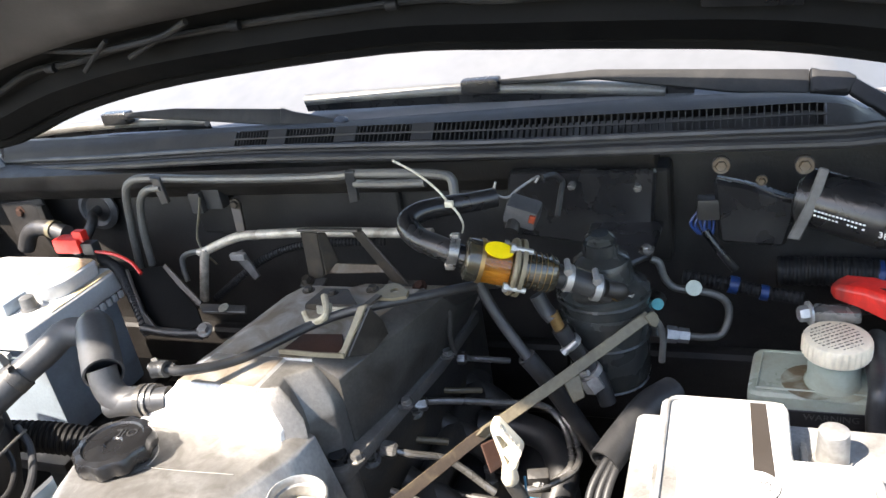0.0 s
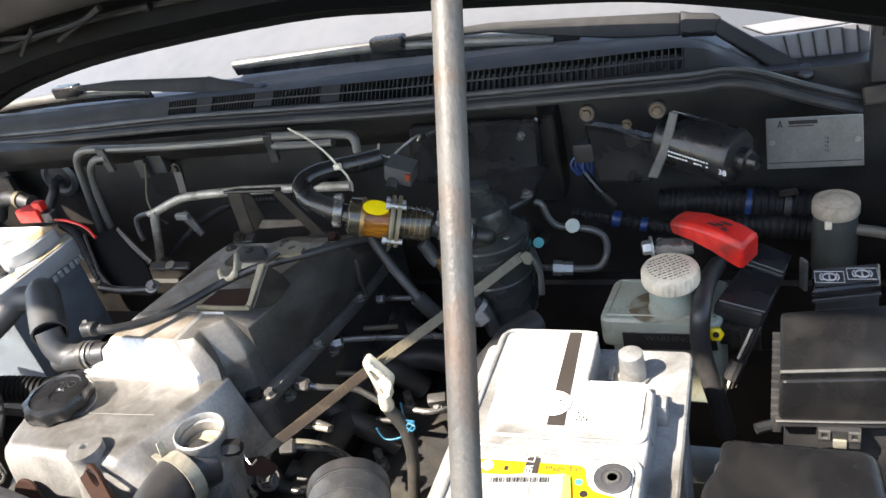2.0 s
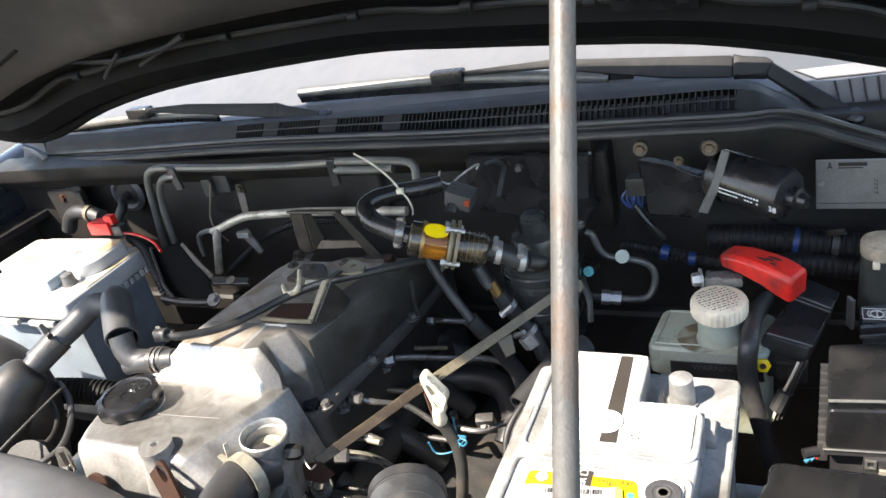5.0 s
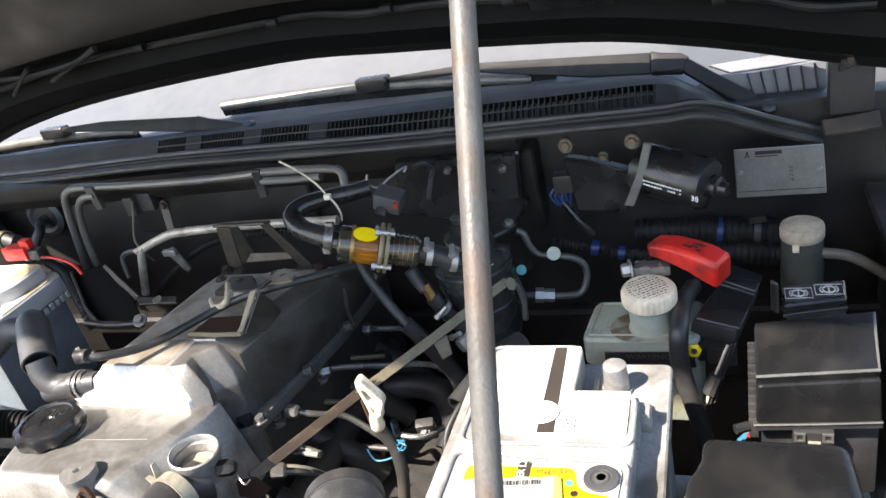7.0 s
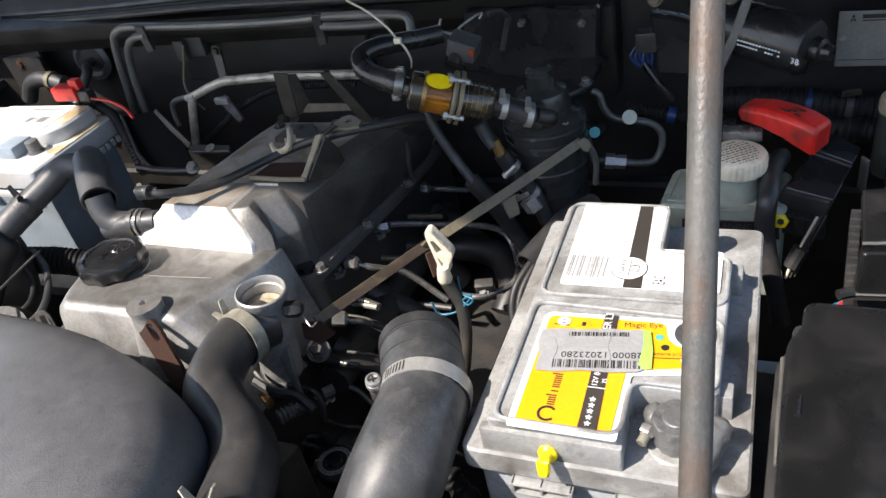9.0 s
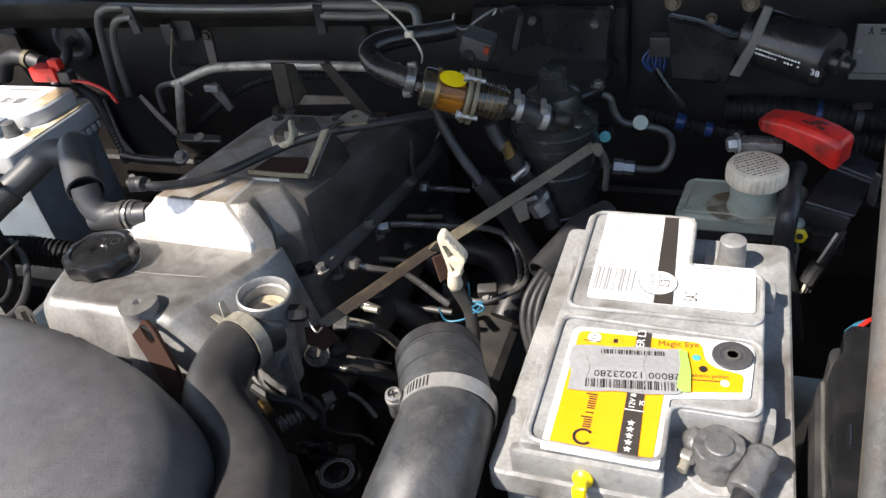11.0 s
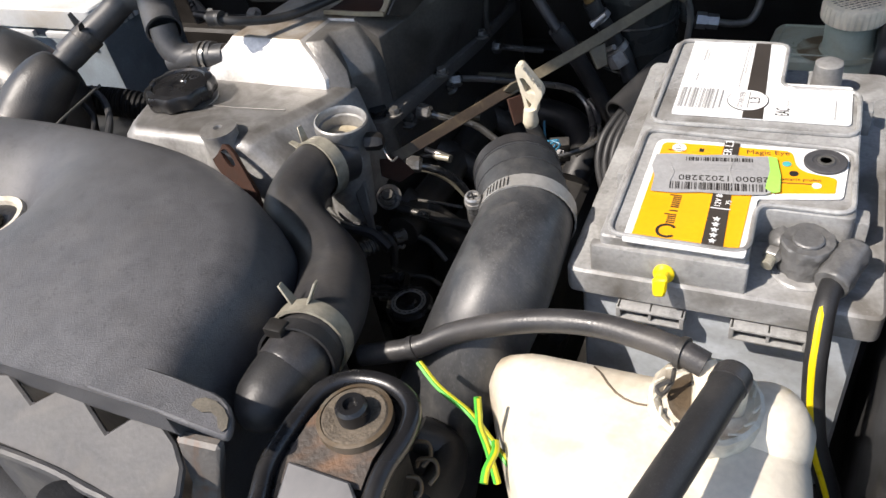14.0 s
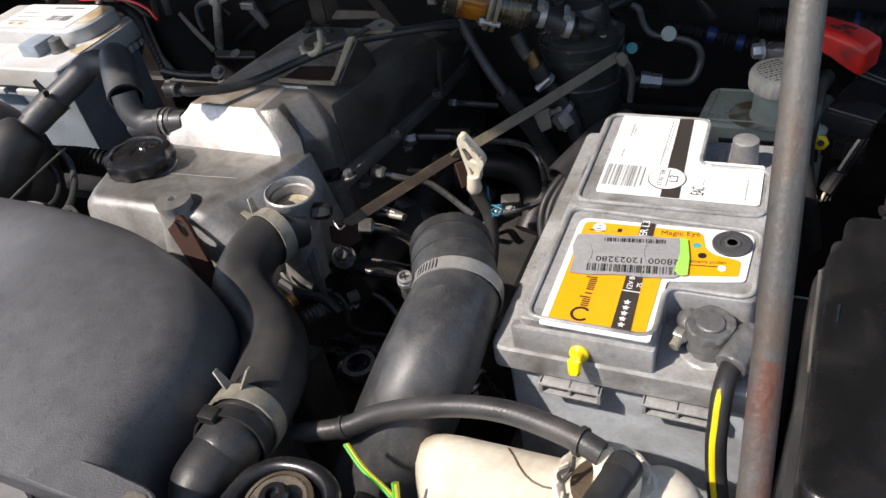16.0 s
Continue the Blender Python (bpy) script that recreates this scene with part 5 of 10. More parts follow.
def bars(x0, x1, y0, y1, along, n, seed):
    """A block of bar-code lines."""
    rnd = random.Random(seed)
    out, s = [], 0.0
    lo, hi = (x0, x1) if along == "x" else (y0, y1)
    widths = [rnd.choice((0.5, 0.5, 1.0, 1.6)) for _ in range(2 * n)]
    k = (hi - lo) / sum(widths)
    for i, w in enumerate(widths):
        if i % 2 == 0:
            a, b = lo + s * k, lo + (s + w) * k
            out.append(rect(a, y0, b, y1) if along == "x" else rect(x0, a, x1, b))
        s += w
    return out
def ink(rects, z, name, mat, parent, label=""):
    """Printed marks: each mark is one part."""
    return [part(name, flat_bm(r, z, 0.00015), mat, parent, label) for r in rects][0]
ink(bars(0.0320, 0.0580, 0.1340, 0.1615, "x", 16, 1), ZP + 0.0001, "bar_code_line", PRINT_GREY, wl)
part("bar_code_digits", flat_bm(rect(0.0600, 0.1360, 0.0612, 0.1600), ZP + 0.0001), PRINT_GREY, wl)
BADGE = (0.0787, 0.1480)
part("badge_edge", flat_bm([(BADGE[0] + 0.0139 * math.cos(a), BADGE[1] + 0.0139 * math.sin(a)) for a in [2 * math.pi * k / 40 for k in range(40)]], ZP + 0.0003), INK, wl)
part("badge", flat_bm([(BADGE[0] + 0.0133 * math.cos(a), BADGE[1] + 0.0133 * math.sin(a)) for a in [2 * math.pi * k / 40 for k in range(40)]], ZP + 0.0005), WHITE_INK, wl)
part("badge_rule", flat_bm(rect(BADGE[0] + 0.0005, BADGE[1] - 0.011, BADGE[0] + 0.0009, BADGE[1] + 0.011), ZP + 0.0010), INK, wl)
def flat_text(body, size, x, y, z, turn, name, mat, parent, label=""):
    return part(name, text_bm(body, size, pose(x, y, z, 0, 0, turn), 0.00008), mat, parent, label)
flat_text("STARTER", 0.0052, BADGE[0] - 0.0040, BADGE[1], ZP + 0.0010, 90, "lettering", INK, wl)
flat_text("L3", 0.0095, BADGE[0] + 0.0052, BADGE[1], ZP + 0.0010, 90, "lettering", INK, wl)
part("lettering", text_bm("EAC", 0.0130, pose(0.1030, 0.1365, ZP + 0.0003, 0, 0, 90) @ Matrix.Diagonal((0.42, 1.0, 1.0, 1.0)), 0.00008), INK, wl)
rnd = random.Random(11)
def print_column(x, y0, y1, w):
    """Small print that runs along y: a broken line of word-sized bars."""
    y = y0
    while y < y1:
        l = rnd.uniform(0.0015, 0.0048)
        part("small_print", flat_bm(rect(x, y, x + w, min(y + l, y1)), ZP + 0.0001, 0.00015), PRINT_GREY, wl)
        y += l + 0.0010
print_column(0.0700, 0.166, 0.231, 0.0009)
print_column(0.0722, 0.186, 0.231, 0.0007)
print_column(0.0400, 0.203, 0.222, 0.0009)
print_column(0.0425, 0.205, 0.217, 0.0006)
print_column(0.0390, 0.172, 0.184, 0.0009)
print_column(0.1350, 0.131, 0.156, 0.0008)
print_column(0.1050, 0.1440, 0.1515, 0.0006)

# yellow label with a white border
yl = part("yellow_label", prism(rounded([(0.0280, -0.0178), (0.0970, -0.0178), (0.0978, 0.0375), (0.1440, 0.0465), (0.1465, 0.0960), (0.0275, 0.0912)], [0.002, 0.002, 0.003, 0.003, 0.012, 0.008]), ZL - 0.0006, ZP, 0), PAPER, bat, "yellow battery label with a white border")
part("yellow_field", flat_bm(rounded([(0.0325, -0.0135), (0.0930, -0.0138), (0.0940, 0.0415), (0.1395, 0.0505), (0.1400, 0.0655), (0.1170, 0.0690), (0.1130, 0.0900), (0.0320, 0.0870)], [0.001, 0.001, 0.002, 0.001, 0.004, 0.012, 0.006, 0.005]), ZP + 0.0001), YELLOW, yl)
part("band", flat_bm([(0.0725, -0.0138), (0.0845, -0.0138), (0.0805, 0.0925), (0.0710, 0.0925)], ZP + 0.0006), BROWN_INK, yl)
# brand word becomes a ring and a row of plain upright blocks, the stars stay
brand = [(0.0515 + r * math.cos(a), -0.0045 + r * math.sin(a)) for r, a in [(0.0064, radians(40 + 14 * k)) for k in range(21)] + [(0.0046, radians(320 - 14 * k)) for k in range(21)]]
part("brand_ring", flat_bm(brand, ZP + 0.0006, 0.00015), INK, yl)
for k, (x0, x1) in enumerate(((0.0495, 0.0545), (0.0495, 0.0545), (0.0472, 0.0545), (0.0495, 0.0545), (0.0495, 0.0545), (0.0495, 0.0545), (0.0495, 0.0545), (0.0472, 0.0545))):
    y = 0.0028 + 0.0038 * k
    part("brand_block", flat_bm(rect(x0, y, x1, y + 0.0011), ZP + 0.0006, 0.00015), INK, yl)
    if k not in (2, 3, 7):
        part("brand_block", flat_bm(rect(x0, y + 0.0019, x1, y + 0.0029), ZP + 0.0006, 0.00015), INK, yl)
def star(cx, cy, r):
    return [(cx + (r if k % 2 == 0 else r * 0.42) * math.sin(math.pi * k / 5), cy + (r if k % 2 == 0 else r * 0.42) * math.cos(math.pi * k / 5)) for k in range(10)]
for k in range(5):
    part("star", flat_bm(star(0.0780 - 0.0001 * k, -0.0085 + 0.0050 * k, 0.0024), ZP + 0.0011), WHITE_INK, yl)
ink([rect(0.0722, 0.0215, 0.0838, 0.0221)], ZP + 0.0011, "rule", WHITE_INK, yl)
flat_text("ER L3", 0.0075, 0.0745, 0.0860, ZP + 0.0011, 90, "lettering", WHITE_INK, yl)
flat_text("Magic Eye", 0.0066, 0.0985, 0.0855, ZP + 0.0006, 7, "lettering", BROWN_INK, yl)
flat_text("12V 80", 0.0052, 0.0762, 0.0305, ZP + 0.0011, 90, "lettering", WHITE_INK, yl)
flat_text("75", 0.0046, 0.0822, 0.0285, ZP + 0.0011, 90, "lettering", WHITE_INK, yl)
flat_text("Batterie prüfen", 0.0040, 0.1190, 0.0600, ZP + 0.0006, 7, "lettering", BROWN_INK, yl)
ink([[(0.109, 0.0545), (0.129, 0.0565), (0.129, 0.0573), (0.109, 0.0553)]], ZP + 0.0006, "small_print", BROWN_INK, yl)
for x, y, m in ((0.1107, 0.0750, TEAL), (0.1155, 0.0655, INK), (0.1290, 0.0555, WHITE_INK)):
    part("dot", flat_bm([(x + 0.0027 * math.cos(2 * math.pi * k / 16), y + 0.0027 * math.sin(2 * math.pi * k / 16)) for k in range(16)], ZP + 0.0006), m, yl)
part("warning_disc", flat_bm([(0.0435 + 0.0046 * math.cos(2 * math.pi * k / 20), 0.0815 + 0.0046 * math.sin(2 * math.pi * k / 20)) for k in range(20)], ZP + 0.0006), WHITE_INK, yl)
part("warning_triangle", flat_bm([(0.052, 0.0775), (0.0635, 0.0785), (0.0600, 0.0865)], ZP + 0.0006), ORANGE, yl)
ink([rect(0.0415, 0.0795, 0.0450, 0.0805), rect(0.0425, 0.0825, 0.0445, 0.0835), rect(0.0565, 0.0785, 0.0595, 0.0825), rect(0.037, 0.0775, 0.048, 0.0782)], ZP + 0.0009, "pictogram", INK, yl)
# worn sticker across it, laid a few degrees askew, its print upside down
SKEW = radians(7.5)
def askew(u, v):
    """A point of the sticker: u along its long side, v across it, from its front corner."""
    return (0.0350 + u * math.cos(SKEW) - v * math.sin(SKEW), 0.0305 + u * math.sin(SKEW) + v * math.cos(SKEW))
def askew_rect(u0, v0, u1, v1):
    return [askew(u0, v0), askew(u1, v0), askew(u1, v1), askew(u0, v1)]
stx = prism([askew(u, v) for u, v in ((0.0, 0.0), (0.014, -0.0012), (0.030, 0.0004), (0.048, -0.0010), (0.066, 0.0), (0.0700, 0.0020), (0.0725, 0.0120), (0.0715, 0.0250), (0.0735, 0.0330), (0.0720, 0.0405), (0.0600, 0.0395), (0.0470, 0.0412), (0.0300, 0.0398), (0.0140, 0.0410), (0.0010, 0.0400), (-0.0012, 0.0270), (0.0012, 0.0150))], ZP + 0.0014, ZP + 0.0018, 0)
stk = solid("parts_sticker", stx, PAPER_GREY, "worn silver parts sticker with bar codes on the battery", "sticker")
part("green_edge", flat_bm([askew(u, v) for u, v in ((0.0672, 0.0060), (0.0715, 0.0020), (0.0755, 0.0030), (0.0765, 0.0200), (0.0750, 0.0385), (0.0700, 0.0395), (0.0705, 0.0250))], ZP + 0.0019), GREEN, stk, "green edge")
def askew_bars(u0, u1, v0, v1, n, seed):
    for r in bars(u0, u1, v0, v1, "x", n, seed):
        part("bar_code_line", flat_bm([askew(*p) for p in r], ZP + 0.0019, 0.00015), INK, stk)
askew_bars(0.0110, 0.0690, 0.0025, 0.0098, 40, 5)
askew_bars(0.0200, 0.0620, 0.0330, 0.0370, 30, 6)
q = askew(0.0430, 0.0150)
flat_text("28000 12023280", 0.0080, q[0], q[1], ZP + 0.0019, 187.5, "lettering", INK, stk)
for v, u0, u1 in ((0.0215, 0.030, 0.055), (0.0248, 0.033, 0.058), (0.0285, 0.028, 0.052)):
    u = u0
    while u < u1:
        l = rnd.uniform(0.002, 0.005)
        part("small_print", flat_bm(askew_rect(u, v, u + l, v + 0.0012), ZP + 0.0019, 0.00015), PRINT_GREY, stk)
        u += l + 0.0012
# creases torn across it
for pts in (((0.046, 0.0), (0.049, 0.012), (0.047, 0.024), (0.051, 0.040)), ((0.010, 0.030), (0.013, 0.020), (0.011, 0.010))):
    part("crease", tube([Vector((*askew(u, v), ZP + 0.0020)) for u, v in pts], 0.0003, 5, 3), PRINT_GREY, stk)
stk.location += Vector((0, 0, 0.0002))

# earth clamp and cable on the front pole
cl = thing("battery_clamp", (0.130, -0.006, Z0), "grey lead battery clamp on the front pole", "battery clamp")
pc_ = Vector((0.1285, 0.0115, Z0))
def lead_body(r, steps=7):
    return [(0.0, 0.0)] + [(r * (0.97 + 0.03 * math.sin(3.1 * k / steps)), 0.0195 * k / steps) for k in range(steps + 1)] + [(r * 0.94, 0.0205), (r * 0.80, 0.0208), (r * 0.66, 0.0205), (0.0, 0.0205)]
part("ring", lumpy(lathe(lead_body(0.0150), pc_ + Vector((0, 0.001, 0.002)), pc_ + Vector((0, 0.001, 1)), 48), 0.0016, 0.0045, 3.0), LEAD, cl)
part("pole", lathe([(0.0, 0.016), (0.0086, 0.016), (0.0086, 0.0238), (0.0078, 0.0246), (0.0, 0.0246)], pc_, pc_ + Vector((0, 0, 1)), 28), LEAD, cl)
jaw = bmesh.new()
bmesh.ops.create_icosphere(jaw, subdivisions=3, radius=1.0)
for v in jaw.verts:
    v.co = Vector((0.1150 + 0.0075 * v.co.x, 0.0190 + 0.0095 * v.co.y, Z0 + 0.013 + 0.0085 * v.co.z))
part("jaw", lumpy(jaw, 0.0018, 0.005, 8.0), LEAD, cl)
na, nb = Vector((0.1118, 0.0100, Z0 + 0.0125)), Vector((0.1084, -0.0018, Z0 + 0.0100))
part("clamp_nut", lathe([(0.0, 0), (0.0052, 0), (0.0056, 0.001), (0.0056, 0.005), (0.0050, 0.006), (0.0, 0.006)], na, nb, 6), STEEL, cl)
part("clamp_bolt", tube([na, nb], 0.0032, 12, 6, wave=(0.0014, 0.0004)), HOSE_CLIP, cl, "worn brassy bolt end")
part("base_ring", lathe([(0.0, 0), (0.0185, 0), (0.0185, 0.0012), (0.0172, 0.0022), (0.0, 0.0022)], pc_ + Vector((0, -0.001, -0.0005)), pc_ + Vector((0, -0.001, 1)), 26), LID, cl, "whitish plastic collar")
la, lb_ = Vector((0.1535, 0.0150, Z0 + 0.0165)), Vector((0.1432, -0.0105, Z0 + 0.0120))
lug = tube([la + (la - lb_).normalized() * 0.003, la, la.lerp(lb_, 0.33), la.lerp(lb_, 0.66), lb_, lb_ + (lb_ - la).normalized() * 0.001], [0.0060, 0.0094, 0.0098, 0.0098, 0.0100, 0.0090], 28, 4)
part("cable_lug", lumpy(lug, 0.0013, 0.005, 5.0), LEAD, cl, "grease-coated cable lug")
part("neck", lumpy(box((0.138, 0.000, Z0 + 0.003), (0.150, 0.016, Z0 + 0.018), 0.004, 3), 0.0012, 0.005), LEAD, cl)
ca = thing("earth_cable", (0.15, -0.08, 0.80), "black cable with a yellow stripe hanging from the clamp", "cable")
cpts = [(0.1440, -0.0080, Z0 + 0.0120), (0.1422, -0.0180, 0.9310), (0.1410, -0.0290, 0.9270), (0.1410, -0.0390, 0.9160), (0.1415, -0.0480, 0.9030), (0.1445, -0.0560, 0.8800), (0.1500, -0.0640, 0.8560), (0.1600, -0.0700, 0.8300), (0.1720, -0.0760, 0.7960)]
part("cable", tube(cpts, 0.0062, 14, 8), RUBBER, ca)
part("stripe", tube([Vector(p) + Vector((-0.0015, -0.0045, 0.0022)) for p in cpts], 0.0021, 8, 8), YELLOW_PLASTIC, ca, "yellow stripe")
# looped black cables beside the battery
lc = thing("cable_bundle", (-0.03, 0.22, 0.76), "bundle of grey cables in a black sleeve beside the battery", "cable")
for k in range(3):
    o = Vector((0.0068 * k - 0.001, -0.0020 * k, -0.0015 * (k % 2)))
    part("cable", tube([Vector((-0.028, 0.262, 0.869)) + o * 0.6, Vector((-0.0375, 0.244, 0.864)) + o * 0.8, Vector((-0.046, 0.224, 0.851)) + o, Vector((-0.046, 0.208, 0.832)) + o, Vector((-0.036, 0.193, 0.805)) + o, Vector((-0.022, 0.178, 0.755)) + o], 0.0036, 14), RUBBER, lc)
part("sleeve", tube([(-0.0375, 0.245, 0.866), (-0.0225, 0.275, 0.874), (-0.006, 0.305, 0.882), (0.012, 0.332, 0.880)], 0.0143, 18, 6, hollow=0.15), RUBBER, lc)

# ---------------------------------------------------------------- second battery
b2 = thing("car_battery", (-0.87, 0.40, 0.735), "blue-grey car battery with a white lid and worn labels", "battery", "batteries")
X0, X1, Y0, Y1, ZT = -0.990, -0.757, 0.318, 0.482, 0.916
part("case", prism([(X0 + 0.008, Y0 + 0.008), (X1 - 0.008, Y0 + 0.008), (X1 - 0.008, Y1 - 0.008), (X0 + 0.008, Y1 - 0.008)], 0.735, ZT - 0.035, 0.006, 2), CASE_BLUE, b2)
part("lid", prism(rounded(rect(X0 - 0.006, Y0 - 0.004, X1 + 0.004, Y1 + 0.004), 0.012), ZT - 0.035, ZT - 0.004, 0.006, 3), LID_WHITE, b2, "white lid")
part("deck", prism(rounded([(X0 + 0.01, Y0 + 0.066), (X1 - 0.03, Y0 + 0.066), (X1 - 0.012, Y0 + 0.09), (X1 - 0.012, Y1 - 0.01), (X0 + 0.01, Y1 - 0.01)], 0.012), ZT - 0.006, ZT + 0.018, 0.006, 3), LID_WHITE, b2)
part("pole", pole(-0.798, 0.368, ZT - 0.004, 0.009, 0.018), LEAD, b2)
part("vent_housing", box((-0.850, 0.345, ZT - 0.006), (-0.815, 0.385, ZT + 0.014), 0.004), CASE_BLUE, b2)
for x0 in (-0.93, -0.85):
    part("grip_slot", box((x0, Y0 - 0.009, ZT - 0.045), (x0 + 0.055, Y0 - 0.002, ZT - 0.036), 0.002), LID_WHITE, b2)
for k in range(13):
    part("grip_tooth", box((X1 + 0.003, Y0 + 0.006 + 0.012 * k, ZT - 0.044), (X1 + 0.0075, Y0 + 0.013 + 0.012 * k, ZT - 0.034), 0.001), LID_WHITE, b2)
p2 = part("label", prism(rounded(rect(-0.945, 0.395, -0.80, 0.470), 0.004), ZT + 0.0175, ZT + 0.0188, 0), PAPER, b2, "worn white label")
ink([rect(-0.93, 0.41, -0.89, 0.413), rect(-0.93, 0.425, -0.87, 0.427), rect(-0.93, 0.44, -0.90, 0.442), rect(-0.88, 0.455, -0.82, 0.460)], ZT + 0.019, "print", PRINT_GREY, p2)
ink(bars(-0.86, -0.815, 0.415, 0.432, "x", 14, 9), ZT + 0.019, "bar_code_line", PRINT_GREY, p2)
ink([rect(-0.925, 0.400, -0.915, 0.407), rect(-0.905, 0.400, -0.895, 0.407)], ZT + 0.019, "coloured_marks", ORANGE, p2)
rc2 = thing("terminal_cover", (-0.8407, 0.5000, 0.9410), "small red terminal cover on the second battery", "terminal cover")
part("cover", box(Vector((-0.8187, 0.4830, 0.9498)) - Vector((0.025, 0.012, 0.010)), Vector((-0.8187, 0.4830, 0.9498)) + Vector((0.022, 0.012, 0.012)), 0.004), RED, rc2)
part("tab", box(Vector((-0.7996, 0.4830, 0.9619)) - Vector((0.008, 0.006, 0.006)), Vector((-0.7996, 0.4830, 0.9619)) + Vector((0.010, 0.006, 0.010)), 0.002), RED, rc2)
part("wire", tube([(-0.7869, 0.4800, 0.9410), (-0.7428, 0.4750, 0.9394), (-0.7109, 0.4700, 0.9301), (-0.6894, 0.4600, 0.9178)], 0.0025, 8), RED, rc2)
part("connector", box(Vector((-0.7879, 0.4830, 0.9445)) - Vector((0.010, 0.008, 0.008)), Vector((-0.7879, 0.4830, 0.9445)) + Vector((0.012, 0.008, 0.010)), 0.003), PLASTIC, rc2)
stain = pbr("brown_acid_stain", (0.42, 0.33, 0.20), 0.5, var=0.3, dirt=(0.62, 0.60, 0.55), dirt_amount=0.9, dirt_scale=38, bump=0.08)
part("stain", prism(rounded([(X1 - 0.050, Y1 - 0.07), (X1 - 0.016, Y1 - 0.075), (X1 - 0.014, Y1 - 0.012), (X1 - 0.06, Y1 - 0.012), (X1 - 0.068, Y1 - 0.05)], 0.012), ZT + 0.0176, ZT + 0.0182, 0), stain, b2, "brown acid stain")
part("stain", prism(rounded([(X1 - 0.024, Y0 + 0.05), (X1 + 0.001, Y0 + 0.04), (X1 + 0.001, Y1 - 0.004), (X1 - 0.010, Y1 - 0.004), (X1 - 0.010, Y0 + 0.085)], 0.006), ZT - 0.0042, ZT - 0.0034, 0), stain, b2, "brown acid stain")

# ---------------------------------------------------------------- on the firewall
# two thin brake pipes along the top, turning down at the side
bp = thing("brake_pipes", (-0.5277, 0.5370, 1.0216), "pair of grey brake pipes clipped along the firewall", "pipe")
part("pipe", tube([(-0.7843, 0.5520, 0.8727), (-0.7736, 0.5520, 0.9376), (-0.7553, 0.5470, 1.0003), (-0.7341, 0.5420, 1.0199), (-0.7049, 0.5400, 1.0254), (-0.6178, 0.5370, 1.0229), (-0.4995, 0.5340, 1.0218), (-0.4053, 0.5320, 1.0231), (-0.3691, 0.5270, 1.0273)], 0.0058, 10, 8), PIPE, bp)
part("pipe", tube([(-0.7530, 0.5470, 0.8848), (-0.7476, 0.5470, 0.9396), (-0.7295, 0.5420, 0.9890), (-0.7057, 0.5370, 1.0087), (-0.6769, 0.5340, 1.0131)], 0.0055, 10, 8), PIPE, bp)
part("pipe", tube([(-0.3770, 0.5270, 1.0276), (-0.3045, 0.5220, 1.0276), (-0.2551, 0.5120, 1.0287), (-0.2380, 0.5070, 1.0245), (-0.2352, 0.5020, 1.0077)], 0.0058, 10, 8), PIPE, bp)
part("pipe", tube([(-0.3728, 0.5270, 1.0144), (-0.3230, 0.5220, 1.0147), (-0.2746, 0.5170, 1.0172)], 0.0058, 10, 6), PIPE, bp)
part("clip", slab([(-0.6883, 0.5320, 1.0302), (-0.6720, 0.5320, 1.0281), (-0.6727, 0.5370, 0.9897), (-0.6864, 0.5370, 0.9875)], 0.006), PLASTIC, bp)
part("clip", slab([(-0.3807, 0.5220, 1.0331), (-0.3666, 0.5220, 1.0326), (-0.3741, 0.5320, 0.9903), (-0.3871, 0.5320, 0.9875)], 0.006), PLASTIC, bp)

# bare aluminium heater pipe
hp = thing("heater_pipe", (-0.4821, 0.5550, 0.9292), "bare aluminium heater pipe across the firewall", "pipe")
part("pipe", tube([(-0.5527, 0.5500, 0.9338), (-0.4624, 0.5550, 0.9349), (-0.3790, 0.5600, 0.9318), (-0.2961, 0.5600, 0.9309)], 0.0068, 14, 6), PIPE_WHITE, hp)
part("bend", tube([(-0.5512, 0.5500, 0.9329), (-0.5783, 0.5480, 0.9323), (-0.6066, 0.5460, 0.9248), (-0.6385, 0.5430, 0.9132), (-0.6557, 0.5410, 0.9088)], [0.0068, 0.0068, 0.0068, 0.0065, 0.005], 14, 8), PIPE_WHITE, hp)
part("stub", tube([(-0.6429, 0.5410, 0.9132), (-0.6497, 0.5380, 0.8896), (-0.6624, 0.5300, 0.8361)], 0.0066, 14, 6), PIPE_WHITE, hp)
part("thin_branch", tube([(-0.6361, 0.5400, 0.9137), (-0.6748, 0.5450, 0.9061), (-0.6909, 0.5450, 0.8970), (-0.6909, 0.5400, 0.8793), (-0.6852, 0.5350, 0.8651)], 0.004, 10, 8), PIPE, hp)
part("bracket", slab([(-0.6025, 0.5750, 0.9756), (-0.5855, 0.5750, 0.9727), (-0.5702, 0.5480, 0.9288), (-0.5834, 0.5460, 0.9255)], 0.005), BRACKET, hp)
q = Vector((-0.5867, 0.5650, 0.9742))
part("bracket_bolt", bolt(q, q + Vector((0, -1, 0)), 0.0055, 0.006), BRACKET, hp)
# corrugated conduit with clip
cd = thing("corrugated_conduit", (-0.5869, 0.5400, 0.8710), "black corrugated conduit behind the engine", "conduit")
part("conduit", tube([(-0.6422, 0.5300, 0.8384), (-0.5973, 0.5400, 0.8691), (-0.5557, 0.5500, 0.8948), (-0.4962, 0.5550, 0.9141), (-0.4262, 0.5600, 0.9174), (-0.3714, 0.5700, 0.9133)], 0.0046, 10, 8, wave=(0.0045, 0.0012)), COIL, cd)
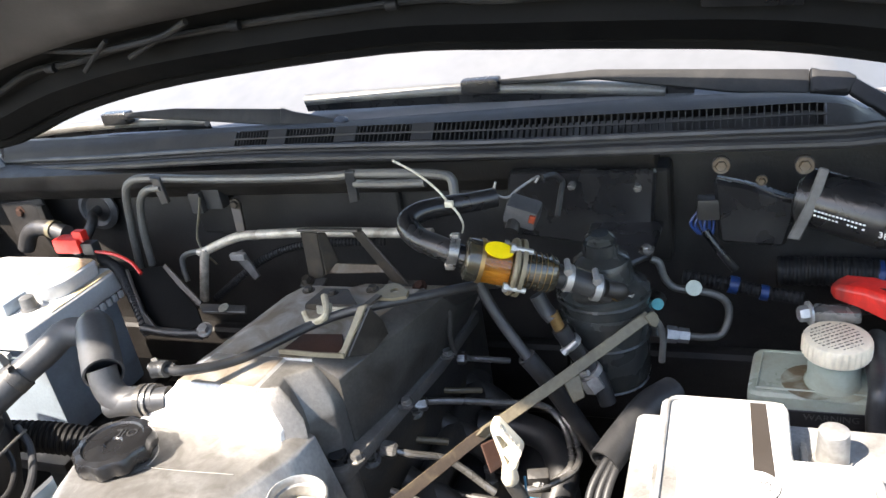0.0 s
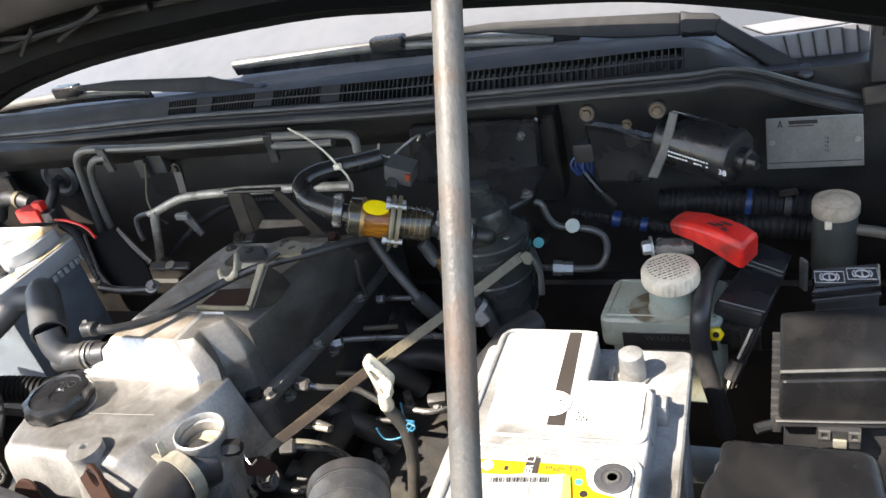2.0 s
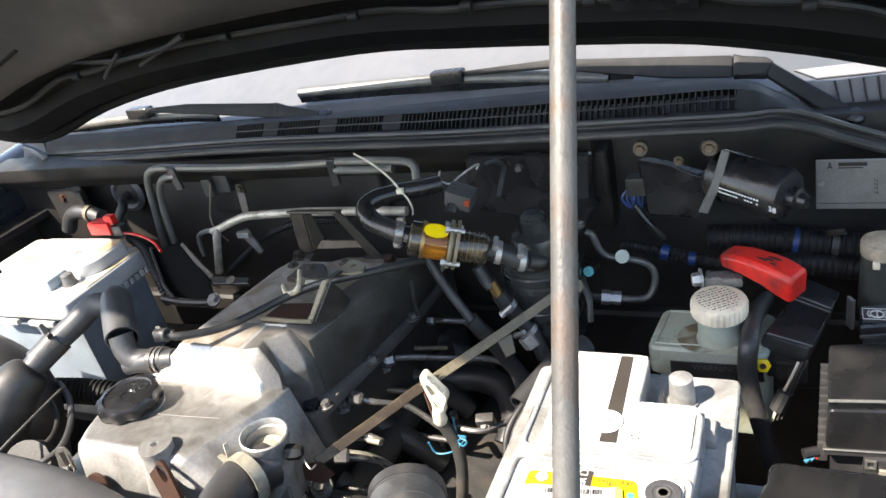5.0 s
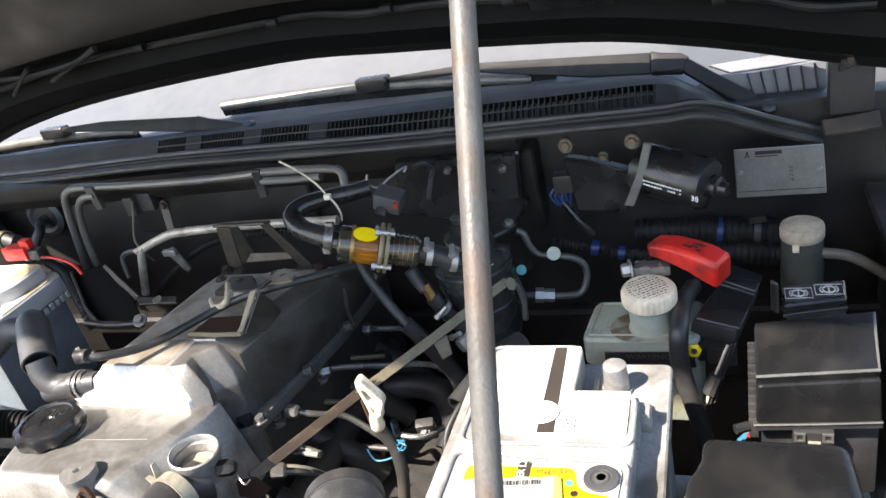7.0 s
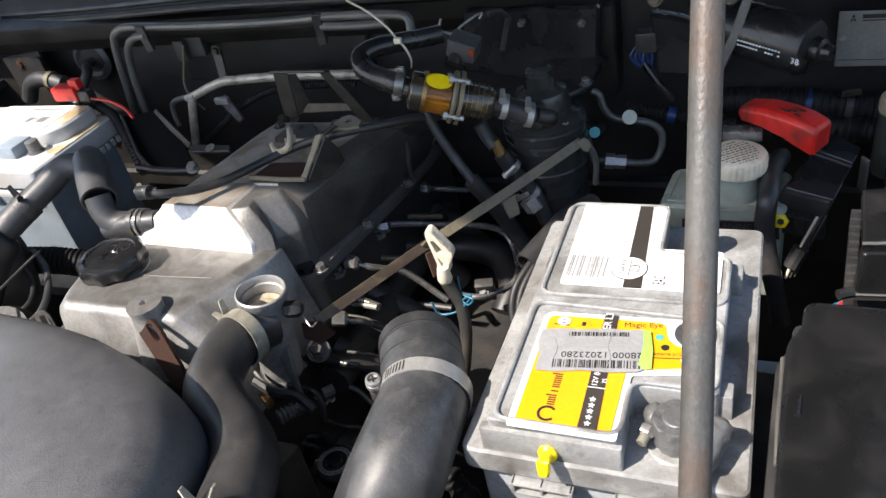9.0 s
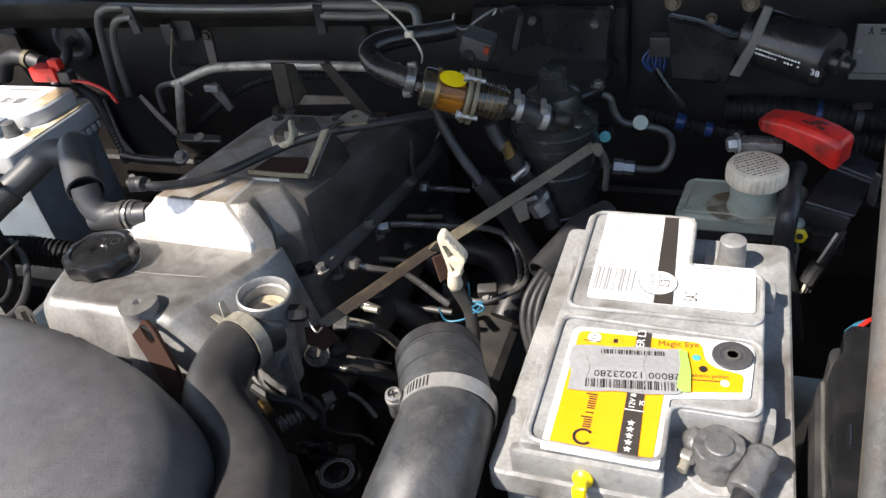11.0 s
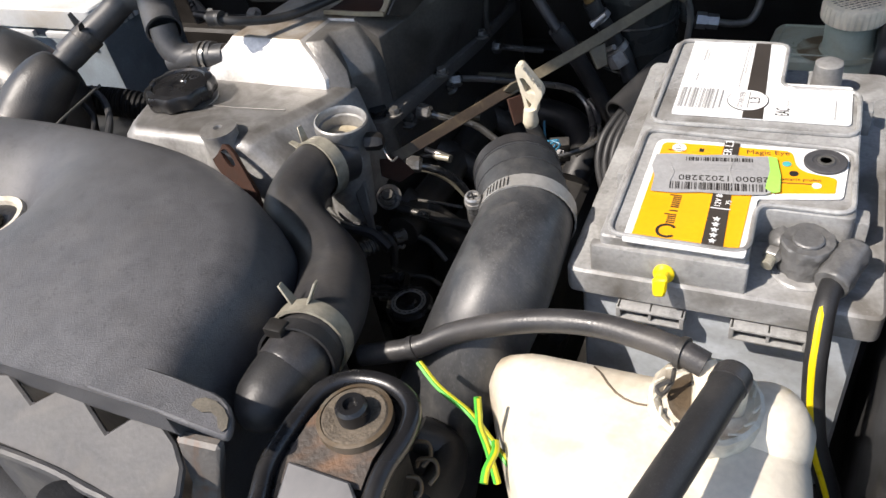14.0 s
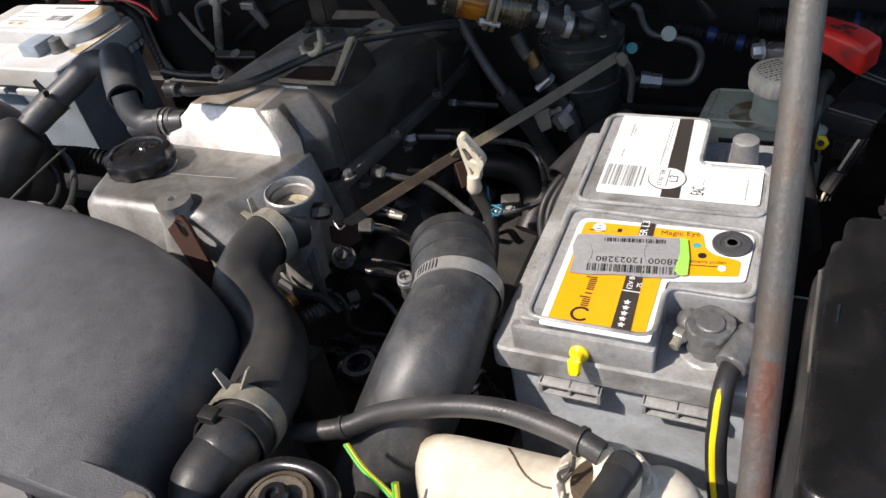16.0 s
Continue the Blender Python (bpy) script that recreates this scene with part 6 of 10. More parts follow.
part("clip", slab([(-0.5932, 0.5350, 0.9107), (-0.5734, 0.5350, 0.9176), (-0.5522, 0.5300, 0.8799), (-0.5625, 0.5300, 0.8727)], 0.004), ALU_DARK, cd, "dull metal clip")
part("clip_screw", box(Vector((-0.5755, 0.5250, 0.9119)) - Vector((0.012, 0.004, 0.005)), Vector((-0.5755, 0.5250, 0.9119)) + Vector((0.012, 0.004, 0.005)), 0.002), STEEL, cd)
# cable through the grommet
gr = thing("cable_grommet", (-0.8823, 0.6100, 0.9515), "round rubber grommet with a cable through the firewall", "grommet")
g0 = Vector((-0.8878, 0.6150, 0.9495))
part("grommet", lathe([(0.0, 0), (0.034, 0), (0.035, 0.006), (0.027, 0.010), (0.022, 0.005), (0.012, 0.004), (0.0, 0.004)], g0, g0 + Vector((0.1, -1, 0)), 26), RUBBER_PALE, gr)
part("dark_hole", lathe([(0.0, 0.0042), (0.0205, 0.0050), (0.0205, 0.0056), (0.0, 0.0050)], g0, g0 + Vector((0.1, -1, 0)), 24), INK, gr)
part("cable", tube([g0, g0 + Vector((0.0, -0.02, -0.004)), (-0.8645, 0.5700, 0.9446), (-0.8700, 0.5500, 0.9256), (-0.8731, 0.5300, 0.9068)], 0.008, 12), RUBBER, gr)
# thin wire loops on the wall
tw = thing("thin_wire", (-0.6608, 0.5700, 0.9462), "thin wire hanging on the firewall", "wire")
part("wire", tube([(-0.6529, 0.5750, 0.9801), (-0.6601, 0.5700, 0.9549), (-0.6706, 0.5650, 0.9220), (-0.6533, 0.5500, 0.9064), (-0.6370, 0.5500, 0.8857)], 0.0016, 6), ZINC, tw)
part("holder", box(Vector((-0.6644, 0.5850, 0.9705)) - Vector((0.010, 0.01, 0.016)), Vector((-0.6644, 0.5850, 0.9705)) + Vector((0.010, 0.01, 0.016)), 0.003), PLASTIC, tw)
part("holder", box(Vector((-0.6423, 0.5950, 0.9789)) - Vector((0.016, 0.01, 0.022)), Vector((-0.6423, 0.5950, 0.9789)) + Vector((0.016, 0.01, 0.022)), 0.003), PLASTIC, tw)
# left side bracket, heater hose stub and clamp at the wing
lb = thing("wall_bracket", (-1.0383, 0.6000, 0.9483), "dusty steel bracket on the firewall's side", "bracket")
part("plate", slab([(-1.0795, 0.6000, 0.9668), (-0.9858, 0.6000, 0.9753), (-0.9657, 0.5900, 0.9173), (-1.0598, 0.5900, 0.9069)], 0.006), FIREWALL, lb)
part("bolt", bolt((-1.0374, 0.5950, 0.9530), Vector((-1.0374, 0.5950, 0.9530)) + Vector((0, -1, 0)), 0.007, 0.006), RUST, lb)
part("slot", box(Vector((-0.9817, 0.5900, 0.9518)) - Vector((0.006, 0.006, 0.016)), Vector((-0.9817, 0.5900, 0.9518)) + Vector((0.006, 0.004, 0.016)), 0.002), DARK, lb)
hs = thing("heater_hose_stub", (-0.9714, 0.5600, 0.9272), "short grey hose with a metal clamp beside the firewall", "hose")
part("hose", tube([(-1.0135, 0.5600, 0.9047), (-0.9894, 0.5600, 0.9331), (-0.9500, 0.5550, 0.9429), (-0.9013, 0.5500, 0.9348)], 0.013, 14), RUBBER_GREY, hs)
q = Vector((-0.9286, 0.5530, 0.9403))
part("clamp", ring_clamp(q, (1, -0.2, -0.1), 0.0138, 0.010), ZINC, hs)
# body strut and hinge seen at the far corner
st = thing("hinge_corner", (-1.1127, 0.6200, 0.9991), "bright bonnet hinge at the bay's corner", "hinge")
part("arm", tube([(-1.1104, 0.6200, 1.0503), (-1.0806, 0.6200, 1.0375), (-1.0724, 0.6200, 1.0146), (-1.1137, 0.6000, 0.9852)], 0.007, 8), CORNER, st)
part("plate", slab([(-1.1488, 0.6600, 1.0644), (-1.1046, 0.6600, 1.0481), (-1.1105, 0.6600, 1.0139), (-1.2128, 0.6600, 0.9667)], 0.006), CORNER, st)

# black plate with bolts behind the fuel filter
pl = thing("mounting_plate", (-0.0691, 0.5700, 0.9718), "black mounting plate bolted to the firewall", "plate")
part("plate", slab([(-0.1840, 0.5600, 1.0133), (-0.0172, 0.5600, 1.0089), (-0.0247, 0.5600, 0.9230), (-0.0750, 0.5600, 0.9154), (-0.2010, 0.5600, 0.9345)], 0.012, 0.003), BLACK, pl)
for p in ((-0.0362, 0.5480, 0.9945), (-0.0424, 0.5480, 0.9350), (-0.1088, 0.5480, 0.9985)):
    q = Vector(p)
    part("bolt", join(bolt(q, q + Vector((0, -1, 0)), 0.0050, 0.009, False), lathe([(0.0, 0), (0.0026, 0), (0.0026, 0.013), (0.0, 0.013)], q, q + Vector((0, -1, 0)), 8)), OILY, pl)

# fuel filter canister
fc_top = Vector((-0.0632, 0.4400, 0.9893))
can = thing("fuel_filter", fc_top - Vector((0, 0, 0.17)), "black fuel filter canister with a domed head", "fuel filter")
CAN = Vector((fc_top.x, fc_top.y, 0))
def on_can(z):
    return (CAN.x, CAN.y, z)
zt = fc_top.z - 0.021
part("head", lathe([(0.0, -0.058), (0.046, -0.058), (0.047, -0.050), (0.047, -0.040), (0.043, -0.036), (0.032, -0.032), (0.031, -0.016), (0.028, -0.008), (0.018, -0.002), (0.017, 0.010), (0.0, 0.012)], on_can(zt), on_can(zt + 1), 36), CANISTER, can)
part("primer", lathe([(0.0, 0), (0.014, 0), (0.015, 0.006), (0.010, 0.010), (0.0, 0.010)], on_can(zt + 0.010), on_can(zt + 1), 20), CANISTER, can)
part("rim", lathe([(0.040, 0.0), (0.0470, 0.0), (0.0478, 0.003), (0.0470, 0.009), (0.040, 0.009), (0.040, 0.0)], on_can(zt - 0.067), on_can(zt + 1), 36), CANISTER, can)
part("bowl", lathe([(0.0, 0.0), (0.030, 0.0), (0.041, 0.010), (0.0445, 0.020), (0.0445, 0.094), (0.0, 0.094)], on_can(zt - 0.160), on_can(zt + 1), 36), CANISTER, can)
part("bracket", slab([(CAN.x + 0.020, CAN.y + 0.02, zt - 0.030), (CAN.x + 0.046, CAN.y + 0.04, zt - 0.026), (CAN.x + 0.052, CAN.y + 0.12, zt - 0.024), (CAN.x - 0.030, CAN.y + 0.12, zt - 0.024), (CAN.x - 0.030, CAN.y + 0.03, zt - 0.030)], 0.007, 0.002), BLACK, can)
part("bracket_bolt", bolt((CAN.x + 0.040, CAN.y + 0.045, zt - 0.022), (CAN.x + 0.040, CAN.y - 0.1, zt + 1), 0.0055, 0.006), OILY, can)
for zz, rr in ((-0.046, 0.0476), (-0.095, 0.0450), (-0.148, 0.0425)):
    part("bead", lathe([(rr - 0.004, -0.002), (rr, -0.0016), (rr + 0.0014, 0.0), (rr, 0.0016), (rr - 0.004, 0.002), (rr - 0.004, -0.002)], on_can(zt + zz), on_can(zt + zz + 1), 36), CANISTER, can)
for a in (-150, -110, -40):
    q = Vector(on_can(zt - 0.039)) + Vector((0.040 * math.cos(radians(a)), 0.040 * math.sin(radians(a)), 0.0))
    part("head_screw", bolt(q, q + Vector((0, 0, 1)), 0.0042, 0.0045, False), OILY, can)
part("bleed_nipple", lathe([(0.0, 0), (0.006, 0), (0.006, 0.006), (0.003, 0.008), (0.003, 0.016), (0.0, 0.016)], Vector(on_can(zt - 0.034)) + Vector((-0.026, -0.022, 0)), Vector(on_can(zt + 1)) + Vector((-0.3, -0.3, 0)), 6), OILY, can)
part("outlet", tube([Vector(on_can(zt - 0.040)) + Vector((-0.02, -0.03, 0)), (-0.0361, 0.3750, 0.9578), (-0.0474, 0.3650, 0.9671)], 0.008, 12), DARK, can)

# amber inline filter
A, B = Vector((-0.1706, 0.3370, 1.0122)), Vector((-0.0912, 0.3650, 0.9800))
ax = (B - A).normalized()
L = (B - A).length
af = thing("inline_filter", (A + B) / 2 - Vector((0, 0, 0.03)), "amber see-through inline fuel filter with steel ends", "fuel filter")
part("steel_end", lathe([(0.0, 0.0), (0.016, 0.0), (0.0205, 0.003), (0.0205, L * 0.16), (0.0, L * 0.16)], A, B, 36), SMOKED, af)
part("bowl", lathe([(0.0198, L * 0.16), (0.0198, L * 0.50)], A, B, 36), GLASS_AMBER, af).visible_shadow = False
part("element", lathe([(0.0, L * 0.165), (0.0165, L * 0.165), (0.0175, L * 0.3), (0.0165, L * 0.48), (0.0, L * 0.48)], A, B, 40, (20, 0.05, 0.01)), FILTER_PAPER, af, "amber pleated element")
part("ring", lathe([(0.019, L * 0.155), (0.0212, L * 0.155), (0.0212, L * 0.20), (0.019, L * 0.20), (0.019, L * 0.155)], A, B, 36), BRASS, af)
part("flange", lathe([(0.0, L * 0.49), (0.0265, L * 0.49), (0.0275, L * 0.515), (0.0265, L * 0.54), (0.022, L * 0.55), (0.022, L * 0.56), (0.0275, L * 0.565), (0.0275, L * 0.61), (0.0, L * 0.61)], A, B, 36), ZINC, af, "brassy clear flange")
part("rear_bowl", lathe([(0.0, L * 0.60), (0.0175, L * 0.60), (0.0175, L * 0.94), (0.015, L * 0.98), (0.0, L * 0.98)], A, B, 32), SMOKED, af)
for k in range(5):
    part("gilt_line", lathe([(0.0172, L * (0.66 + 0.06 * k)), (0.0179, L * (0.66 + 0.06 * k)), (0.0179, L * (0.667 + 0.06 * k)), (0.0172, L * (0.667 + 0.06 * k)), (0.0172, L * (0.66 + 0.06 * k))], A, B, 28), BRASS, af)
fm = frame_of(A, B)
for a in (25, 115, 205, 295):
    c, s = math.cos(radians(a)), math.sin(radians(a))
    p0, p1 = fm @ Vector((0.0255 * c, 0.0255 * s, L * 0.46)), fm @ Vector((0.0255 * c, 0.0255 * s, L * 0.66))
    part("flange_bolt", join(lathe([(0.0, 0), (0.0030, 0), (0.0030, L * 0.20), (0.0, L * 0.20)], p0, p1, 8), lathe([(0.0, -0.003), (0.0046, -0.003), (0.0046, 0.001), (0.0, 0.001)], p0, p1, 6)), STEEL, af)
view = (Vector((0.15, -0.33, 1.32)) - A)
view = (view - ax * view.dot(ax)).normalized()
top = (Vector((0, 0, 1)) - ax * ax.z)
top = (top - view * top.dot(view)).normalized()
ctr = A + ax * L * 0.32 + (view * 0.80 + top * 0.60).normalized() * 0.0218
e1 = (top * 0.80 - view * 0.60).normalized()
part("sticker", slab([ctr + ax * 0.0135 * math.cos(radians(18 * k)) + e1 * 0.0088 * math.sin(radians(18 * k)) for k in range(20)], 0.0012, 0), YELLOW_PLASTIC, af, "round yellow sticker")
# hose into it, with a zip tie and spring clamp
fh = thing("fuel_hose", A, "black fuel hose bent into the inline filter", "hose")
part("hose", tube([(-0.1582, 0.4200, 1.0376), (-0.1789, 0.4100, 1.0371), (-0.2071, 0.4000, 1.0368), (-0.2279, 0.3850, 1.0370), (-0.2366, 0.3700, 1.0322), (-0.2200, 0.3520, 1.0248), (-0.1932, 0.3420, 1.0192), A + ax * 0.004], [0.0098, 0.0100, 0.0104, 0.0110, 0.0114, 0.0114, 0.0112, 0.0108], 16, 8), BLACK, fh)
q = Vector((-0.1807, 0.3380, 1.0179))
part("clamp", ring_clamp(q, ax, 0.0114, 0.009, 0.0014), OILY, fh)
for k in (-1, 1):
    part("clamp_ear", box(q + top * (0.0132 * k) - Vector((0.0045, 0.003, 0.004)), q + top * (0.0132 * k) + Vector((0.0045, 0.003, 0.004)), 0.0012), OILY, fh)
zt_ = thing("zip_tie", (-0.2026, 0.4000, 1.0397), "pale zip tie round the fuel hose", "zip tie")
part("tail", strip([(-0.2649, 0.4200, 1.0804), (-0.2366, 0.4100, 1.0694), (-0.2127, 0.4000, 1.0553), (-0.1992, 0.3930, 1.0424)], 0.0022, 0.0010, (0.2, 1, 0.3), 0, 6), HANDLE, zt_)
part("loop", strip([(-0.1992, 0.3930, 1.0424), (-0.1898, 0.3880, 1.0350), (-0.1846, 0.3850, 1.0238), (-0.1889, 0.3900, 1.0124)], 0.0022, 0.0010, (0.2, 1, 0.3), 0, 6), HANDLE, zt_)
part("head", box(Vector((-0.1977, 0.3900, 1.0435)) - Vector((0.004, 0.003, 0.003)), Vector((-0.1977, 0.3900, 1.0435)) + Vector((0.004, 0.003, 0.003)), 0.001), HANDLE, zt_)
# hose and clamps between filter and canister
fh2 = thing("fuel_hose", (-0.0717, 0.3700, 0.9708), "short black fuel hose with two worm clamps", "hose")
hp2 = [B - ax * 0.006, (-0.0746, 0.3700, 0.9720), (-0.0553, 0.3720, 0.9636), (-0.0449, 0.3750, 0.9577)]
part("hose", tube(hp2, 0.0115, 16, 6), RUBBER, fh2)
def worm(parent, at, axis, r, side):
    """A worm-drive clamp with its screw."""
    c = part("worm_clamp", ring_clamp(at, axis, r, 0.0066, 0.0010), STEEL, parent, "worn worm-drive clamp")
    at, axis, side = Vector(at), Vector(axis).normalized(), Vector(side).normalized()
    t = axis.cross(side).normalized()
    s0 = at + side * (r + 0.003)
    part("screw", join(lathe([(0.0, 0), (0.0030, 0), (0.0030, 0.014), (0.0, 0.014)], s0 - t * 0.007, s0 + t, 12), lathe([(0.0, 0), (0.0042, 0), (0.0042, 0.004), (0.0, 0.004)], s0 + t * 0.007, s0 + t, 6)), STEEL, c)
    return c
worm(fh2, (-0.0814, 0.3650, 0.9775), ax, 0.0122, (0.1, -0.2, 1))
worm(fh2, (-0.0570, 0.3700, 0.9652), ax, 0.0122, (0.1, -0.2, 1))
part("brass_stub", tube([(-0.0511, 0.3730, 0.9612), (-0.0367, 0.3760, 0.9535)], 0.006, 12), BRASS, fh2)
# hose down from the filter with brass union and worm clamp
fd = thing("fuel_hose", (-0.0924, 0.3800, 0.8988), "black fuel hose with a brass union going down", "hose")
part("hose", tube([(-0.1190, 0.3850, 0.9467), (-0.1111, 0.3830, 0.9310), (-0.1032, 0.3800, 0.9226)], 0.008, 12), RUBBER, fd)
part("union", tube([(-0.1042, 0.3800, 0.9294), (-0.0974, 0.3800, 0.9090)], 0.0062, 12), BRASS, fd, "brass union")
part("lower_hose", tube([(-0.0982, 0.3800, 0.9125), (-0.0892, 0.3820, 0.8928), (-0.0750, 0.3850, 0.8680), (-0.0641, 0.3850, 0.8502), (-0.0559, 0.3800, 0.8240)], 0.009, 12), RUBBER, fd)
worm(fd, (-0.0884, 0.3820, 0.8942), (0.5, 0.1, -0.7), 0.0095, (0.2, -0.9, 0.3))
worm(fd, (-0.0706, 0.3840, 0.8593), (0.5, 0.1, -0.7), 0.0105, (-0.5, -0.9, 0.3))
part("hex_union", lathe([(0.0, 0), (0.011, 0), (0.012, 0.003), (0.012, 0.016), (0.0, 0.018)], (-0.0737, 0.3800, 0.8566), (-0.0641, 0.3800, 0.8386), 6), STEEL, fd)
# electrical plug and thin wires above
ep = thing("sensor_plug", (-0.1247, 0.4000, 1.0227), "dark sensor plug with an orange seal", "connector")
part("body", box((-0.016, -0.012, -0.011), (0.016, 0.012, 0.011), 0.004, 2, Matrix.Translation((-0.1259, 0.3950, 1.0320)) @ pose(0, 0, 0, 10, 20, 0)), RUBBER_PALE, ep)
part("seal", box((-0.003, -0.003, -0.004), (0.003, 0.002, 0.004), 0.001, 2, Matrix.Translation((-0.1139, 0.3830, 1.0300)) @ pose(0, 0, 0, 10, 20, 0)), RED_SEAL, ep, "orange-red seal")
part("stub", tube([(-0.1330, 0.3900, 1.0269), (-0.1352, 0.3800, 1.0190)], 0.007, 10), DARK, ep)
w = thing("thin_wires", (-0.1250, 0.4200, 1.0422), "thin pale wires twisted above the filter", "wire")
part("wire", tube([(-0.1597, 0.4200, 1.0401), (-0.1477, 0.4200, 1.0367), (-0.1376, 0.4300, 1.0419), (-0.1242, 0.4400, 1.0481), (-0.1212, 0.4500, 1.0463), (-0.1253, 0.4500, 1.0403)], 0.0013, 6), STEEL, w)
part("wire", tube([(-0.1626, 0.4200, 1.0414), (-0.1573, 0.4200, 1.0534), (-0.1640, 0.4200, 1.0341)], 0.0012, 6), STEEL, w)
part("cable", tube([(-0.1221, 0.4700, 1.0379), (-0.1123, 0.4800, 1.0365), (-0.1069, 0.4900, 1.0251), (-0.1072, 0.4800, 1.0159), (-0.1085, 0.4600, 0.9979)], 0.003, 8), RUBBER, w)

# hydraulic pipe with unions beside the canister
hy = thing("hydraulic_pipe", (0.0190, 0.5000, 0.8674), "dull steel hydraulic pipe with hexagon unions", "pipe")
part("pipe", tube([(-0.0205, 0.5000, 0.9286), (-0.0123, 0.5000, 0.9237), (-0.0068, 0.5000, 0.9052), (0.0037, 0.5000, 0.8937), (0.0231, 0.5000, 0.8910), (0.0455, 0.5000, 0.8862), (0.0568, 0.5000, 0.8754), (0.0581, 0.4970, 0.8587), (0.0509, 0.4900, 0.8437), (0.0366, 0.4850, 0.8416), (0.0142, 0.4820, 0.8441)], 0.0042, 12, 8), PIPE, hy)
ua_, ub_ = Vector((0.0181, 0.4820, 0.8442)), Vector((-0.0062, 0.4780, 0.8481))
part("union", lathe([(0.0, 0), (0.0085, 0), (0.0085, 0.011), (0.0075, 0.011), (0.0075, 0.013), (0.0095, 0.013), (0.0095, 0.024), (0.0, 0.024)], ua_, ub_, 6), STEEL, hy)
part("tail", tube([ub_, ub_ + (ub_ - ua_) * 0.5, (-0.0171, 0.4600, 0.8662), (-0.0180, 0.4500, 0.8935)], 0.004, 10), PIPE, hy)
m1, m2 = Vector((0.0232, 0.4920, 0.8986)), Vector((-0.0114, 0.4600, 0.8961))
part("marked_clip", lathe([(0.0, 0), (0.0084, 0), (0.0084, 0.004), (0.0, 0.004)], m1, (0.15, -0.33, 1.32), 20), TANK, hy, "pale green round clip")
bd = thing("paint_mark_disc", m2, "teal round paint mark on a fitting", "fitting")
part("disc", lathe([(0.0, 0), (0.0062, 0), (0.0062, 0.004), (0.0, 0.004)], m2, (0.15, -0.33, 1.32), 20), TEAL, bd)
part("stem", tube([m2, m2 + Vector((0.0, 0.03, -0.01)), m2 + Vector((-0.02, 0.06, -0.02))], 0.006, 8), DARK, bd)
# horizontal loom with blue tapes
lo = thing("corrugated_loom", (0.0595, 0.5600, 0.8651), "black corrugated loom with blue tape on the firewall", "loom")
part("loom", tube([(0.0078, 0.5550, 0.8785), (0.0606, 0.5550, 0.8688), (0.0946, 0.5550, 0.8600), (0.1352, 0.5500, 0.8553)], 0.007, 10, 6, wave=(0.005, 0.0012)), COIL, lo)
q0, q1 = Vector((0.0578, 0.5550, 0.8696)), Vector((0.0674, 0.5550, 0.8672))
part("tape", tube([q0, q1], 0.0105, 12), BLUE, lo, "blue tape")
part("tape", tube([(0.0911, 0.5550, 0.8600), (0.0993, 0.5550, 0.8585)], 0.0092, 12), BLUE, lo, "blue tape")
lo2 = thing("corrugated_loom", (0.2362, 0.6000, 0.8555), "thick ribbed hoses along the firewall with a strap", "hose")
part("hose", tube([(0.1103, 0.6000, 0.8636), (0.1782, 0.6000, 0.8635), (0.2425, 0.6000, 0.8571), (0.2857, 0.6000, 0.8517), (0.3254, 0.5900, 0.8537)], 0.016, 14, 6, wave=(0.007, 0.0016)), COIL, lo2)
part("hose", tube([(0.1791, 0.5700, 0.8402), (0.2236, 0.5800, 0.8390), (0.2732, 0.5800, 0.8342), (0.3085, 0.5700, 0.8345)], 0.014, 14, 6, wave=(0.007, 0.0014)), COIL, lo2)
part("strap", tube([(0.2537, 0.6000, 0.8555), (0.2612, 0.6000, 0.8548)], 0.0185, 14), CAST_DARK, lo2, "grey strap")
part("tape", tube([(0.2107, 0.6000, 0.8594), (0.2171, 0.6000, 0.8587)], 0.0185, 14), BLUE, lo2, "blue tape")
part("bracket", slab([(0.2486, 0.5850, 0.8831), (0.2667, 0.5850, 0.8852), (0.2698, 0.5850, 0.8776), (0.2486, 0.5850, 0.8747)], 0.004), BRACKET, lo2)

# wiper motor
wa, wb = Vector((0.1369, 0.5450, 0.9756)), Vector((0.2084, 0.5000, 0.9682))
wm = thing("wiper_motor", wa, "glossy black wiper motor with white printed numbers", "wiper motor")
wl_ = (wb - wa).length
part("housing", lathe([(0.0, -0.012), (0.026, -0.012), (0.030, -0.008), (0.030, wl_ * 0.86), (0.027, wl_ * 0.93), (0.012, wl_ * 0.96), (0.0, wl_ * 0.96)], wa, wb, 40), BLACK, wm)
part("boss", lathe([(0.0, 0), (0.013, 0), (0.013, 0.010), (0.009, 0.012), (0.007, 0.020), (0.0, 0.021)], wa + (wb - wa) * 0.95, wb + (wb - wa), 20), BLACK, wm)
part("end_plate", slab([(0.1361, 0.5220, 1.0186), (0.1449, 0.5220, 1.0161), (0.1345, 0.5150, 0.9790), (0.1204, 0.5080, 0.9464), (0.1087, 0.5080, 0.9488), (0.1235, 0.5150, 0.9794)], 0.004, 0.0012), ALU_DARK, wm, "dull steel end plate")
part("gearbox", slab([(0.0383, 0.5550, 0.9986), (0.0712, 0.5550, 0.9912), (0.1225, 0.5500, 0.9739), (0.1095, 0.5500, 0.9220), (0.0447, 0.5550, 0.9244)], 0.020, 0.004), BLACK, wm)
part("cover_edge", tube([(0.0416, 0.5400, 1.0035), (0.0738, 0.5400, 0.9948), (0.1021, 0.5380, 0.9816), (0.1231, 0.5350, 0.9786)], 0.0010, 6), CAST_DARK, wm)
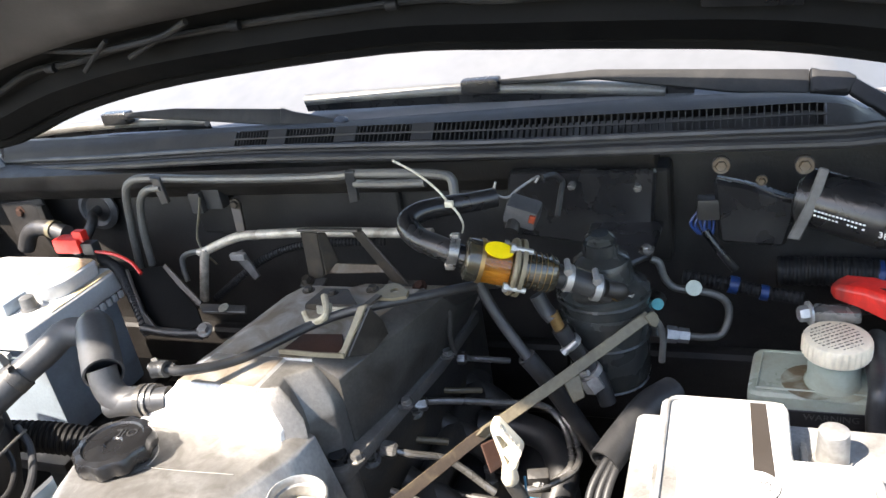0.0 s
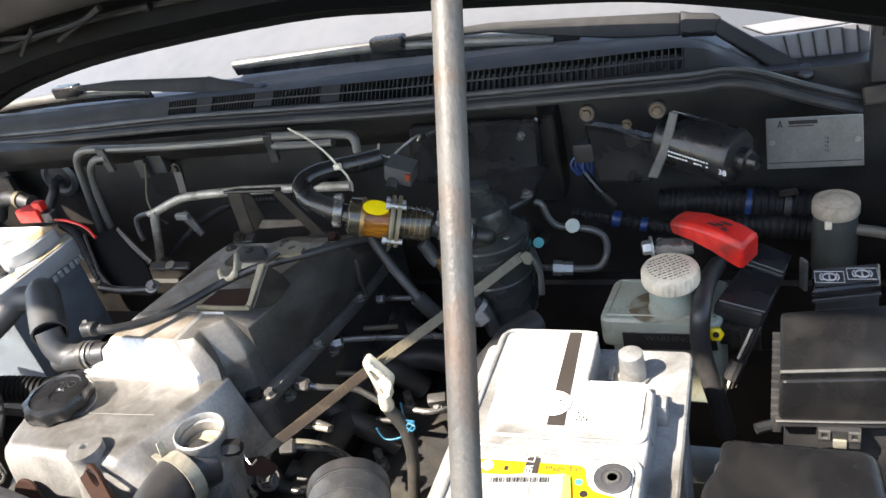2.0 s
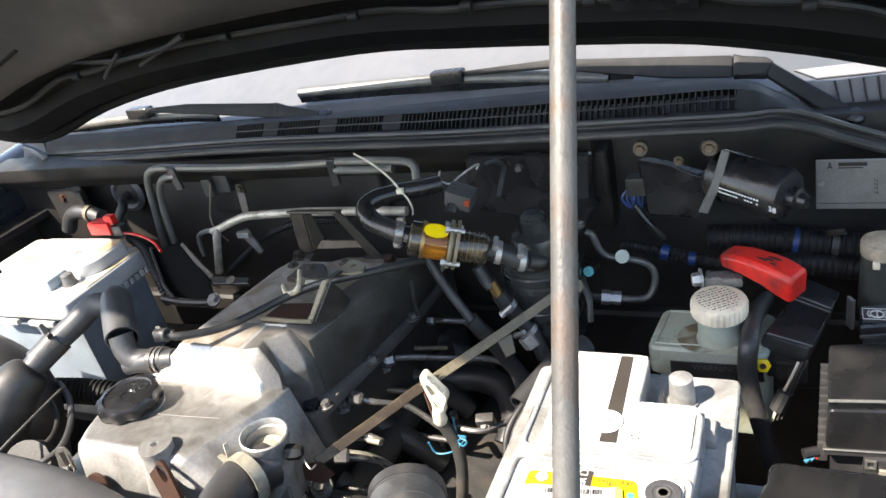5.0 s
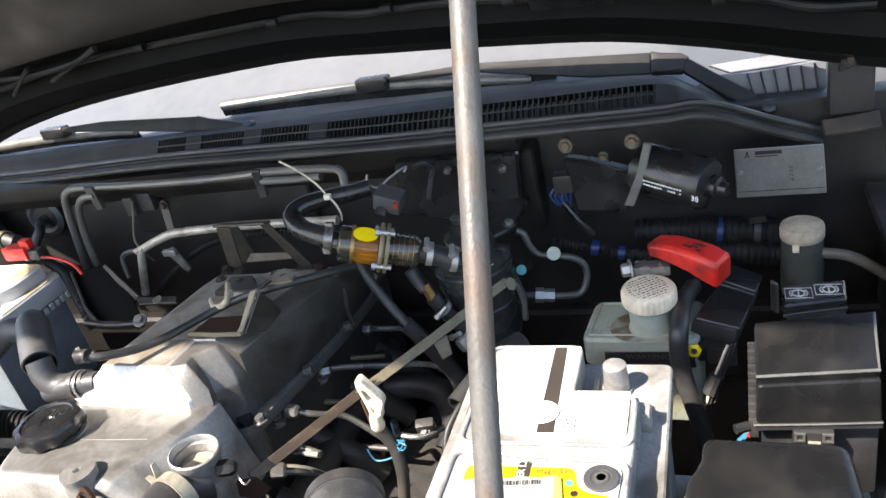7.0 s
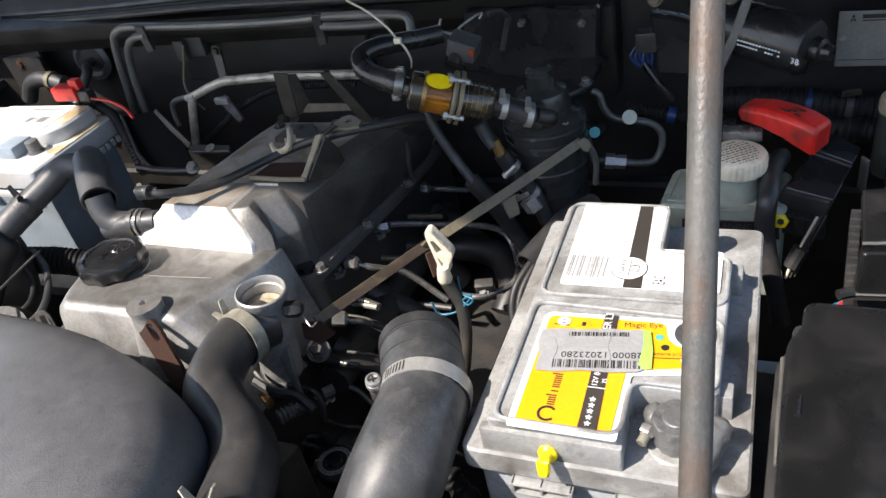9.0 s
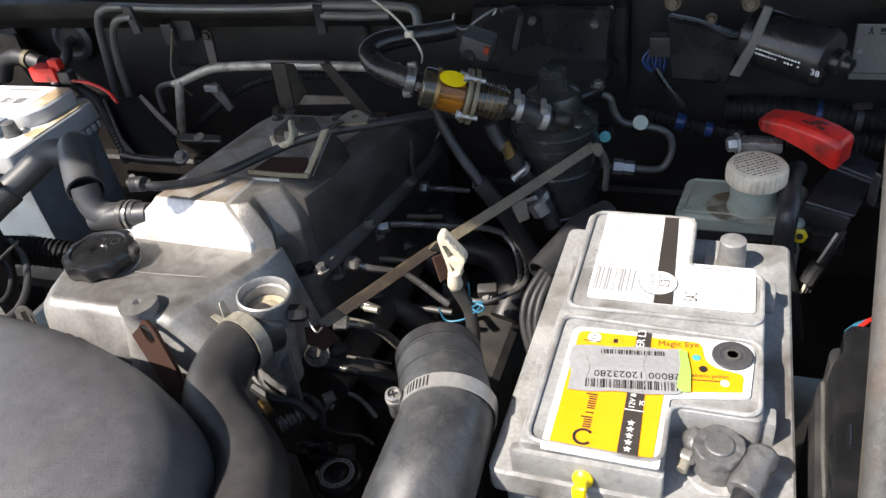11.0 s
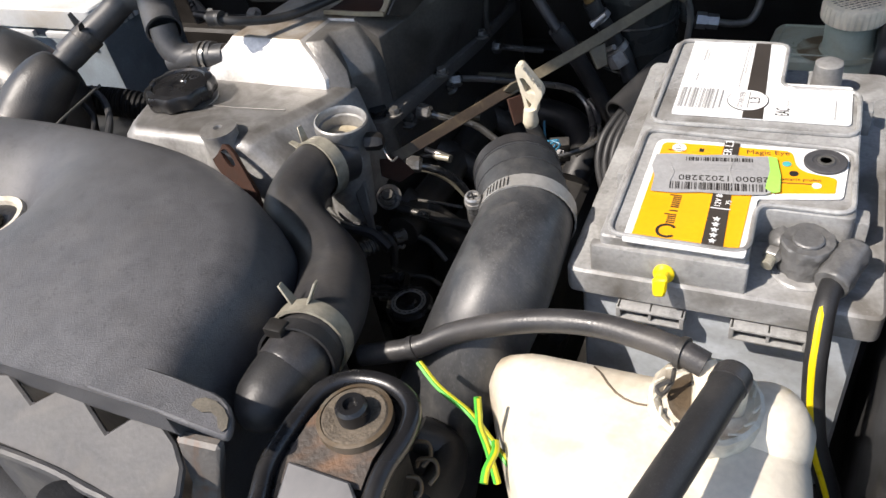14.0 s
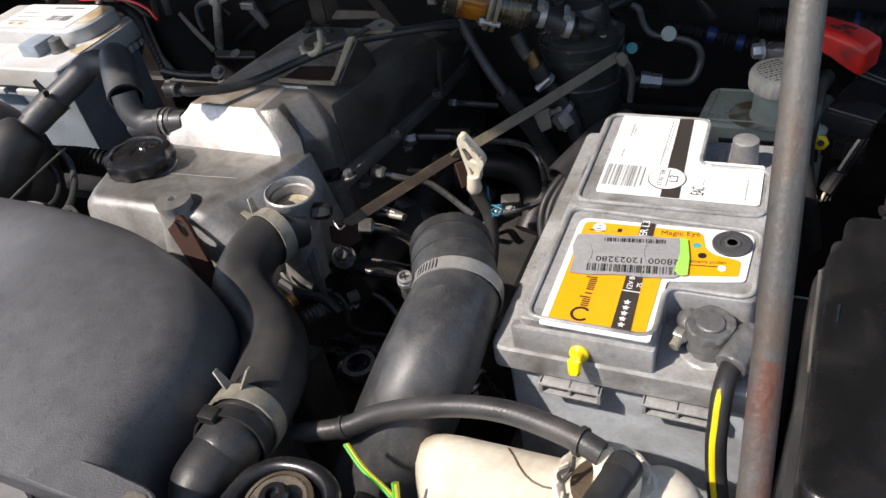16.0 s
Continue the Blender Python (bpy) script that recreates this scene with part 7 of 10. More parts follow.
def ear(p, r):
    q = Vector(p)
    e = part("mount_ear", lathe([(0.0, 0), (r, 0), (r, 0.006), (0.0, 0.006)], q, q + Vector((0, -1, 0.1)), 24), FIREWALL, wm)
    part("bolt", bolt(q + Vector((0, -0.006, 0)), q + Vector((0, -1, 0.1)), 0.0058, 0.005), BAND, e)
ear((0.0463, 0.5380, 1.0193), 0.0090)
ear((0.1232, 0.5300, 1.0200), 0.0095)
q = Vector((0.0854, 0.5500, 0.9950))
part("small_bolt", bolt(q, q + Vector((0, -1, 0)), 0.004, 0.005), BAND, wm)
vd = (Vector((0.2, -0.33, 1.36)) - wa)
wax = (wb - wa).normalized()
vd = (vd - wax * vd.dot(wax)).normalized()
side = vd.cross(wax).normalized()
def on_drum(u, a):
    """A point on the motor's drum at u along it and a degrees round from the viewer's side."""
    return wa + wax * u + (vd * math.cos(radians(a)) + side * math.sin(radians(a))) * 0.0303
for row, size in ((0, 0.004), (1, 0.004)):
    rnd = random.Random(row)
    bars_ = []
    for k in range(15):
        u0 = 0.010 + 0.0036 * k
        if rnd.random() < 0.18:
            continue
        a0 = -28 - 9 * row if side.z > 0 else 28 + 9 * row
        bars_.append(slab([on_drum(u0, a0), on_drum(u0 + 0.0022, a0), on_drum(u0 + 0.0022, a0 + 3), on_drum(u0, a0 + 3)], 0.0006, 0))
    part("printed_line", join(*bars_), WHITE_INK, wm, "white printed line")
a0 = -36 if side.z > 0 else 36
c0 = on_drum(0.080, a0)
nrm = (vd * math.cos(radians(a0)) + side * math.sin(radians(a0)))
tmx = Matrix((wax, nrm.cross(wax), nrm)).transposed().to_4x4()
part("number", text_bm("38", 0.0095, Matrix.Translation(c0 + nrm * 0.0006) @ tmx, 0.0002), WHITE_INK, wm, "white printed 38")
part("plug", box((-0.012, -0.010, -0.012), (0.012, 0.010, 0.012), 0.003, 2, Matrix.Translation((0.0333, 0.5550, 0.9635))), DARK, wm)
bw = thing("blue_wires", (0.0327, 0.5400, 0.9500), "bundle of blue wires by the wiper motor", "wire")
for k in range(6):
    o = Vector((0.003 * k - 0.008, 0.002 * (k % 3), -0.002 * (k % 2)))
    part("wire", tube([Vector((0.0341, 0.5500, 0.9620)) + o, Vector((0.0311, 0.5450, 0.9507)) + o * 1.6, Vector((0.0339, 0.5450, 0.9375)) + o], 0.0017, 6), BLUE, bw)
part("sheath", tube([(0.0329, 0.5450, 0.9414), (0.0530, 0.5400, 0.9124), (0.0643, 0.5450, 0.8938)], 0.0045, 12), BLACK, bw)

# identification plate
ip = thing("identification_plate", (0.2789, 0.6150, 0.9309), "dull grey riveted metal identification plate", "plate")
P0, P1, P2, P3 = Vector((0.2360, 0.6120, 0.9645)), Vector((0.3350, 0.6120, 0.9624)), Vector((0.3397, 0.6150, 0.8966)), Vector((0.2372, 0.6150, 0.8977))
part("plate", slab([P0, P1, P2, P3], 0.0025), PLATE, ip)
nrm = (P1 - P0).cross(P3 - P0).normalized()
if nrm.y > 0:
    nrm = -nrm
def on_plate(u, v, up=0.0018):
    return P0.lerp(P1, u).lerp(P3.lerp(P2, u), v) + nrm * up
for u, v in ((0.06, 0.46), (0.94, 0.46)):
    part("rivet", lathe([(0.0, 0), (0.0035, 0), (0.003, 0.0015), (0.0, 0.002)], on_plate(u, v), on_plate(u, v) + nrm, 14), STEEL, ip)
def plate_bar(u0, v0, u1, v1):
    return slab([on_plate(u0, v0), on_plate(u1, v0), on_plate(u1, v1), on_plate(u0, v1)], 0.0006, 0)
part("maker_mark", join(slab([on_plate(0.15, 0.03), on_plate(0.165, 0.08), on_plate(0.15, 0.13), on_plate(0.135, 0.08)], 0.0006, 0), slab([on_plate(0.135, 0.1), on_plate(0.15, 0.15), on_plate(0.12, 0.17)], 0.0006, 0), slab([on_plate(0.165, 0.1), on_plate(0.18, 0.17), on_plate(0.15, 0.15)], 0.0006, 0)), INK, ip)
part("maker_bar", plate_bar(0.24, 0.05, 0.54, 0.12), INK, ip)
part("maker_bar", plate_bar(0.24, 0.145, 0.50, 0.165), INK, ip)
for k, v in enumerate((0.40, 0.48, 0.56, 0.65)):
    c = on_plate(0.63, v)
    part("lettering", text_bm("kg", 0.0048, Matrix.Translation(c) @ Matrix((Vector((1, 0, 0)), nrm.cross(Vector((1, 0, 0))) * 1, nrm)).transposed().to_4x4(), 0.0001), INK, ip)
part("edge_line", plate_bar(0.02, 0.865, 0.98, 0.875), INK, ip)

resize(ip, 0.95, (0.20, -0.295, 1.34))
wm.location += Vector((0.004, -0.008, 0.005))

# ---------------------------------------------------------------- tanks, terminals and boxes beside the main battery
# brake fluid tank
bt = thing("brake_fluid_tank", (0.135, 0.345, 0.80), "translucent brake fluid tank with a ribbed cream cap", "fluid tank", "fluid tanks")
TZ = 0.881
part("body", prism(rounded([(0.074, 0.338), (0.192, 0.334), (0.198, 0.410), (0.082, 0.412)], 0.012), TZ - 0.036, TZ, 0.007, 3), TANK, bt)
part("lower_body", prism(rounded([(0.084, 0.342), (0.192, 0.340), (0.194, 0.405), (0.090, 0.405)], 0.010), TZ - 0.11, TZ - 0.034, 0.005, 2), TANK, bt)
part("top_bead", tube([(0.083, 0.346, TZ + 0.0005), (0.150, 0.344, TZ + 0.0005), (0.185, 0.343, TZ + 0.0005), (0.190, 0.402, TZ + 0.0005), (0.090, 0.404, TZ + 0.0005), (0.083, 0.346, TZ + 0.0005)], 0.0012, 6, 1), TANK, bt)
nk = Vector((0.1450, 0.3610, TZ))
part("neck", lathe([(0.0, 0), (0.030, 0.0), (0.0225, 0.001), (0.021, 0.004), (0.021, 0.034), (0.0, 0.034)], nk, nk + Vector((0, 0, 1)), 32), TANK, bt)
cp = part("cap", lathe([(0.0, 0.031), (0.0262, 0.031), (0.0270, 0.0325), (0.0270, 0.0445), (0.0260, 0.047), (0.0240, 0.048), (0.0, 0.048)], nk, nk + Vector((0.02, -0.01, 1)), 160, (32, 0.024, 0.0264)), CREAM, bt, "ribbed cream screw cap")
rnd = random.Random(4)
lines = []
capm = frame_of(nk, nk + Vector((0.02, -0.01, 1))) @ Matrix.Translation((0, 0, 0.0481)) @ pose(0, 0, 0, 0, 0, 35)
for r_ in range(10):
    y = -0.0185 + 0.0040 * r_
    half = math.sqrt(max(0.0, 0.0210 ** 2 - y * y))
    x = -half
    while x < half - 0.002:
        w_ = rnd.uniform(0.0012, 0.0045)
        w_ = min(w_, half - x)
        lines.append(prism(rect(x, y, x + w_, y + 0.0007 + 0.0005 * (r_ % 2)), 0, 0.0003, 0, 1, capm))
        x += w_ + 0.0016
part("warning_print", join(*lines), BAND, cp, "fine worn print")
part("dark_label", slab([(0.098, 0.3335, TZ - 0.012), (0.186, 0.3335, TZ - 0.012), (0.188, 0.3335, TZ - 0.032), (0.098, 0.3335, TZ - 0.034)], 0.0015), INK, bt, "dark warning label")
part("label_text", text_bm("WARNING", 0.009, pose(0.142, 0.3320, TZ - 0.018, 90, 0, 0), 0.0001), PIPE, bt)
yd = Vector((0.1872, 0.3240, 0.8760))
yb = part("yellow_nut", lathe([(0.0, 0), (0.0072, 0), (0.0072, 0.003), (0.005, 0.004), (0.0, 0.004)], yd + Vector((0, 0.003, 0)), yd + Vector((0, -1, 0.3)), 6), YELLOW_PLASTIC, bt, "yellow nut")
part("nut_hole", lathe([(0.0, 0.004), (0.003, 0.004), (0.003, 0.0046), (0.0, 0.0046)], yd + Vector((0, 0.003, 0)), yd + Vector((0, -1, 0.3)), 12), INK, yb)

part("fluid_stain", lathe([(0.0, 0.0006), (0.026, 0.0006), (0.0, 0.0010)], nk + Vector((-0.016, -0.002, 0)), nk + Vector((-0.016, -0.002, 1)), 24), pbr("brown_fluid_stain", (0.16, 0.12, 0.07), 0.5, var=0.3, dirt=(0.34, 0.37, 0.30), dirt_amount=1.0, dirt_scale=40, bump=0.05), bt, "brown fluid stain")
# positive terminal with red cover and cable
rt = thing("terminal_cover", (0.1785, 0.4600, 0.8944), "scuffed red terminal cover over a battery clamp", "terminal cover")
R0, R1 = Vector((0.1401, 0.4750, 0.9104)) + Vector((0.008, 0, 0.010)), Vector((0.2203, 0.4300, 0.9065)) + Vector((0.008, 0, 0.010))
ra = (R1 - R0).normalized()
rv = Vector((0, 0, 1)) - ra * ra.z
rv.normalize()
rs = ra.cross(rv)
rm = Matrix.Translation(R0) @ Matrix((ra, rs, rv)).transposed().to_4x4()
RL = (R1 - R0).length
def red_ring(u, w, h, lift, deep=0.7):
    return [rm @ Vector((u, y, z + lift)) for y, z in ((-w * 0.9, -h * deep), (-w * 0.9, h * 0.45), (-w * 0.65, h * 0.8), (w * 0.65, h * 0.8), (w * 0.9, h * 0.45), (w * 0.9, -h * deep))]
part("cover", bevel(loft([red_ring(0.002, 0.009, 0.005, 0.002), red_ring(0.009, 0.016, 0.010, 0.003), red_ring(RL * 0.35, 0.018, 0.013, 0.005), red_ring(RL * 0.62, 0.019, 0.014, 0.004, 0.9), red_ring(RL * 0.80, 0.019, 0.014, 0.002, 1.2), red_ring(RL * 0.95, 0.018, 0.013, -0.001, 1.4), red_ring(RL * 0.98, 0.015, 0.010, -0.003, 1.6)]), 0.003, 2, 18), RED, rt)
q = Vector((0.1411, 0.4500, 0.9047))
part("clamp_jaw", box(q - Vector((0.010, 0.008, 0.006)), q + Vector((0.030, 0.010, 0.006)), 0.003), OILY, rt, "lead clamp")
part("clamp_bolt", bolt(q + Vector((-0.014, 0, 0)), q + Vector((-1, -0.3, 0)), 0.008, 0.010), STEEL, rt)
pc = thing("power_cable", (0.1743, 0.3000, 0.8686), "thick black power cable bent down past the battery", "cable")
part("cable", tube([(0.1859, 0.4200, 0.8909), (0.1774, 0.3700, 0.9025), (0.1749, 0.3250, 0.9032), (0.1735, 0.3150, 0.8772), (0.1778, 0.3100, 0.8473), (0.1884, 0.3000, 0.8076), (0.1944, 0.2950, 0.7766)], 0.0092, 16, 8), RUBBER_GREY, pc)
rsd = -1 if rs.y > 0 else 1
for k, (u, w, l) in enumerate(((0.55, 0.3, 0.014), (0.62, 0.1, 0.010), (0.70, 0.45, 0.008), (0.66, -0.2, 0.016))):
    c = rm @ Vector((RL * u, 0.016 * w * rsd, 0.0158 if w < 0.4 else 0.0155))
    part("scuff", slab([c + ra * l * 0.5 + rs * 0.001, c + ra * l * 0.2 + rs * 0.0022, c - ra * l * 0.5 + rs * 0.0006, c - ra * l * 0.3 - rs * 0.0012, c + ra * l * 0.3 - rs * 0.001], 0.0006, 0), INK, rt, "black scuff")
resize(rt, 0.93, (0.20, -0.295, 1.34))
rt.location += Vector((-0.006, -0.006, -0.003))
# black fuse holder leaning there
fh_ = thing("fuse_holder", (0.2106, 0.4000, 0.8595), "black plastic fuse holder with a hinged lid", "fuse holder")
C0, C1, C2, C3 = Vector((0.2240, 0.4300, 0.8997)), Vector((0.2521, 0.4200, 0.8898)), Vector((0.2254, 0.3400, 0.8746)), Vector((0.1826, 0.3500, 0.8806))
part("body", slab([C0, C1, C2, C3], 0.034, 0.004, 2), PLASTIC, fh_)
nn = (C1 - C0).cross(C3 - C0).normalized()
if nn.z < 0:
    nn = -nn
h0, h1 = C0.lerp(C3, 0.35), C1.lerp(C2, 0.35)
part("hinge", tube([h0 + nn * 0.017, h1 + nn * 0.017], 0.0022, 8), DARK, fh_)
part("lid_panel", slab([C0.lerp(h0, 0.08) + nn * 0.018, C1.lerp(h1, 0.08) + nn * 0.018, h1.lerp(C1, 0.08) + nn * 0.018, h0.lerp(C0, 0.08) + nn * 0.018], 0.003), BLACK, fh_)
part("lid_panel", slab([h0.lerp(C3, 0.08) + nn * 0.018, h1.lerp(C2, 0.08) + nn * 0.018, h1.lerp(C2, 0.92) + nn * 0.018, h0.lerp(C3, 0.92) + nn * 0.018], 0.003), BLACK, fh_)
for k in range(4):
    p = C3.lerp(C2, 0.15 + 0.22 * k)
    part("terminal_block", box(p - Vector((0.009, 0.010, 0.024)), p + Vector((0.009, 0.006, -0.004)), 0.002), DARK, fh_)
for k, m in enumerate((HANDLE, BROWN_INK, RUBBER)):
    o = Vector((0.004 * k, 0.003 * k, -0.001 * k))
    part("wire", tube([Vector((0.2182, 0.3300, 0.8795)) + o, Vector((0.2122, 0.3250, 0.8661)) + o, Vector((0.2038, 0.3200, 0.8453)) + o, Vector((0.1950, 0.3100, 0.8211)) + o], 0.0014, 8), m, fh_)
part("wire_tape", tube([(0.2070, 0.3200, 0.8505), (0.1991, 0.3150, 0.8315)], 0.0075, 10), RUBBER, fh_)

# clutch fluid tank
TAN_CAP = pbr("dusty_tan_cap", (0.46, 0.38, 0.28), 0.55, var=0.2, dirt=(0.20, 0.145, 0.09), dirt_amount=0.6, dirt_scale=45, bump=0.25)
ct = thing("clutch_fluid_tank", (0.2999, 0.5100, 0.8262), "dark clutch fluid tank with a round tan cap", "fluid tank", "fluid tanks")
k0 = Vector((0.3015, 0.5150, 0.9045))
part("body", lathe([(0.0, -0.085), (0.0215, -0.085), (0.0228, -0.080), (0.0228, -0.060), (0.0233, -0.058), (0.0228, -0.055), (0.0224, -0.030), (0.0228, -0.028), (0.0222, -0.024), (0.021, -0.010), (0.0, -0.010)], k0, k0 + Vector((0, 0, 1)), 32), pbr("smoked_tank", (0.075, 0.080, 0.070), 0.35, var=0.15, bump=0.05), ct)
cp = part("cap", lathe([(0.0, -0.012), (0.0220, -0.012), (0.0233, -0.010), (0.0233, 0.0), (0.0222, 0.004), (0.010, 0.005), (0.008, 0.0065), (0.0, 0.0065)], k0, k0 + Vector((0, 0, 1)), 48), TAN_CAP, ct, "round tan cap")
for a in range(0, 360, 30):
    p = k0 + Vector((0.0165 * math.cos(radians(a)), 0.0165 * math.sin(radians(a)), 0.0046))
    part("raised_mark", box((-0.0028, -0.0010, 0), (0.0028, 0.0010, 0.0008), 0.0003, 1, Matrix.Translation(p) @ pose(0, 0, 0, 0, 0, a + 90)), TAN_CAP, cp)
part("tab", box(k0 + Vector((-0.012, -0.026, -0.018)), k0 + Vector((-0.005, -0.020, -0.010)), 0.001), CREAM, cp)
part("hose", tube([k0 + Vector((0.020, -0.006, -0.03)), k0 + Vector((0.05, -0.01, -0.035)), k0 + Vector((0.085, -0.01, -0.06))], 0.0062, 12), TAN_HOSE, ct, "dusty beige hose")
part("bracket", slab([k0 + Vector((-0.034, -0.02, -0.055)), k0 + Vector((-0.028, -0.03, -0.055)), k0 + Vector((-0.028, -0.03, -0.095)), k0 + Vector((-0.034, -0.02, -0.095))], 0.004), STEEL, ct)

# relay box with warning pictograms
lb2 = thing("relay_box", (0.3084, 0.4200, 0.8696), "black relay box with white warning pictograms", "relay box")
L0, L1, L2, L3 = Vector((0.2745, 0.4113, 0.8890)), Vector((0.3335, 0.4223, 0.8890)), Vector((0.3305, 0.3866, 0.8890)), Vector((0.2725, 0.3746, 0.8890))
part("lid", slab([L0, L1, L2, L3], 0.010, 0.002), BLACK, lb2)
part("body", prism([(L3.x + 0.004, L3.y + 0.004), (L2.x, L2.y + 0.004), (L1.x, L1.y - 0.002), (L0.x + 0.004, L0.y - 0.002)], 0.80, 0.884, 0.003), PLASTIC, lb2)
part("front_edge", strip([L3 + Vector((0, -0.004, -0.004)), L2 + Vector((0, -0.004, -0.004))], 0.004, 0.003, (0, 0, 1)), PLASTIC, lb2)
lz = 0.8945
lab = part("label", slab([L0.lerp(L2, 0.06) + Vector((0, 0, 0.0052)), L0.lerp(L1, 0.95).lerp(L2, 0.1) + Vector((0, 0, 0.0052)), L0.lerp(L1, 0.95).lerp(L3.lerp(L2, 0.95), 0.85) + Vector((0, 0, 0.0052)), L0.lerp(L3, 0.85).lerp(L2, 0.04) + Vector((0, 0, 0.0052))], 0.0006, 0), INK, lb2)
def on_lab(u, v):
    p = L0.lerp(L1, u).lerp(L3.lerp(L2, u), v)
    return Vector((p.x, p.y, lz))
for u in (0.255, 0.735):
    c = on_lab(u, 0.5)
    sx, sy = 0.0058, 0.0058
    pts = [c + Vector((sx * math.cos(2 * math.pi * k / 28), sy * math.sin(2 * math.pi * k / 28), 0.0006)) for k in range(29)]
    part("pictogram_ring", tube(pts, 0.0009, 6, 1), PRINT_PALE, lab)
    part("pictogram_mark", join(box(c + Vector((-0.0008, -0.0012, 0)), c + Vector((0.0008, 0.0038, 0.0008)), 0), box(c + Vector((-0.0008, -0.0038, 0)), c + Vector((0.0008, -0.0024, 0.0008)), 0)), PRINT_PALE, lab)
    for s in (-1, 1):
        arc = [c + Vector((s * 0.0082 * math.cos(a), 0.0082 * math.sin(a), 0.0006)) for a in [radians(-40 + 10 * k) for k in range(9)]]
        part("pictogram_arc", tube(arc, 0.0007, 6, 1), PRINT_PALE, lab)
    fr = [c + Vector((x, y, 0.0006)) for x, y in ((-0.0125, -0.0090), (0.0125, -0.0090), (0.0125, 0.0090), (-0.0125, 0.0090), (-0.0125, -0.0090))]
    part("pictogram_frame", tube(fr, 0.0005, 4, 1), PRINT_PALE, lab)

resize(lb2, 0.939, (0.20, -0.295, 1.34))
# fuse box, with a ridge across its lid and latches
fb = thing("fuse_box", (0.30, 0.28, 0.78), "dusty black fuse box with a ridged lid and latches", "fuse box")
F0, F1, F2, F3 = Vector((0.2437, 0.2970, 0.9250)), Vector((0.3415, 0.3124, 0.9250)), Vector((0.3355, 0.2457, 0.9120)), Vector((0.2419, 0.2351, 0.9120))
part("lid_rear", slab([F0, F1, F2, F3], 0.012, 0.004, 3), GLOSS, fb)
G2, G3 = Vector((0.3372, 0.2410, 0.8700)), Vector((0.2405, 0.2330, 0.8700))
part("lid_front", slab([F3 + Vector((0, 0.002, -0.002)), F2 + Vector((0, 0.002, -0.002)), G2, G3], 0.012, 0.004, 3), GLOSS, fb)
part("ridge", tube([F3 + Vector((0, 0, 0.0052)), F2 + Vector((0, 0, 0.0052))], 0.0015, 8), PIPE, fb, "thin pale line along the ridge")
part("lip", strip([G3 + Vector((-0.002, -0.004, -0.001)), G2 + Vector((0.0, -0.004, -0.001))], 0.007, 0.006, (0, 0, 1)), PLASTIC, fb)
part("body", prism([(G3.x + 0.004, G3.y + 0.004), (G2.x, G2.y + 0.004), (F1.x, F1.y), (F0.x + 0.004, F0.y)], 0.78, 0.872, 0.004), PLASTIC, fb)
a = Vector(G3).lerp(G2, 0.46)
latch = part("latch", box(a + Vector((-0.016, -0.011, -0.024)), a + Vector((0.016, 0.0, -0.004)), 0.002), PLASTIC, fb)
for u in (-0.0150, 0.0065):
    part("latch_eye", pierced([a + Vector((u + x, -0.0125, z)) for x, z in ((0, -0.0045), (0.0085, -0.0045), (0.0085, -0.0135), (0, -0.0135))], [[a + Vector((u + x, -0.0125, z)) for x, z in ((0.002, -0.0062), (0.0065, -0.0062), (0.0065, -0.0118), (0.002, -0.0118))]], 0.003), PIPE, latch, "worn grey eye")
part("latch_tongue", box(a + Vector((-0.0045, -0.0135, -0.0215)), a + Vector((0.0055, -0.0105, -0.0130)), 0.001), HOSE_CLIP, latch, "pale worn tongue")
part("lip_edge", tube([G3 + Vector((-0.002, -0.0072, 0.0022)), G3.lerp(G2, 0.5) + Vector((0, -0.0074, 0.0020)), G2 + Vector((0.0, -0.0072, 0.0022))], 0.0010, 6), PIPE, fb, "worn bright lip")
part("side_edge", tube([F2 + Vector((-0.001, 0, 0.0052)), F2.lerp(F1, 0.5) + Vector((-0.001, 0, 0.0056)), F1 + Vector((-0.001, -0.004, 0.0052))], 0.0012, 6), PIPE, fb, "worn bright edge")
part("side_ribs", join(*[box(Vector(F0).lerp(G3, 0.1 + 0.08 * k) + Vector((-0.006, -0.002, -0.028)), Vector(F0).lerp(G3, 0.1 + 0.08 * k) + Vector((0.002, 0.002, -0.008)), 0.0008) for k in range(11)]), PLASTIC, fb)
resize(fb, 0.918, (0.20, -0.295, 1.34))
cw = thing("coloured_wires", (0.2336, 0.2391, 0.8500), "light blue and red wires by the fuse box", "wire")
for k, m in enumerate((CYAN, CYAN, RED)):
    o = Vector((0.004 * k, 0.0, 0.003 * k))
    part("wire", tube([Vector((0.2237, 0.2293, 0.8500)) + o, Vector((0.2327, 0.2379, 0.8530)) + o, Vector((0.2426, 0.2461, 0.8500)) + o], 0.002, 6), m, cw)

# large black box in front of it
xb = thing("air_box", (0.29, 0.05, 0.70), "large black plastic box with a rounded lid", "plastic box")
B0, B1, B2 = Vector((0.2008, 0.1432, 0.9350)), Vector((0.2000, 0.1188, 0.9350)), Vector((0.1900, 0.1036, 0.9350))
BR = Vector((0.2985, 0.1420, 0.9350))
ol = rounded([(0.1815, -0.096), (BR.x + 0.012, -0.092), (BR.x, BR.y), (B0.x, B0.y), (B1.x, B1.y), (B2.x, B2.y - 0.004)], [0.02, 0.02, 0.012, 0.010, 0.006, 0.012], 6)
def grown(d):
    cx, cy = sum(p[0] for p in ol) / len(ol), sum(p[1] for p in ol) / len(ol)
    return [(x + math.copysign(d, x - cx), y + math.copysign(d, y - cy)) for x, y in ol]
part("lid", prism(ol, 0.905, 0.936, 0.009, 4), GLOSS, xb)
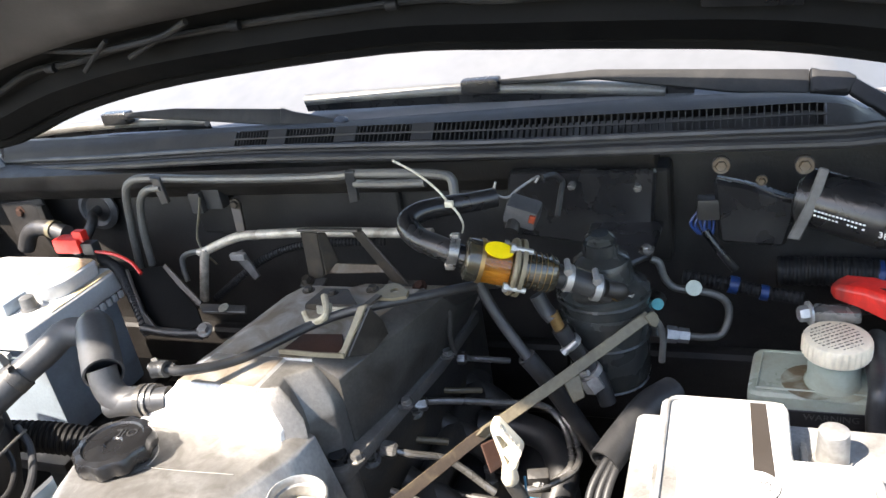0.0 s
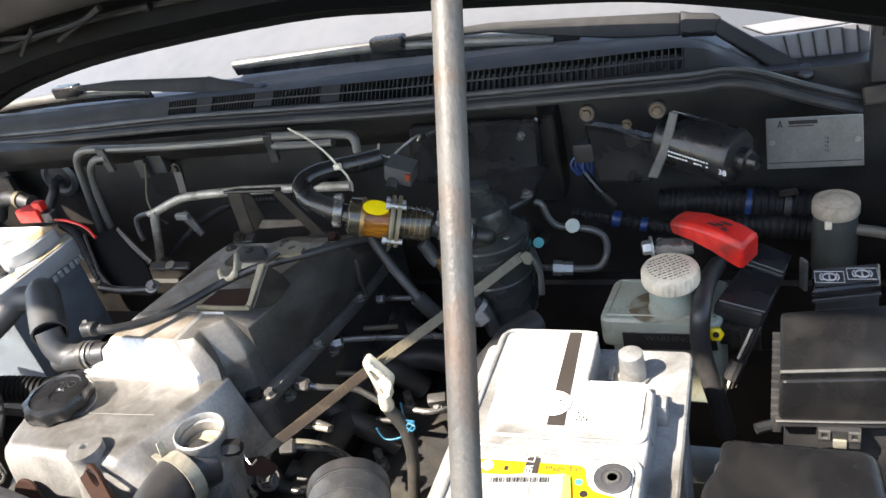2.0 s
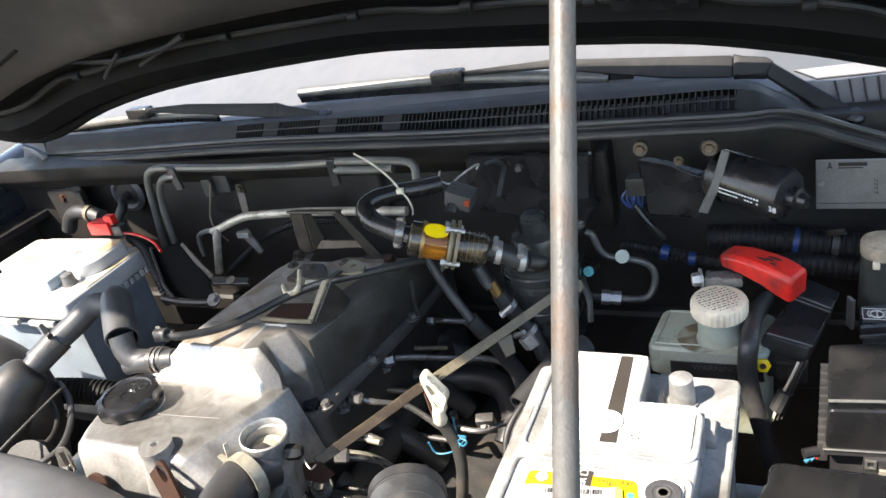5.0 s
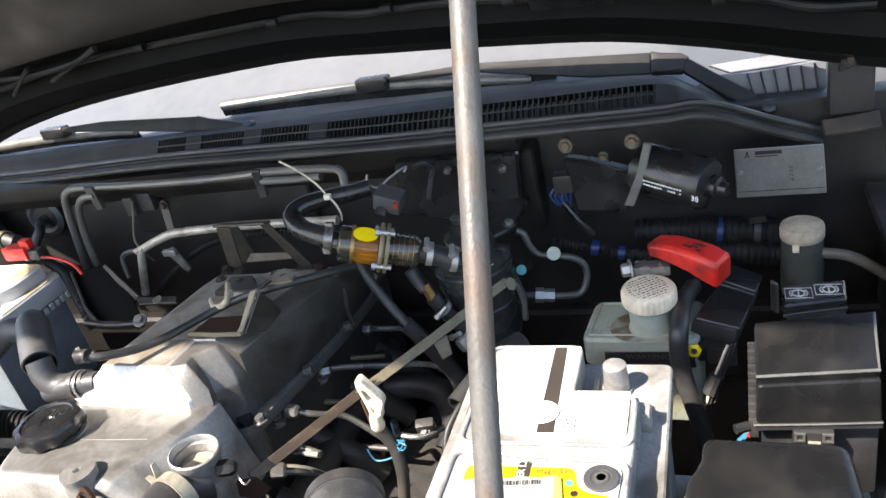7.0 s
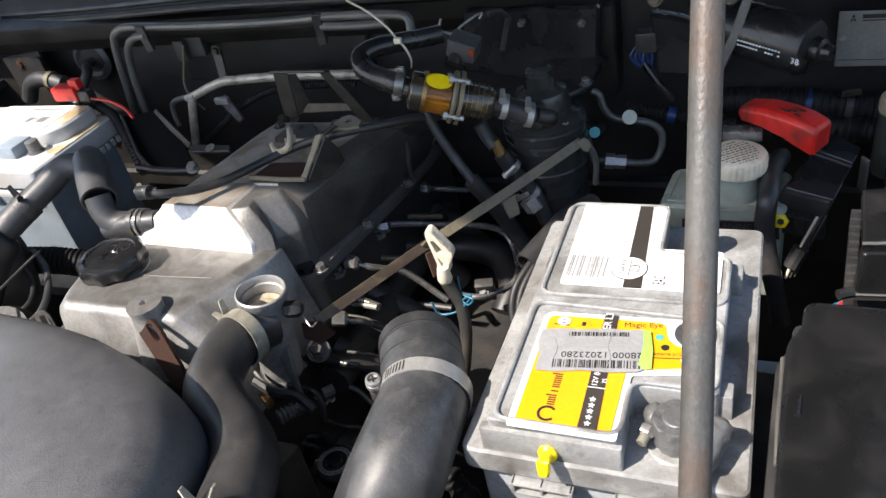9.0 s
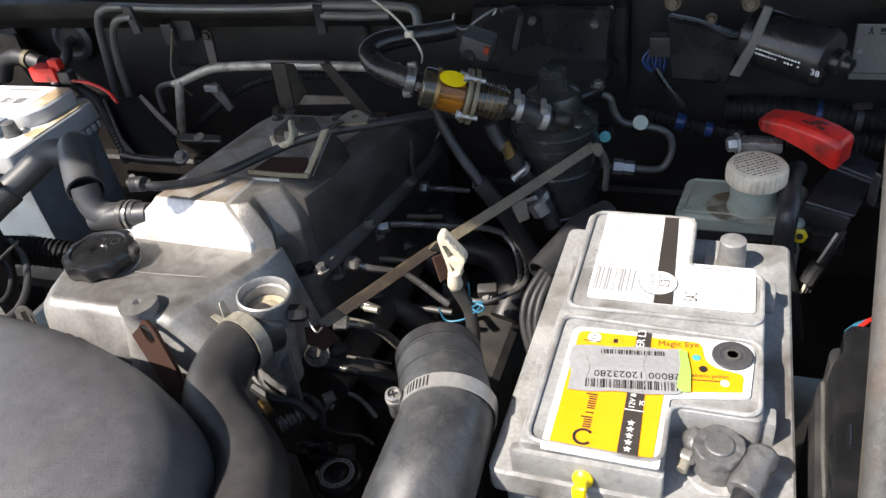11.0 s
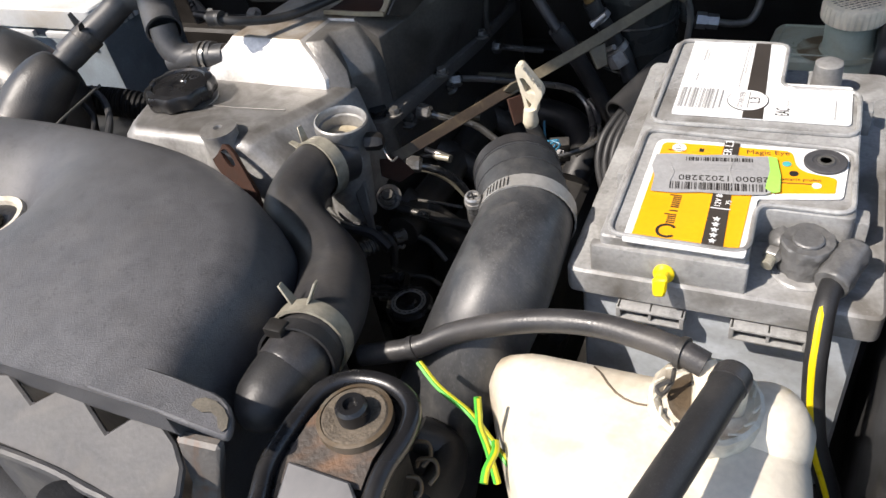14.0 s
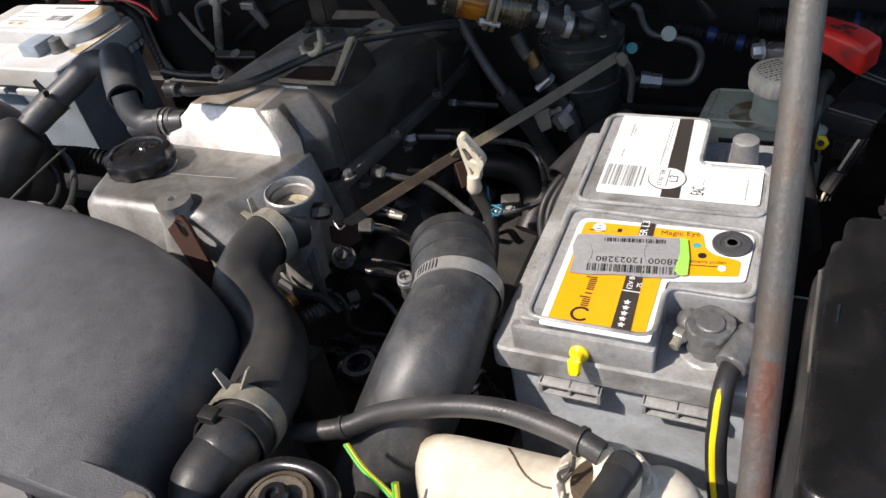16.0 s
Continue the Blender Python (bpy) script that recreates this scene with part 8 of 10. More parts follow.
part("body", prism(grown(-0.005), 0.70, 0.907, 0.002), PLASTIC, xb)
part("seam", prism(grown(0.003), 0.900, 0.906, 0.0012), PLASTIC, xb)
part("raised_mark", tube([(0.1976, 0.0481, 0.9362), (0.1964, 0.0317, 0.9362)], 0.0016, 8), GLOSS, xb)
part("clip", tube([(0.1889, 0.1018, 0.9150), (0.1883, 0.0770, 0.9130), (0.1869, 0.0471, 0.9130), (0.1864, 0.0104, 0.9130)], 0.0016, 8), PIPE, xb)
part("hinge_pin", tube([(0.2241, 0.1629, 0.9250), (0.2295, 0.1656, 0.9250), (0.2341, 0.1674, 0.9250)], 0.004, 8), DARK, xb)

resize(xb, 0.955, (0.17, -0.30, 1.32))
BAR_ZINC = pbr("dull_tan_zinc", (0.165, 0.138, 0.090), 0.48, metal=0.2, dirt=(0.10, 0.078, 0.048), dirt_amount=0.6, dirt_scale=35, bump=0.12)
BAR_RUST = pbr("rust_mottled_bar", (0.070, 0.050, 0.034), 0.5, metal=0.2, dirt=(0.16, 0.125, 0.075), dirt_amount=0.8, dirt_scale=40, bump=0.15)
# ---------------------------------------------------------------- between engine and battery
# long flat zinc bar running back from the engine to the filter
fb_ = thing("flat_bar_bracket", (-0.2192, 0.1313, 0.8680), "long flat zinc-plated bar bracket over the injection pipes", "bracket")
T0, T1, T2, T3, T4 = Vector((-0.2110, 0.1250, 0.8770)), Vector((-0.1810, 0.1860, 0.8765)), Vector((-0.1500, 0.2440, 0.8770)), Vector((-0.0870, 0.3230, 0.8920)), Vector((-0.0150, 0.4080, 0.9130))
part("bar", strip([T2 + Vector((0.004, 0.01, 0.0)), T3, T4], 0.0108, 0.0024, (-0.6, 0.3, 0.78)), BAR_ZINC, fb_, "dull tan zinc bar")
part("bar", strip([T0, T1, T2 + Vector((-0.004, -0.004, 0)), T2 + Vector((0.004, 0.0102, 0.0))], 0.0108, 0.0024, (-0.6, 0.3, 0.78)), BAR_RUST, fb_, "rust-mottled bar")
part("end", slab([T4 + Vector((-0.004, -0.005, 0.003)), T4 + Vector((0.003, 0.003, 0.004)), T4 + Vector((0.008, 0.004, 0.0)), T4 + Vector((0.010, 0.002, -0.007)), T4 + Vector((0.007, -0.003, -0.012)), T4 + Vector((0.002, -0.006, -0.008))], 0.0024), BAR_ZINC, fb_)
part("end_pipe", tube([T4 + Vector((-0.006, 0.004, -0.004)), T4 + Vector((0.006, 0.008, -0.010)), T4 + Vector((0.012, 0.010, -0.030)), T4 + Vector((0.010, 0.010, -0.060))], 0.0035, 10), PIPE, fb_)
part("tab", slab([T2 + Vector((0.004, 0.0, -0.004)), T2 + Vector((0.016, 0.012, -0.004)), T2 + Vector((0.022, 0.0, -0.026)), T2 + Vector((0.014, -0.012, -0.026))], 0.0025), RUST, fb_)
part("tab", slab([T3 + Vector((0.0, 0.004, -0.006)), T3 + Vector((0.014, 0.016, -0.004)), T3 + Vector((0.020, 0.004, -0.022)), T3 + Vector((0.010, -0.004, -0.024))], 0.0025), BAR_ZINC, fb_)
part("hook", slab([T2 + Vector((0.0, 0.002, 0.004)), T2 + Vector((0.006, 0.008, 0.009)), T2 + Vector((0.013, 0.016, 0.010)), T2 + Vector((0.019, 0.022, 0.007)), T2 + Vector((0.014, 0.018, 0.002)), T2 + Vector((0.006, 0.008, -0.002))], 0.0024), BAR_ZINC, fb_)
part("foot", slab([T0 + Vector((-0.012, -0.006, 0.002)), T0 + Vector((0.006, 0.0, 0.002)), T0 + Vector((0.016, 0.004, -0.016)), T0 + Vector((0.004, -0.006, -0.022)), T0 + Vector((-0.010, -0.012, -0.012))], 0.003), RUST, fb_)
# dipstick
ds = thing("oil_dipstick", (-0.0945, 0.2000, 0.8743), "ivory dipstick handle with embossed letters in its tube", "dipstick")
H2 = Vector((-0.1070, 0.2020, 0.8770))
loop_rim = rounded([(-0.1157, 0.9350), (-0.1110, 0.9359), (-0.0938, 0.9128), (-0.0932, 0.9072), (-0.0962, 0.9012), (-0.0993, 0.8952), (-0.0999, 0.8875), (-0.1118, 0.8863), (-0.1111, 0.8941), (-0.1116, 0.8999), (-0.1169, 0.9278)], [0.002, 0.002, 0.003, 0.003, 0.002, 0.002, 0.001, 0.001, 0.002, 0.002, 0.002], 3)
loop_holes = [rounded([(-0.1132, 0.9231), (-0.1090, 0.9234), (-0.0994, 0.9078), (-0.1087, 0.9094)], [0.0015, 0.001, 0.001, 0.0015], 3), [(-0.1091, 0.9042), (-0.1039, 0.8971), (-0.1069, 0.8933)]]
part("handle", bevel(pierced([(p[0], 0.2, p[1]) for p in loop_rim], [[(p[0], 0.2, p[1]) for p in h] for h in loop_holes], 0.0095), 0.0008, 2, 30), HANDLE, ds)
part("handle_collar", tube([(-0.1058, 0.2000, 0.8930), (-0.1060, 0.2000, 0.8860), (-0.1065, 0.2010, 0.8790), (-0.1070, 0.2020, 0.8720)], [0.0056, 0.0066, 0.0074, 0.005], 16, 4), HANDLE, ds)
rim_a, rim_b = Vector((-0.1110, 0.2, 0.9359)), Vector((-0.0938, 0.2, 0.9128))
rx_ = (rim_a - rim_b).normalized()
rn_ = Vector((rx_.z, 0, -rx_.x))
part("lettering", text_bm("ENGINE", 0.0078, Matrix.Translation((rim_a + rim_b) / 2 + rn_ * 0.0003) @ Matrix((rx_, rn_.cross(rx_), rn_)).transposed().to_4x4(), 0.0004), DIRTY_CREAM, ds, "embossed letters")
part("tube", tube([H2 - Vector((0, 0, 0.002)), (-0.0977, 0.2020, 0.8523), (-0.0950, 0.2000, 0.8406), (-0.0937, 0.1950, 0.8170), (-0.0995, 0.1850, 0.7742), (-0.1089, 0.1700, 0.7256)], 0.0065, 12, 6), CAST_DARK, ds)
wi = thing("blue_wire", (-0.0924, 0.2000, 0.8532), "light blue wire knotted round the dipstick tube", "wire")
part("wire", tube([(-0.1270, 0.2000, 0.8465), (-0.1207, 0.2000, 0.8322), (-0.1000, 0.2000, 0.8390), (-0.0799, 0.1950, 0.8646), (-0.0947, 0.2050, 0.8575), (-0.0972, 0.2100, 0.8748)], 0.0010, 6, 8), CYAN, wi)
part("knot", tube([(-0.0849, 0.1930, 0.8657), (-0.0767, 0.1900, 0.8644), (-0.0849, 0.1950, 0.8530), (-0.0924, 0.2000, 0.8534), (-0.0795, 0.1950, 0.8661)], 0.0010, 6, 8), CYAN, wi)

# injectors and pipes
ij = thing("injection_pipes", (-0.2302, 0.2984, 0.8000), "steel injection pipes with nuts running from the engine", "pipe")
def pipe(pts, r=0.004, m=OILY):
    return part("pipe", tube(pts, r, 10, 8), m, ij)
pipe([(-0.2559, 0.3546, 0.8250), (-0.2260, 0.3671, 0.8200), (-0.1800, 0.3899, 0.8050), (-0.1392, 0.4109, 0.7900), (-0.1184, 0.4107, 0.7750), (-0.1041, 0.3927, 0.7600), (-0.0973, 0.3629, 0.7500), (-0.1134, 0.3472, 0.7400)])
pipe([(-0.1482, 0.3070, 0.7650), (-0.1254, 0.3081, 0.7640), (-0.1069, 0.3228, 0.7620), (-0.0910, 0.3436, 0.7600), (-0.0878, 0.3671, 0.7600), (-0.0993, 0.3977, 0.7650), (-0.1129, 0.4113, 0.7750)], 0.0036)
pipe([(-0.2554, 0.2667, 0.8350), (-0.2339, 0.2733, 0.8250), (-0.2102, 0.2942, 0.8050), (-0.1952, 0.3000, 0.7900), (-0.1761, 0.3023, 0.7700), (-0.1626, 0.3013, 0.7600)])
pipe([(-0.2304, 0.1792, 0.8300), (-0.2131, 0.1898, 0.8200), (-0.2039, 0.2071, 0.8000), (-0.1970, 0.2176, 0.7800), (-0.1922, 0.2294, 0.7500)])
pipe([(-0.2470, 0.4637, 0.8100), (-0.2210, 0.4660, 0.8080), (-0.1878, 0.4772, 0.8000)])
pipe([(-0.2481, 0.2466, 0.8000), (-0.2166, 0.2407, 0.7950)], 0.0045)
pipe([(-0.2672, 0.1668, 0.7900), (-0.2319, 0.1716, 0.7750), (-0.1955, 0.1907, 0.7500), (-0.1558, 0.2090, 0.7300)], 0.006, CAST_DARK)
pipe([(-0.2210, 0.3128, 0.7400), (-0.1637, 0.3102, 0.7400)], 0.004, CAST_DARK)
pipe([(-0.3100, 0.4118, 0.8000), (-0.2476, 0.4108, 0.8000), (-0.2111, 0.4291, 0.7900)], 0.0035, ZINC)
pipe([(-0.2767, 0.3333, 0.7900), (-0.2262, 0.3468, 0.7800)], 0.004, ZINC)
for p, t in (((-0.2595, 0.3470, 0.8260), (-0.2484, 0.3542, 0.8250)), ((-0.2593, 0.2646, 0.8370), (-0.2481, 0.2655, 0.8350)), ((-0.2329, 0.1766, 0.8320), (-0.2245, 0.1800, 0.8300)), ((-0.2530, 0.4600, 0.8120), (-0.2412, 0.4627, 0.8100))):
    part("nut", lathe([(0.0, 0), (0.0075, 0), (0.0085, 0.002), (0.0085, 0.013), (0.006, 0.016), (0.0, 0.016)], p, t, 6), OILY, ij)
for p in ((-0.2697, 0.2573, 0.8280), (-0.2600, 0.3470, 0.8180), (-0.2515, 0.1585, 0.8000), (-0.2564, 0.4627, 0.8000)):
    q = Vector(p)
    part("banjo_bolt", join(bolt(q, q + Vector((0.3, -0.4, 0.8)), 0.007, 0.012), lathe([(0.0, -0.016), (0.005, -0.016), (0.005, 0.0), (0.0, 0.0)], q, q + Vector((0.3, -0.4, 0.8)), 10)), OILY, ij)
q0, q1 = Vector((-0.1335, 0.3239, 0.7650)), Vector((-0.1081, 0.3170, 0.7650))
part("pipe_clamp", box(-Vector((0.011, 0.006, 0.016)), Vector((0.011, 0.006, 0.016)), 0.002, 2, Matrix.Translation((q0 + q1) / 2) @ pose(0, 0, 0, 20, 0, 15)), CAST_DARK, ij)
part("clamp_bolt", bolt((q0 + q1) / 2 + Vector((0, -0.006, 0.003)), (q0 + q1) / 2 + Vector((0, -1, 0.6)), 0.0045, 0.004), STEEL, ij)
# taped loom
tl = thing("taped_loom", (-0.1385, 0.3600, 0.9123), "dark taped cable loom dropping between engine and filter", "loom")
part("loom", tube([(-0.1728, 0.3700, 0.9702), (-0.1606, 0.3650, 0.9431), (-0.1418, 0.3600, 0.9122), (-0.1209, 0.3520, 0.8862)], 0.0058, 12), RUBBER, tl)
part("sleeve", tube([(-0.1280, 0.3540, 0.8939), (-0.1082, 0.3600, 0.8566), (-0.0797, 0.3700, 0.7907), (-0.0578, 0.3700, 0.7440)], 0.0095, 14, 6, hollow=0.3), RUBBER, tl)
# curved rubber elbow and other dark shapes beneath
el = thing("rubber_elbow", (-0.1457, 0.4094, 0.7400), "black rubber elbow hose low beside the engine", "hose")
part("hose", tube([(-0.2187, 0.4255, 0.7400), (-0.1744, 0.4301, 0.7400), (-0.1341, 0.4174, 0.7350), (-0.1119, 0.3829, 0.7200), (-0.1169, 0.3535, 0.7000)], 0.018, 14), RUBBER, el)
ip_ = thing("injection_pump", (-0.16, 0.30, 0.55), "oily cast injection pump low beside the engine", "pump")
part("body", box((-0.25, 0.20, 0.52), (-0.10, 0.42, 0.69), 0.02, 3), CAST_DARK, ip_)
part("head", lathe([(0.0, 0), (0.05, 0), (0.055, 0.02), (0.05, 0.06), (0.03, 0.08), (0.0, 0.08)], (-0.17, 0.42, 0.62), (-0.17, 0.60, 0.62), 24), CAST_DARK, ip_)
for y in (0.23, 0.28, 0.33, 0.38):
    part("delivery_union", lathe([(0.0, 0), (0.010, 0), (0.010, 0.02), (0.006, 0.022), (0.006, 0.04), (0.0, 0.04)], (-0.20, y, 0.68), (-0.19, y, 0.9), 6), OILY, ip_)
mf = thing("intake_manifold", (-0.24, 0.3, 0.66), "dark ribbed manifold along the engine's side", "manifold")
part("rail", tube([(-0.245, 0.16, 0.755), (-0.24, 0.30, 0.75), (-0.24, 0.50, 0.75)], 0.018, 12), CAST_DARK, mf)
for y in (0.20, 0.30, 0.40, 0.48):
    part("runner", tube([(-0.262, y, 0.765), (-0.22, y, 0.74), (-0.19, y + 0.01, 0.70)], 0.015, 12), CAST_DARK, mf)
gp = thing("glow_plug_strip", (-0.2825, 0.4400, 0.8702), "dark oily strip with plugs on the engine's side", "harness")
part("strip", tube([(-0.2960, 0.4700, 0.8853), (-0.2878, 0.4600, 0.8507), (-0.2811, 0.4500, 0.8195), (-0.2776, 0.4400, 0.7876)], 0.005, 8), CAST_DARK, gp)
for k, p in enumerate(((-0.2834, 0.4520, 0.8307), (-0.2827, 0.4500, 0.8194), (-0.2817, 0.4480, 0.8097))):
    part("ring", tube([Vector(p), Vector(p) + Vector((0.002, 0, -0.006))], 0.009, 10), DARK, gp)

# turbo-to-intercooler hose with worm clamp
BRUSHED = pbr("brushed_steel_band", (0.46, 0.45, 0.43), 0.40, metal=0.55, var=0.15, dirt=(0.22, 0.20, 0.17), dirt_amount=0.4, dirt_scale=60, bump=0.06)
ih = thing("intercooler_hose", (-0.10, 0.0, 0.72), "wide black rubber intercooler hose", "hose")
ih_pts = [Vector(p) for p in ((-0.068, 0.063, 0.928), (-0.056, 0.039, 0.928), (-0.044, 0.012, 0.927), (-0.042, -0.018, 0.925), (-0.045, -0.050, 0.913), (-0.057, -0.078, 0.882), (-0.078, -0.095, 0.832), (-0.095, -0.101, 0.752))]
part("hose", tube(ih_pts, [0.0311, 0.0313, 0.0316, 0.0325, 0.0337, 0.0339, 0.0339, 0.0339], 36, 10, hollow=0.12), HOSE_CLOTH, ih)
hx = (ih_pts[1] - ih_pts[0]).normalized()
part("top_lip", tube([ih_pts[0] - hx * 0.001, ih_pts[0] + hx * 0.009], 0.0318, 36), RUBBER_GREY, ih)
part("inner_pipe", tube([ih_pts[0] + hx * 0.012, ih_pts[0] + hx * 0.001 + Vector((0, 0, -0.002)), ih_pts[0] - hx * 0.012 + Vector((0, 0, -0.012)), ih_pts[0] - hx * 0.020 + Vector((0, 0, -0.045)), ih_pts[0] - hx * 0.024 + Vector((0, 0, -0.10))], 0.0225, 20), CAST_DARK, ih)
cc = ih_pts[2] + Vector((0, 0.003, 0))
axc = (ih_pts[3] - ih_pts[1]).normalized()
wc_ = part("worm_clamp", ring_clamp(cc, axc, 0.0322, 0.0115, 0.0012), BRUSHED, ih, "bright worm-drive clamp")
s0 = Vector((-0.0775, 0.0055, 0.9465))
sax = Vector((0.117, -0.178, 0.977)).normalized()
part("screw_housing", join(lathe([(0.0, -0.026), (0.0048, -0.026), (0.0052, -0.024), (0.0052, -0.006), (0.0, -0.006)], s0, s0 + sax, 18), box((-0.003, -0.004, -0.018), (0.003, 0.004, -0.006), 0.001, 1, frame_of(s0, s0 + sax))), OILY, wc_)
sc_ = part("screw_head", join(lathe([(0.0, -0.007), (0.0062, -0.007), (0.0062, -0.0035), (0.0, -0.0035)], s0, s0 + sax, 24), lathe([(0.0, -0.0035), (0.0056, -0.0035), (0.0056, 0.0), (0.0046, 0.0012), (0.0038, 0.0012), (0.0034, -0.0006), (0.0, -0.0006)], s0, s0 + sax, 20)), STEEL, wc_)

sm_ = frame_of(s0, s0 + sax) @ Matrix.Translation((0, 0, -0.0042))
part("cross_slot", join(box((-0.0030, -0.0006, 0.0036), (0.0030, 0.0006, 0.0044), 0.0002, 1, sm_), box((-0.0006, -0.0030, 0.0036), (0.0006, 0.0030, 0.0043), 0.0002, 1, sm_)), DARK, sc_)
# slots of the band beside its screw
for k in range(7):
    lft = (s0 - cc) - axc * (s0 - cc).dot(axc)
    lft.normalize()
    upv = axc.cross(lft).normalized()
    if upv.z < 0:
        upv = -upv
    dirn = lft * math.cos(0.25 + 0.085 * k) + upv * math.sin(0.25 + 0.085 * k)
    q = cc + dirn * 0.0335
    part("band_slot", slab([q + axc * 0.0040 + upv * 0.0006, q + axc * 0.0040 - upv * 0.0006, q - axc * 0.0040 - upv * 0.0006, q - axc * 0.0040 + upv * 0.0006], 0.0004, 0), DARK, wc_)
for k_, j_ in ((0, 0.42), (1, 0.02)):
    q = ih_pts[k_].lerp(ih_pts[k_ + 1], j_)
    part("moulded_line", ring_clamp(q, ih_pts[k_ + 1] - ih_pts[k_], 0.0312, 0.0009, 0.0006), RUBBER_PALE, ih)
# small things low down
sv = thing("servo_cap", Vector((-0.1787, 0.0449, 0.7800)) - Vector((0, 0, 0.02)), "dark round cap with a worn pale ring", "cap")
p = Vector((-0.1787, 0.0449, 0.7800))
part("cap", lathe([(0.0, -0.02), (0.030, -0.02), (0.032, -0.004), (0.029, 0.0), (0.012, 0.0015), (0.010, 0.004), (0.0, 0.004)], p, p + Vector((0, 0, 1)), 30), BLACK, sv)
part("ring", lathe([(0.0175, 0.0006), (0.0235, 0.0002), (0.0235, 0.0016), (0.0175, 0.0022), (0.0175, 0.0006)], p, p + Vector((0, 0, 1)), 30), LID, sv, "worn pale ring")
for a in range(0, 360, 20):
    c = p + Vector((0.0205 * math.cos(radians(a)), 0.0205 * math.sin(radians(a)), 0.0018))
    part("print", box((-0.0022, -0.0006, 0), (0.0022, 0.0006, 0.0004), 0, 1, Matrix.Translation(c) @ pose(0, 0, 0, 0, 0, a + 90)), INK, sv)
resize(sv, 0.68, p)
ws_ = thing("low_wiring", (-0.2438, 0.0866, 0.8300), "tangle of dark wires and springs below the hoses", "wiring")
part("cable", tube([(-0.2627, 0.0745, 0.8400), (-0.2410, 0.0693, 0.8350), (-0.2192, 0.0730, 0.8300), (-0.1995, 0.0673, 0.8200)], 0.005, 8), RUBBER, ws_)
part("cable", tube([(-0.2705, 0.1012, 0.8300), (-0.2468, 0.0884, 0.8250), (-0.2204, 0.0906, 0.8200)], 0.003, 8), RUBBER, ws_)
part("spring", tube([(-0.2304, 0.0524, 0.8200), (-0.2156, 0.0712, 0.8200)], 0.006, 10, 8, wave=(0.004, 0.002)), OILY, ws_)
part("connector", box((-0.008, -0.004, -0.004), (0.008, 0.004, 0.004), 0.001, 2, Matrix.Translation((-0.2540, 0.0701, 0.8200)) @ pose(0, 0, 0, 0, 20, -30)), BRASS, ws_)
part("plug", tube([(-0.2106, 0.0578, 0.7900), (-0.1957, 0.0595, 0.7900), (-0.1855, 0.0600, 0.7900)], [0.0045, 0.0075, 0.0075], 12, 4), BLACK, ws_)
part("plug_rib", join(ring_clamp((-0.1957, 0.0595, 0.7900), Vector((-0.1855, 0.0600, 0.7900)) - Vector((-0.1957, 0.0595, 0.7900)), 0.0074, 0.002, 0.0010), ring_clamp((-0.1899, 0.0596, 0.7900), Vector((-0.1855, 0.0600, 0.7900)) - Vector((-0.1957, 0.0595, 0.7900)), 0.0074, 0.002, 0.0010)), BLACK, ws_)
part("corrugated", tube([(-0.0430, 0.0141, 0.8400), (-0.0358, 0.0102, 0.8300), (-0.0212, 0.0053, 0.8200)], 0.008, 10, 8, wave=(0.005, 0.0016)), COIL, ws_)
for a, b in (((-0.2799, 0.1542, 0.8000), (-0.2720, 0.1522, 0.7800)), ((-0.2229, 0.1122, 0.7900), (-0.2152, 0.1207, 0.7900))):
    part("fitting", tube([a, b], 0.006, 8), OILY, ws_)
q = Vector((-0.2511, 0.1602, 0.8000))
part("hex_bolt", bolt(q, q + Vector((0.2, -0.6, 0.6)), 0.009, 0.008), OILY, ws_)

# fittings deep between engine and hoses
lp = thing("fuel_return_pipe", (-0.2261, 0.2154, 0.7900), "bright steel return pipe with a threaded end", "pipe")
part("pipe", tube([(-0.2414, 0.2075, 0.8050), (-0.2288, 0.2124, 0.8000), (-0.2181, 0.2192, 0.7900), (-0.2083, 0.2260, 0.7750), (-0.1970, 0.2331, 0.7500)], 0.0046, 12, 8), HOSE_CLIP, lp)
part("pipe", tube([(-0.2494, 0.2351, 0.8000), (-0.2314, 0.2365, 0.8000)], 0.0022, 8), OILY, lp)
part("end_sleeve", tube([(-0.2314, 0.2365, 0.8000), (-0.2149, 0.2350, 0.8000)], 0.0036, 12), HOSE_CLIP, lp, "bright end sleeve")
part("rod", tube([(-0.2255, 0.1730, 0.7900), (-0.2036, 0.1731, 0.7900), (-0.1788, 0.1773, 0.7850)], 0.0016, 8), OILY, lp)
td = thing("threaded_stud", (-0.2276, 0.1654, 0.7800), "oily threaded stud on the engine's front", "stud")
part("shank", tube([(-0.2581, 0.1653, 0.7850), (-0.2458, 0.1652, 0.7830), (-0.2327, 0.1655, 0.7800)], 0.0048, 12), CAST_DARK, td)
part("thread", tube([(-0.2339, 0.1653, 0.7800), (-0.2120, 0.1659, 0.7780)], 0.0030, 12, 8, wave=(0.0022, 0.0008)), OILY, td)
q = Vector((-0.2568, 0.1692, 0.7900))
part("nut", bolt(q, q + Vector((0.35, -0.75, 0.5)), 0.0088, 0.008), CAST_DARK, td)
lw = thing("low_cable", (-0.2076, 0.1550, 0.7400), "thin grey cables hanging low in the bay", "cable")
part("cable", tube([(-0.2210, 0.1512, 0.7600), (-0.2117, 0.1515, 0.7550), (-0.2001, 0.1468, 0.7500), (-0.1897, 0.1429, 0.7400)], 0.0028, 8), PIPE, lw)
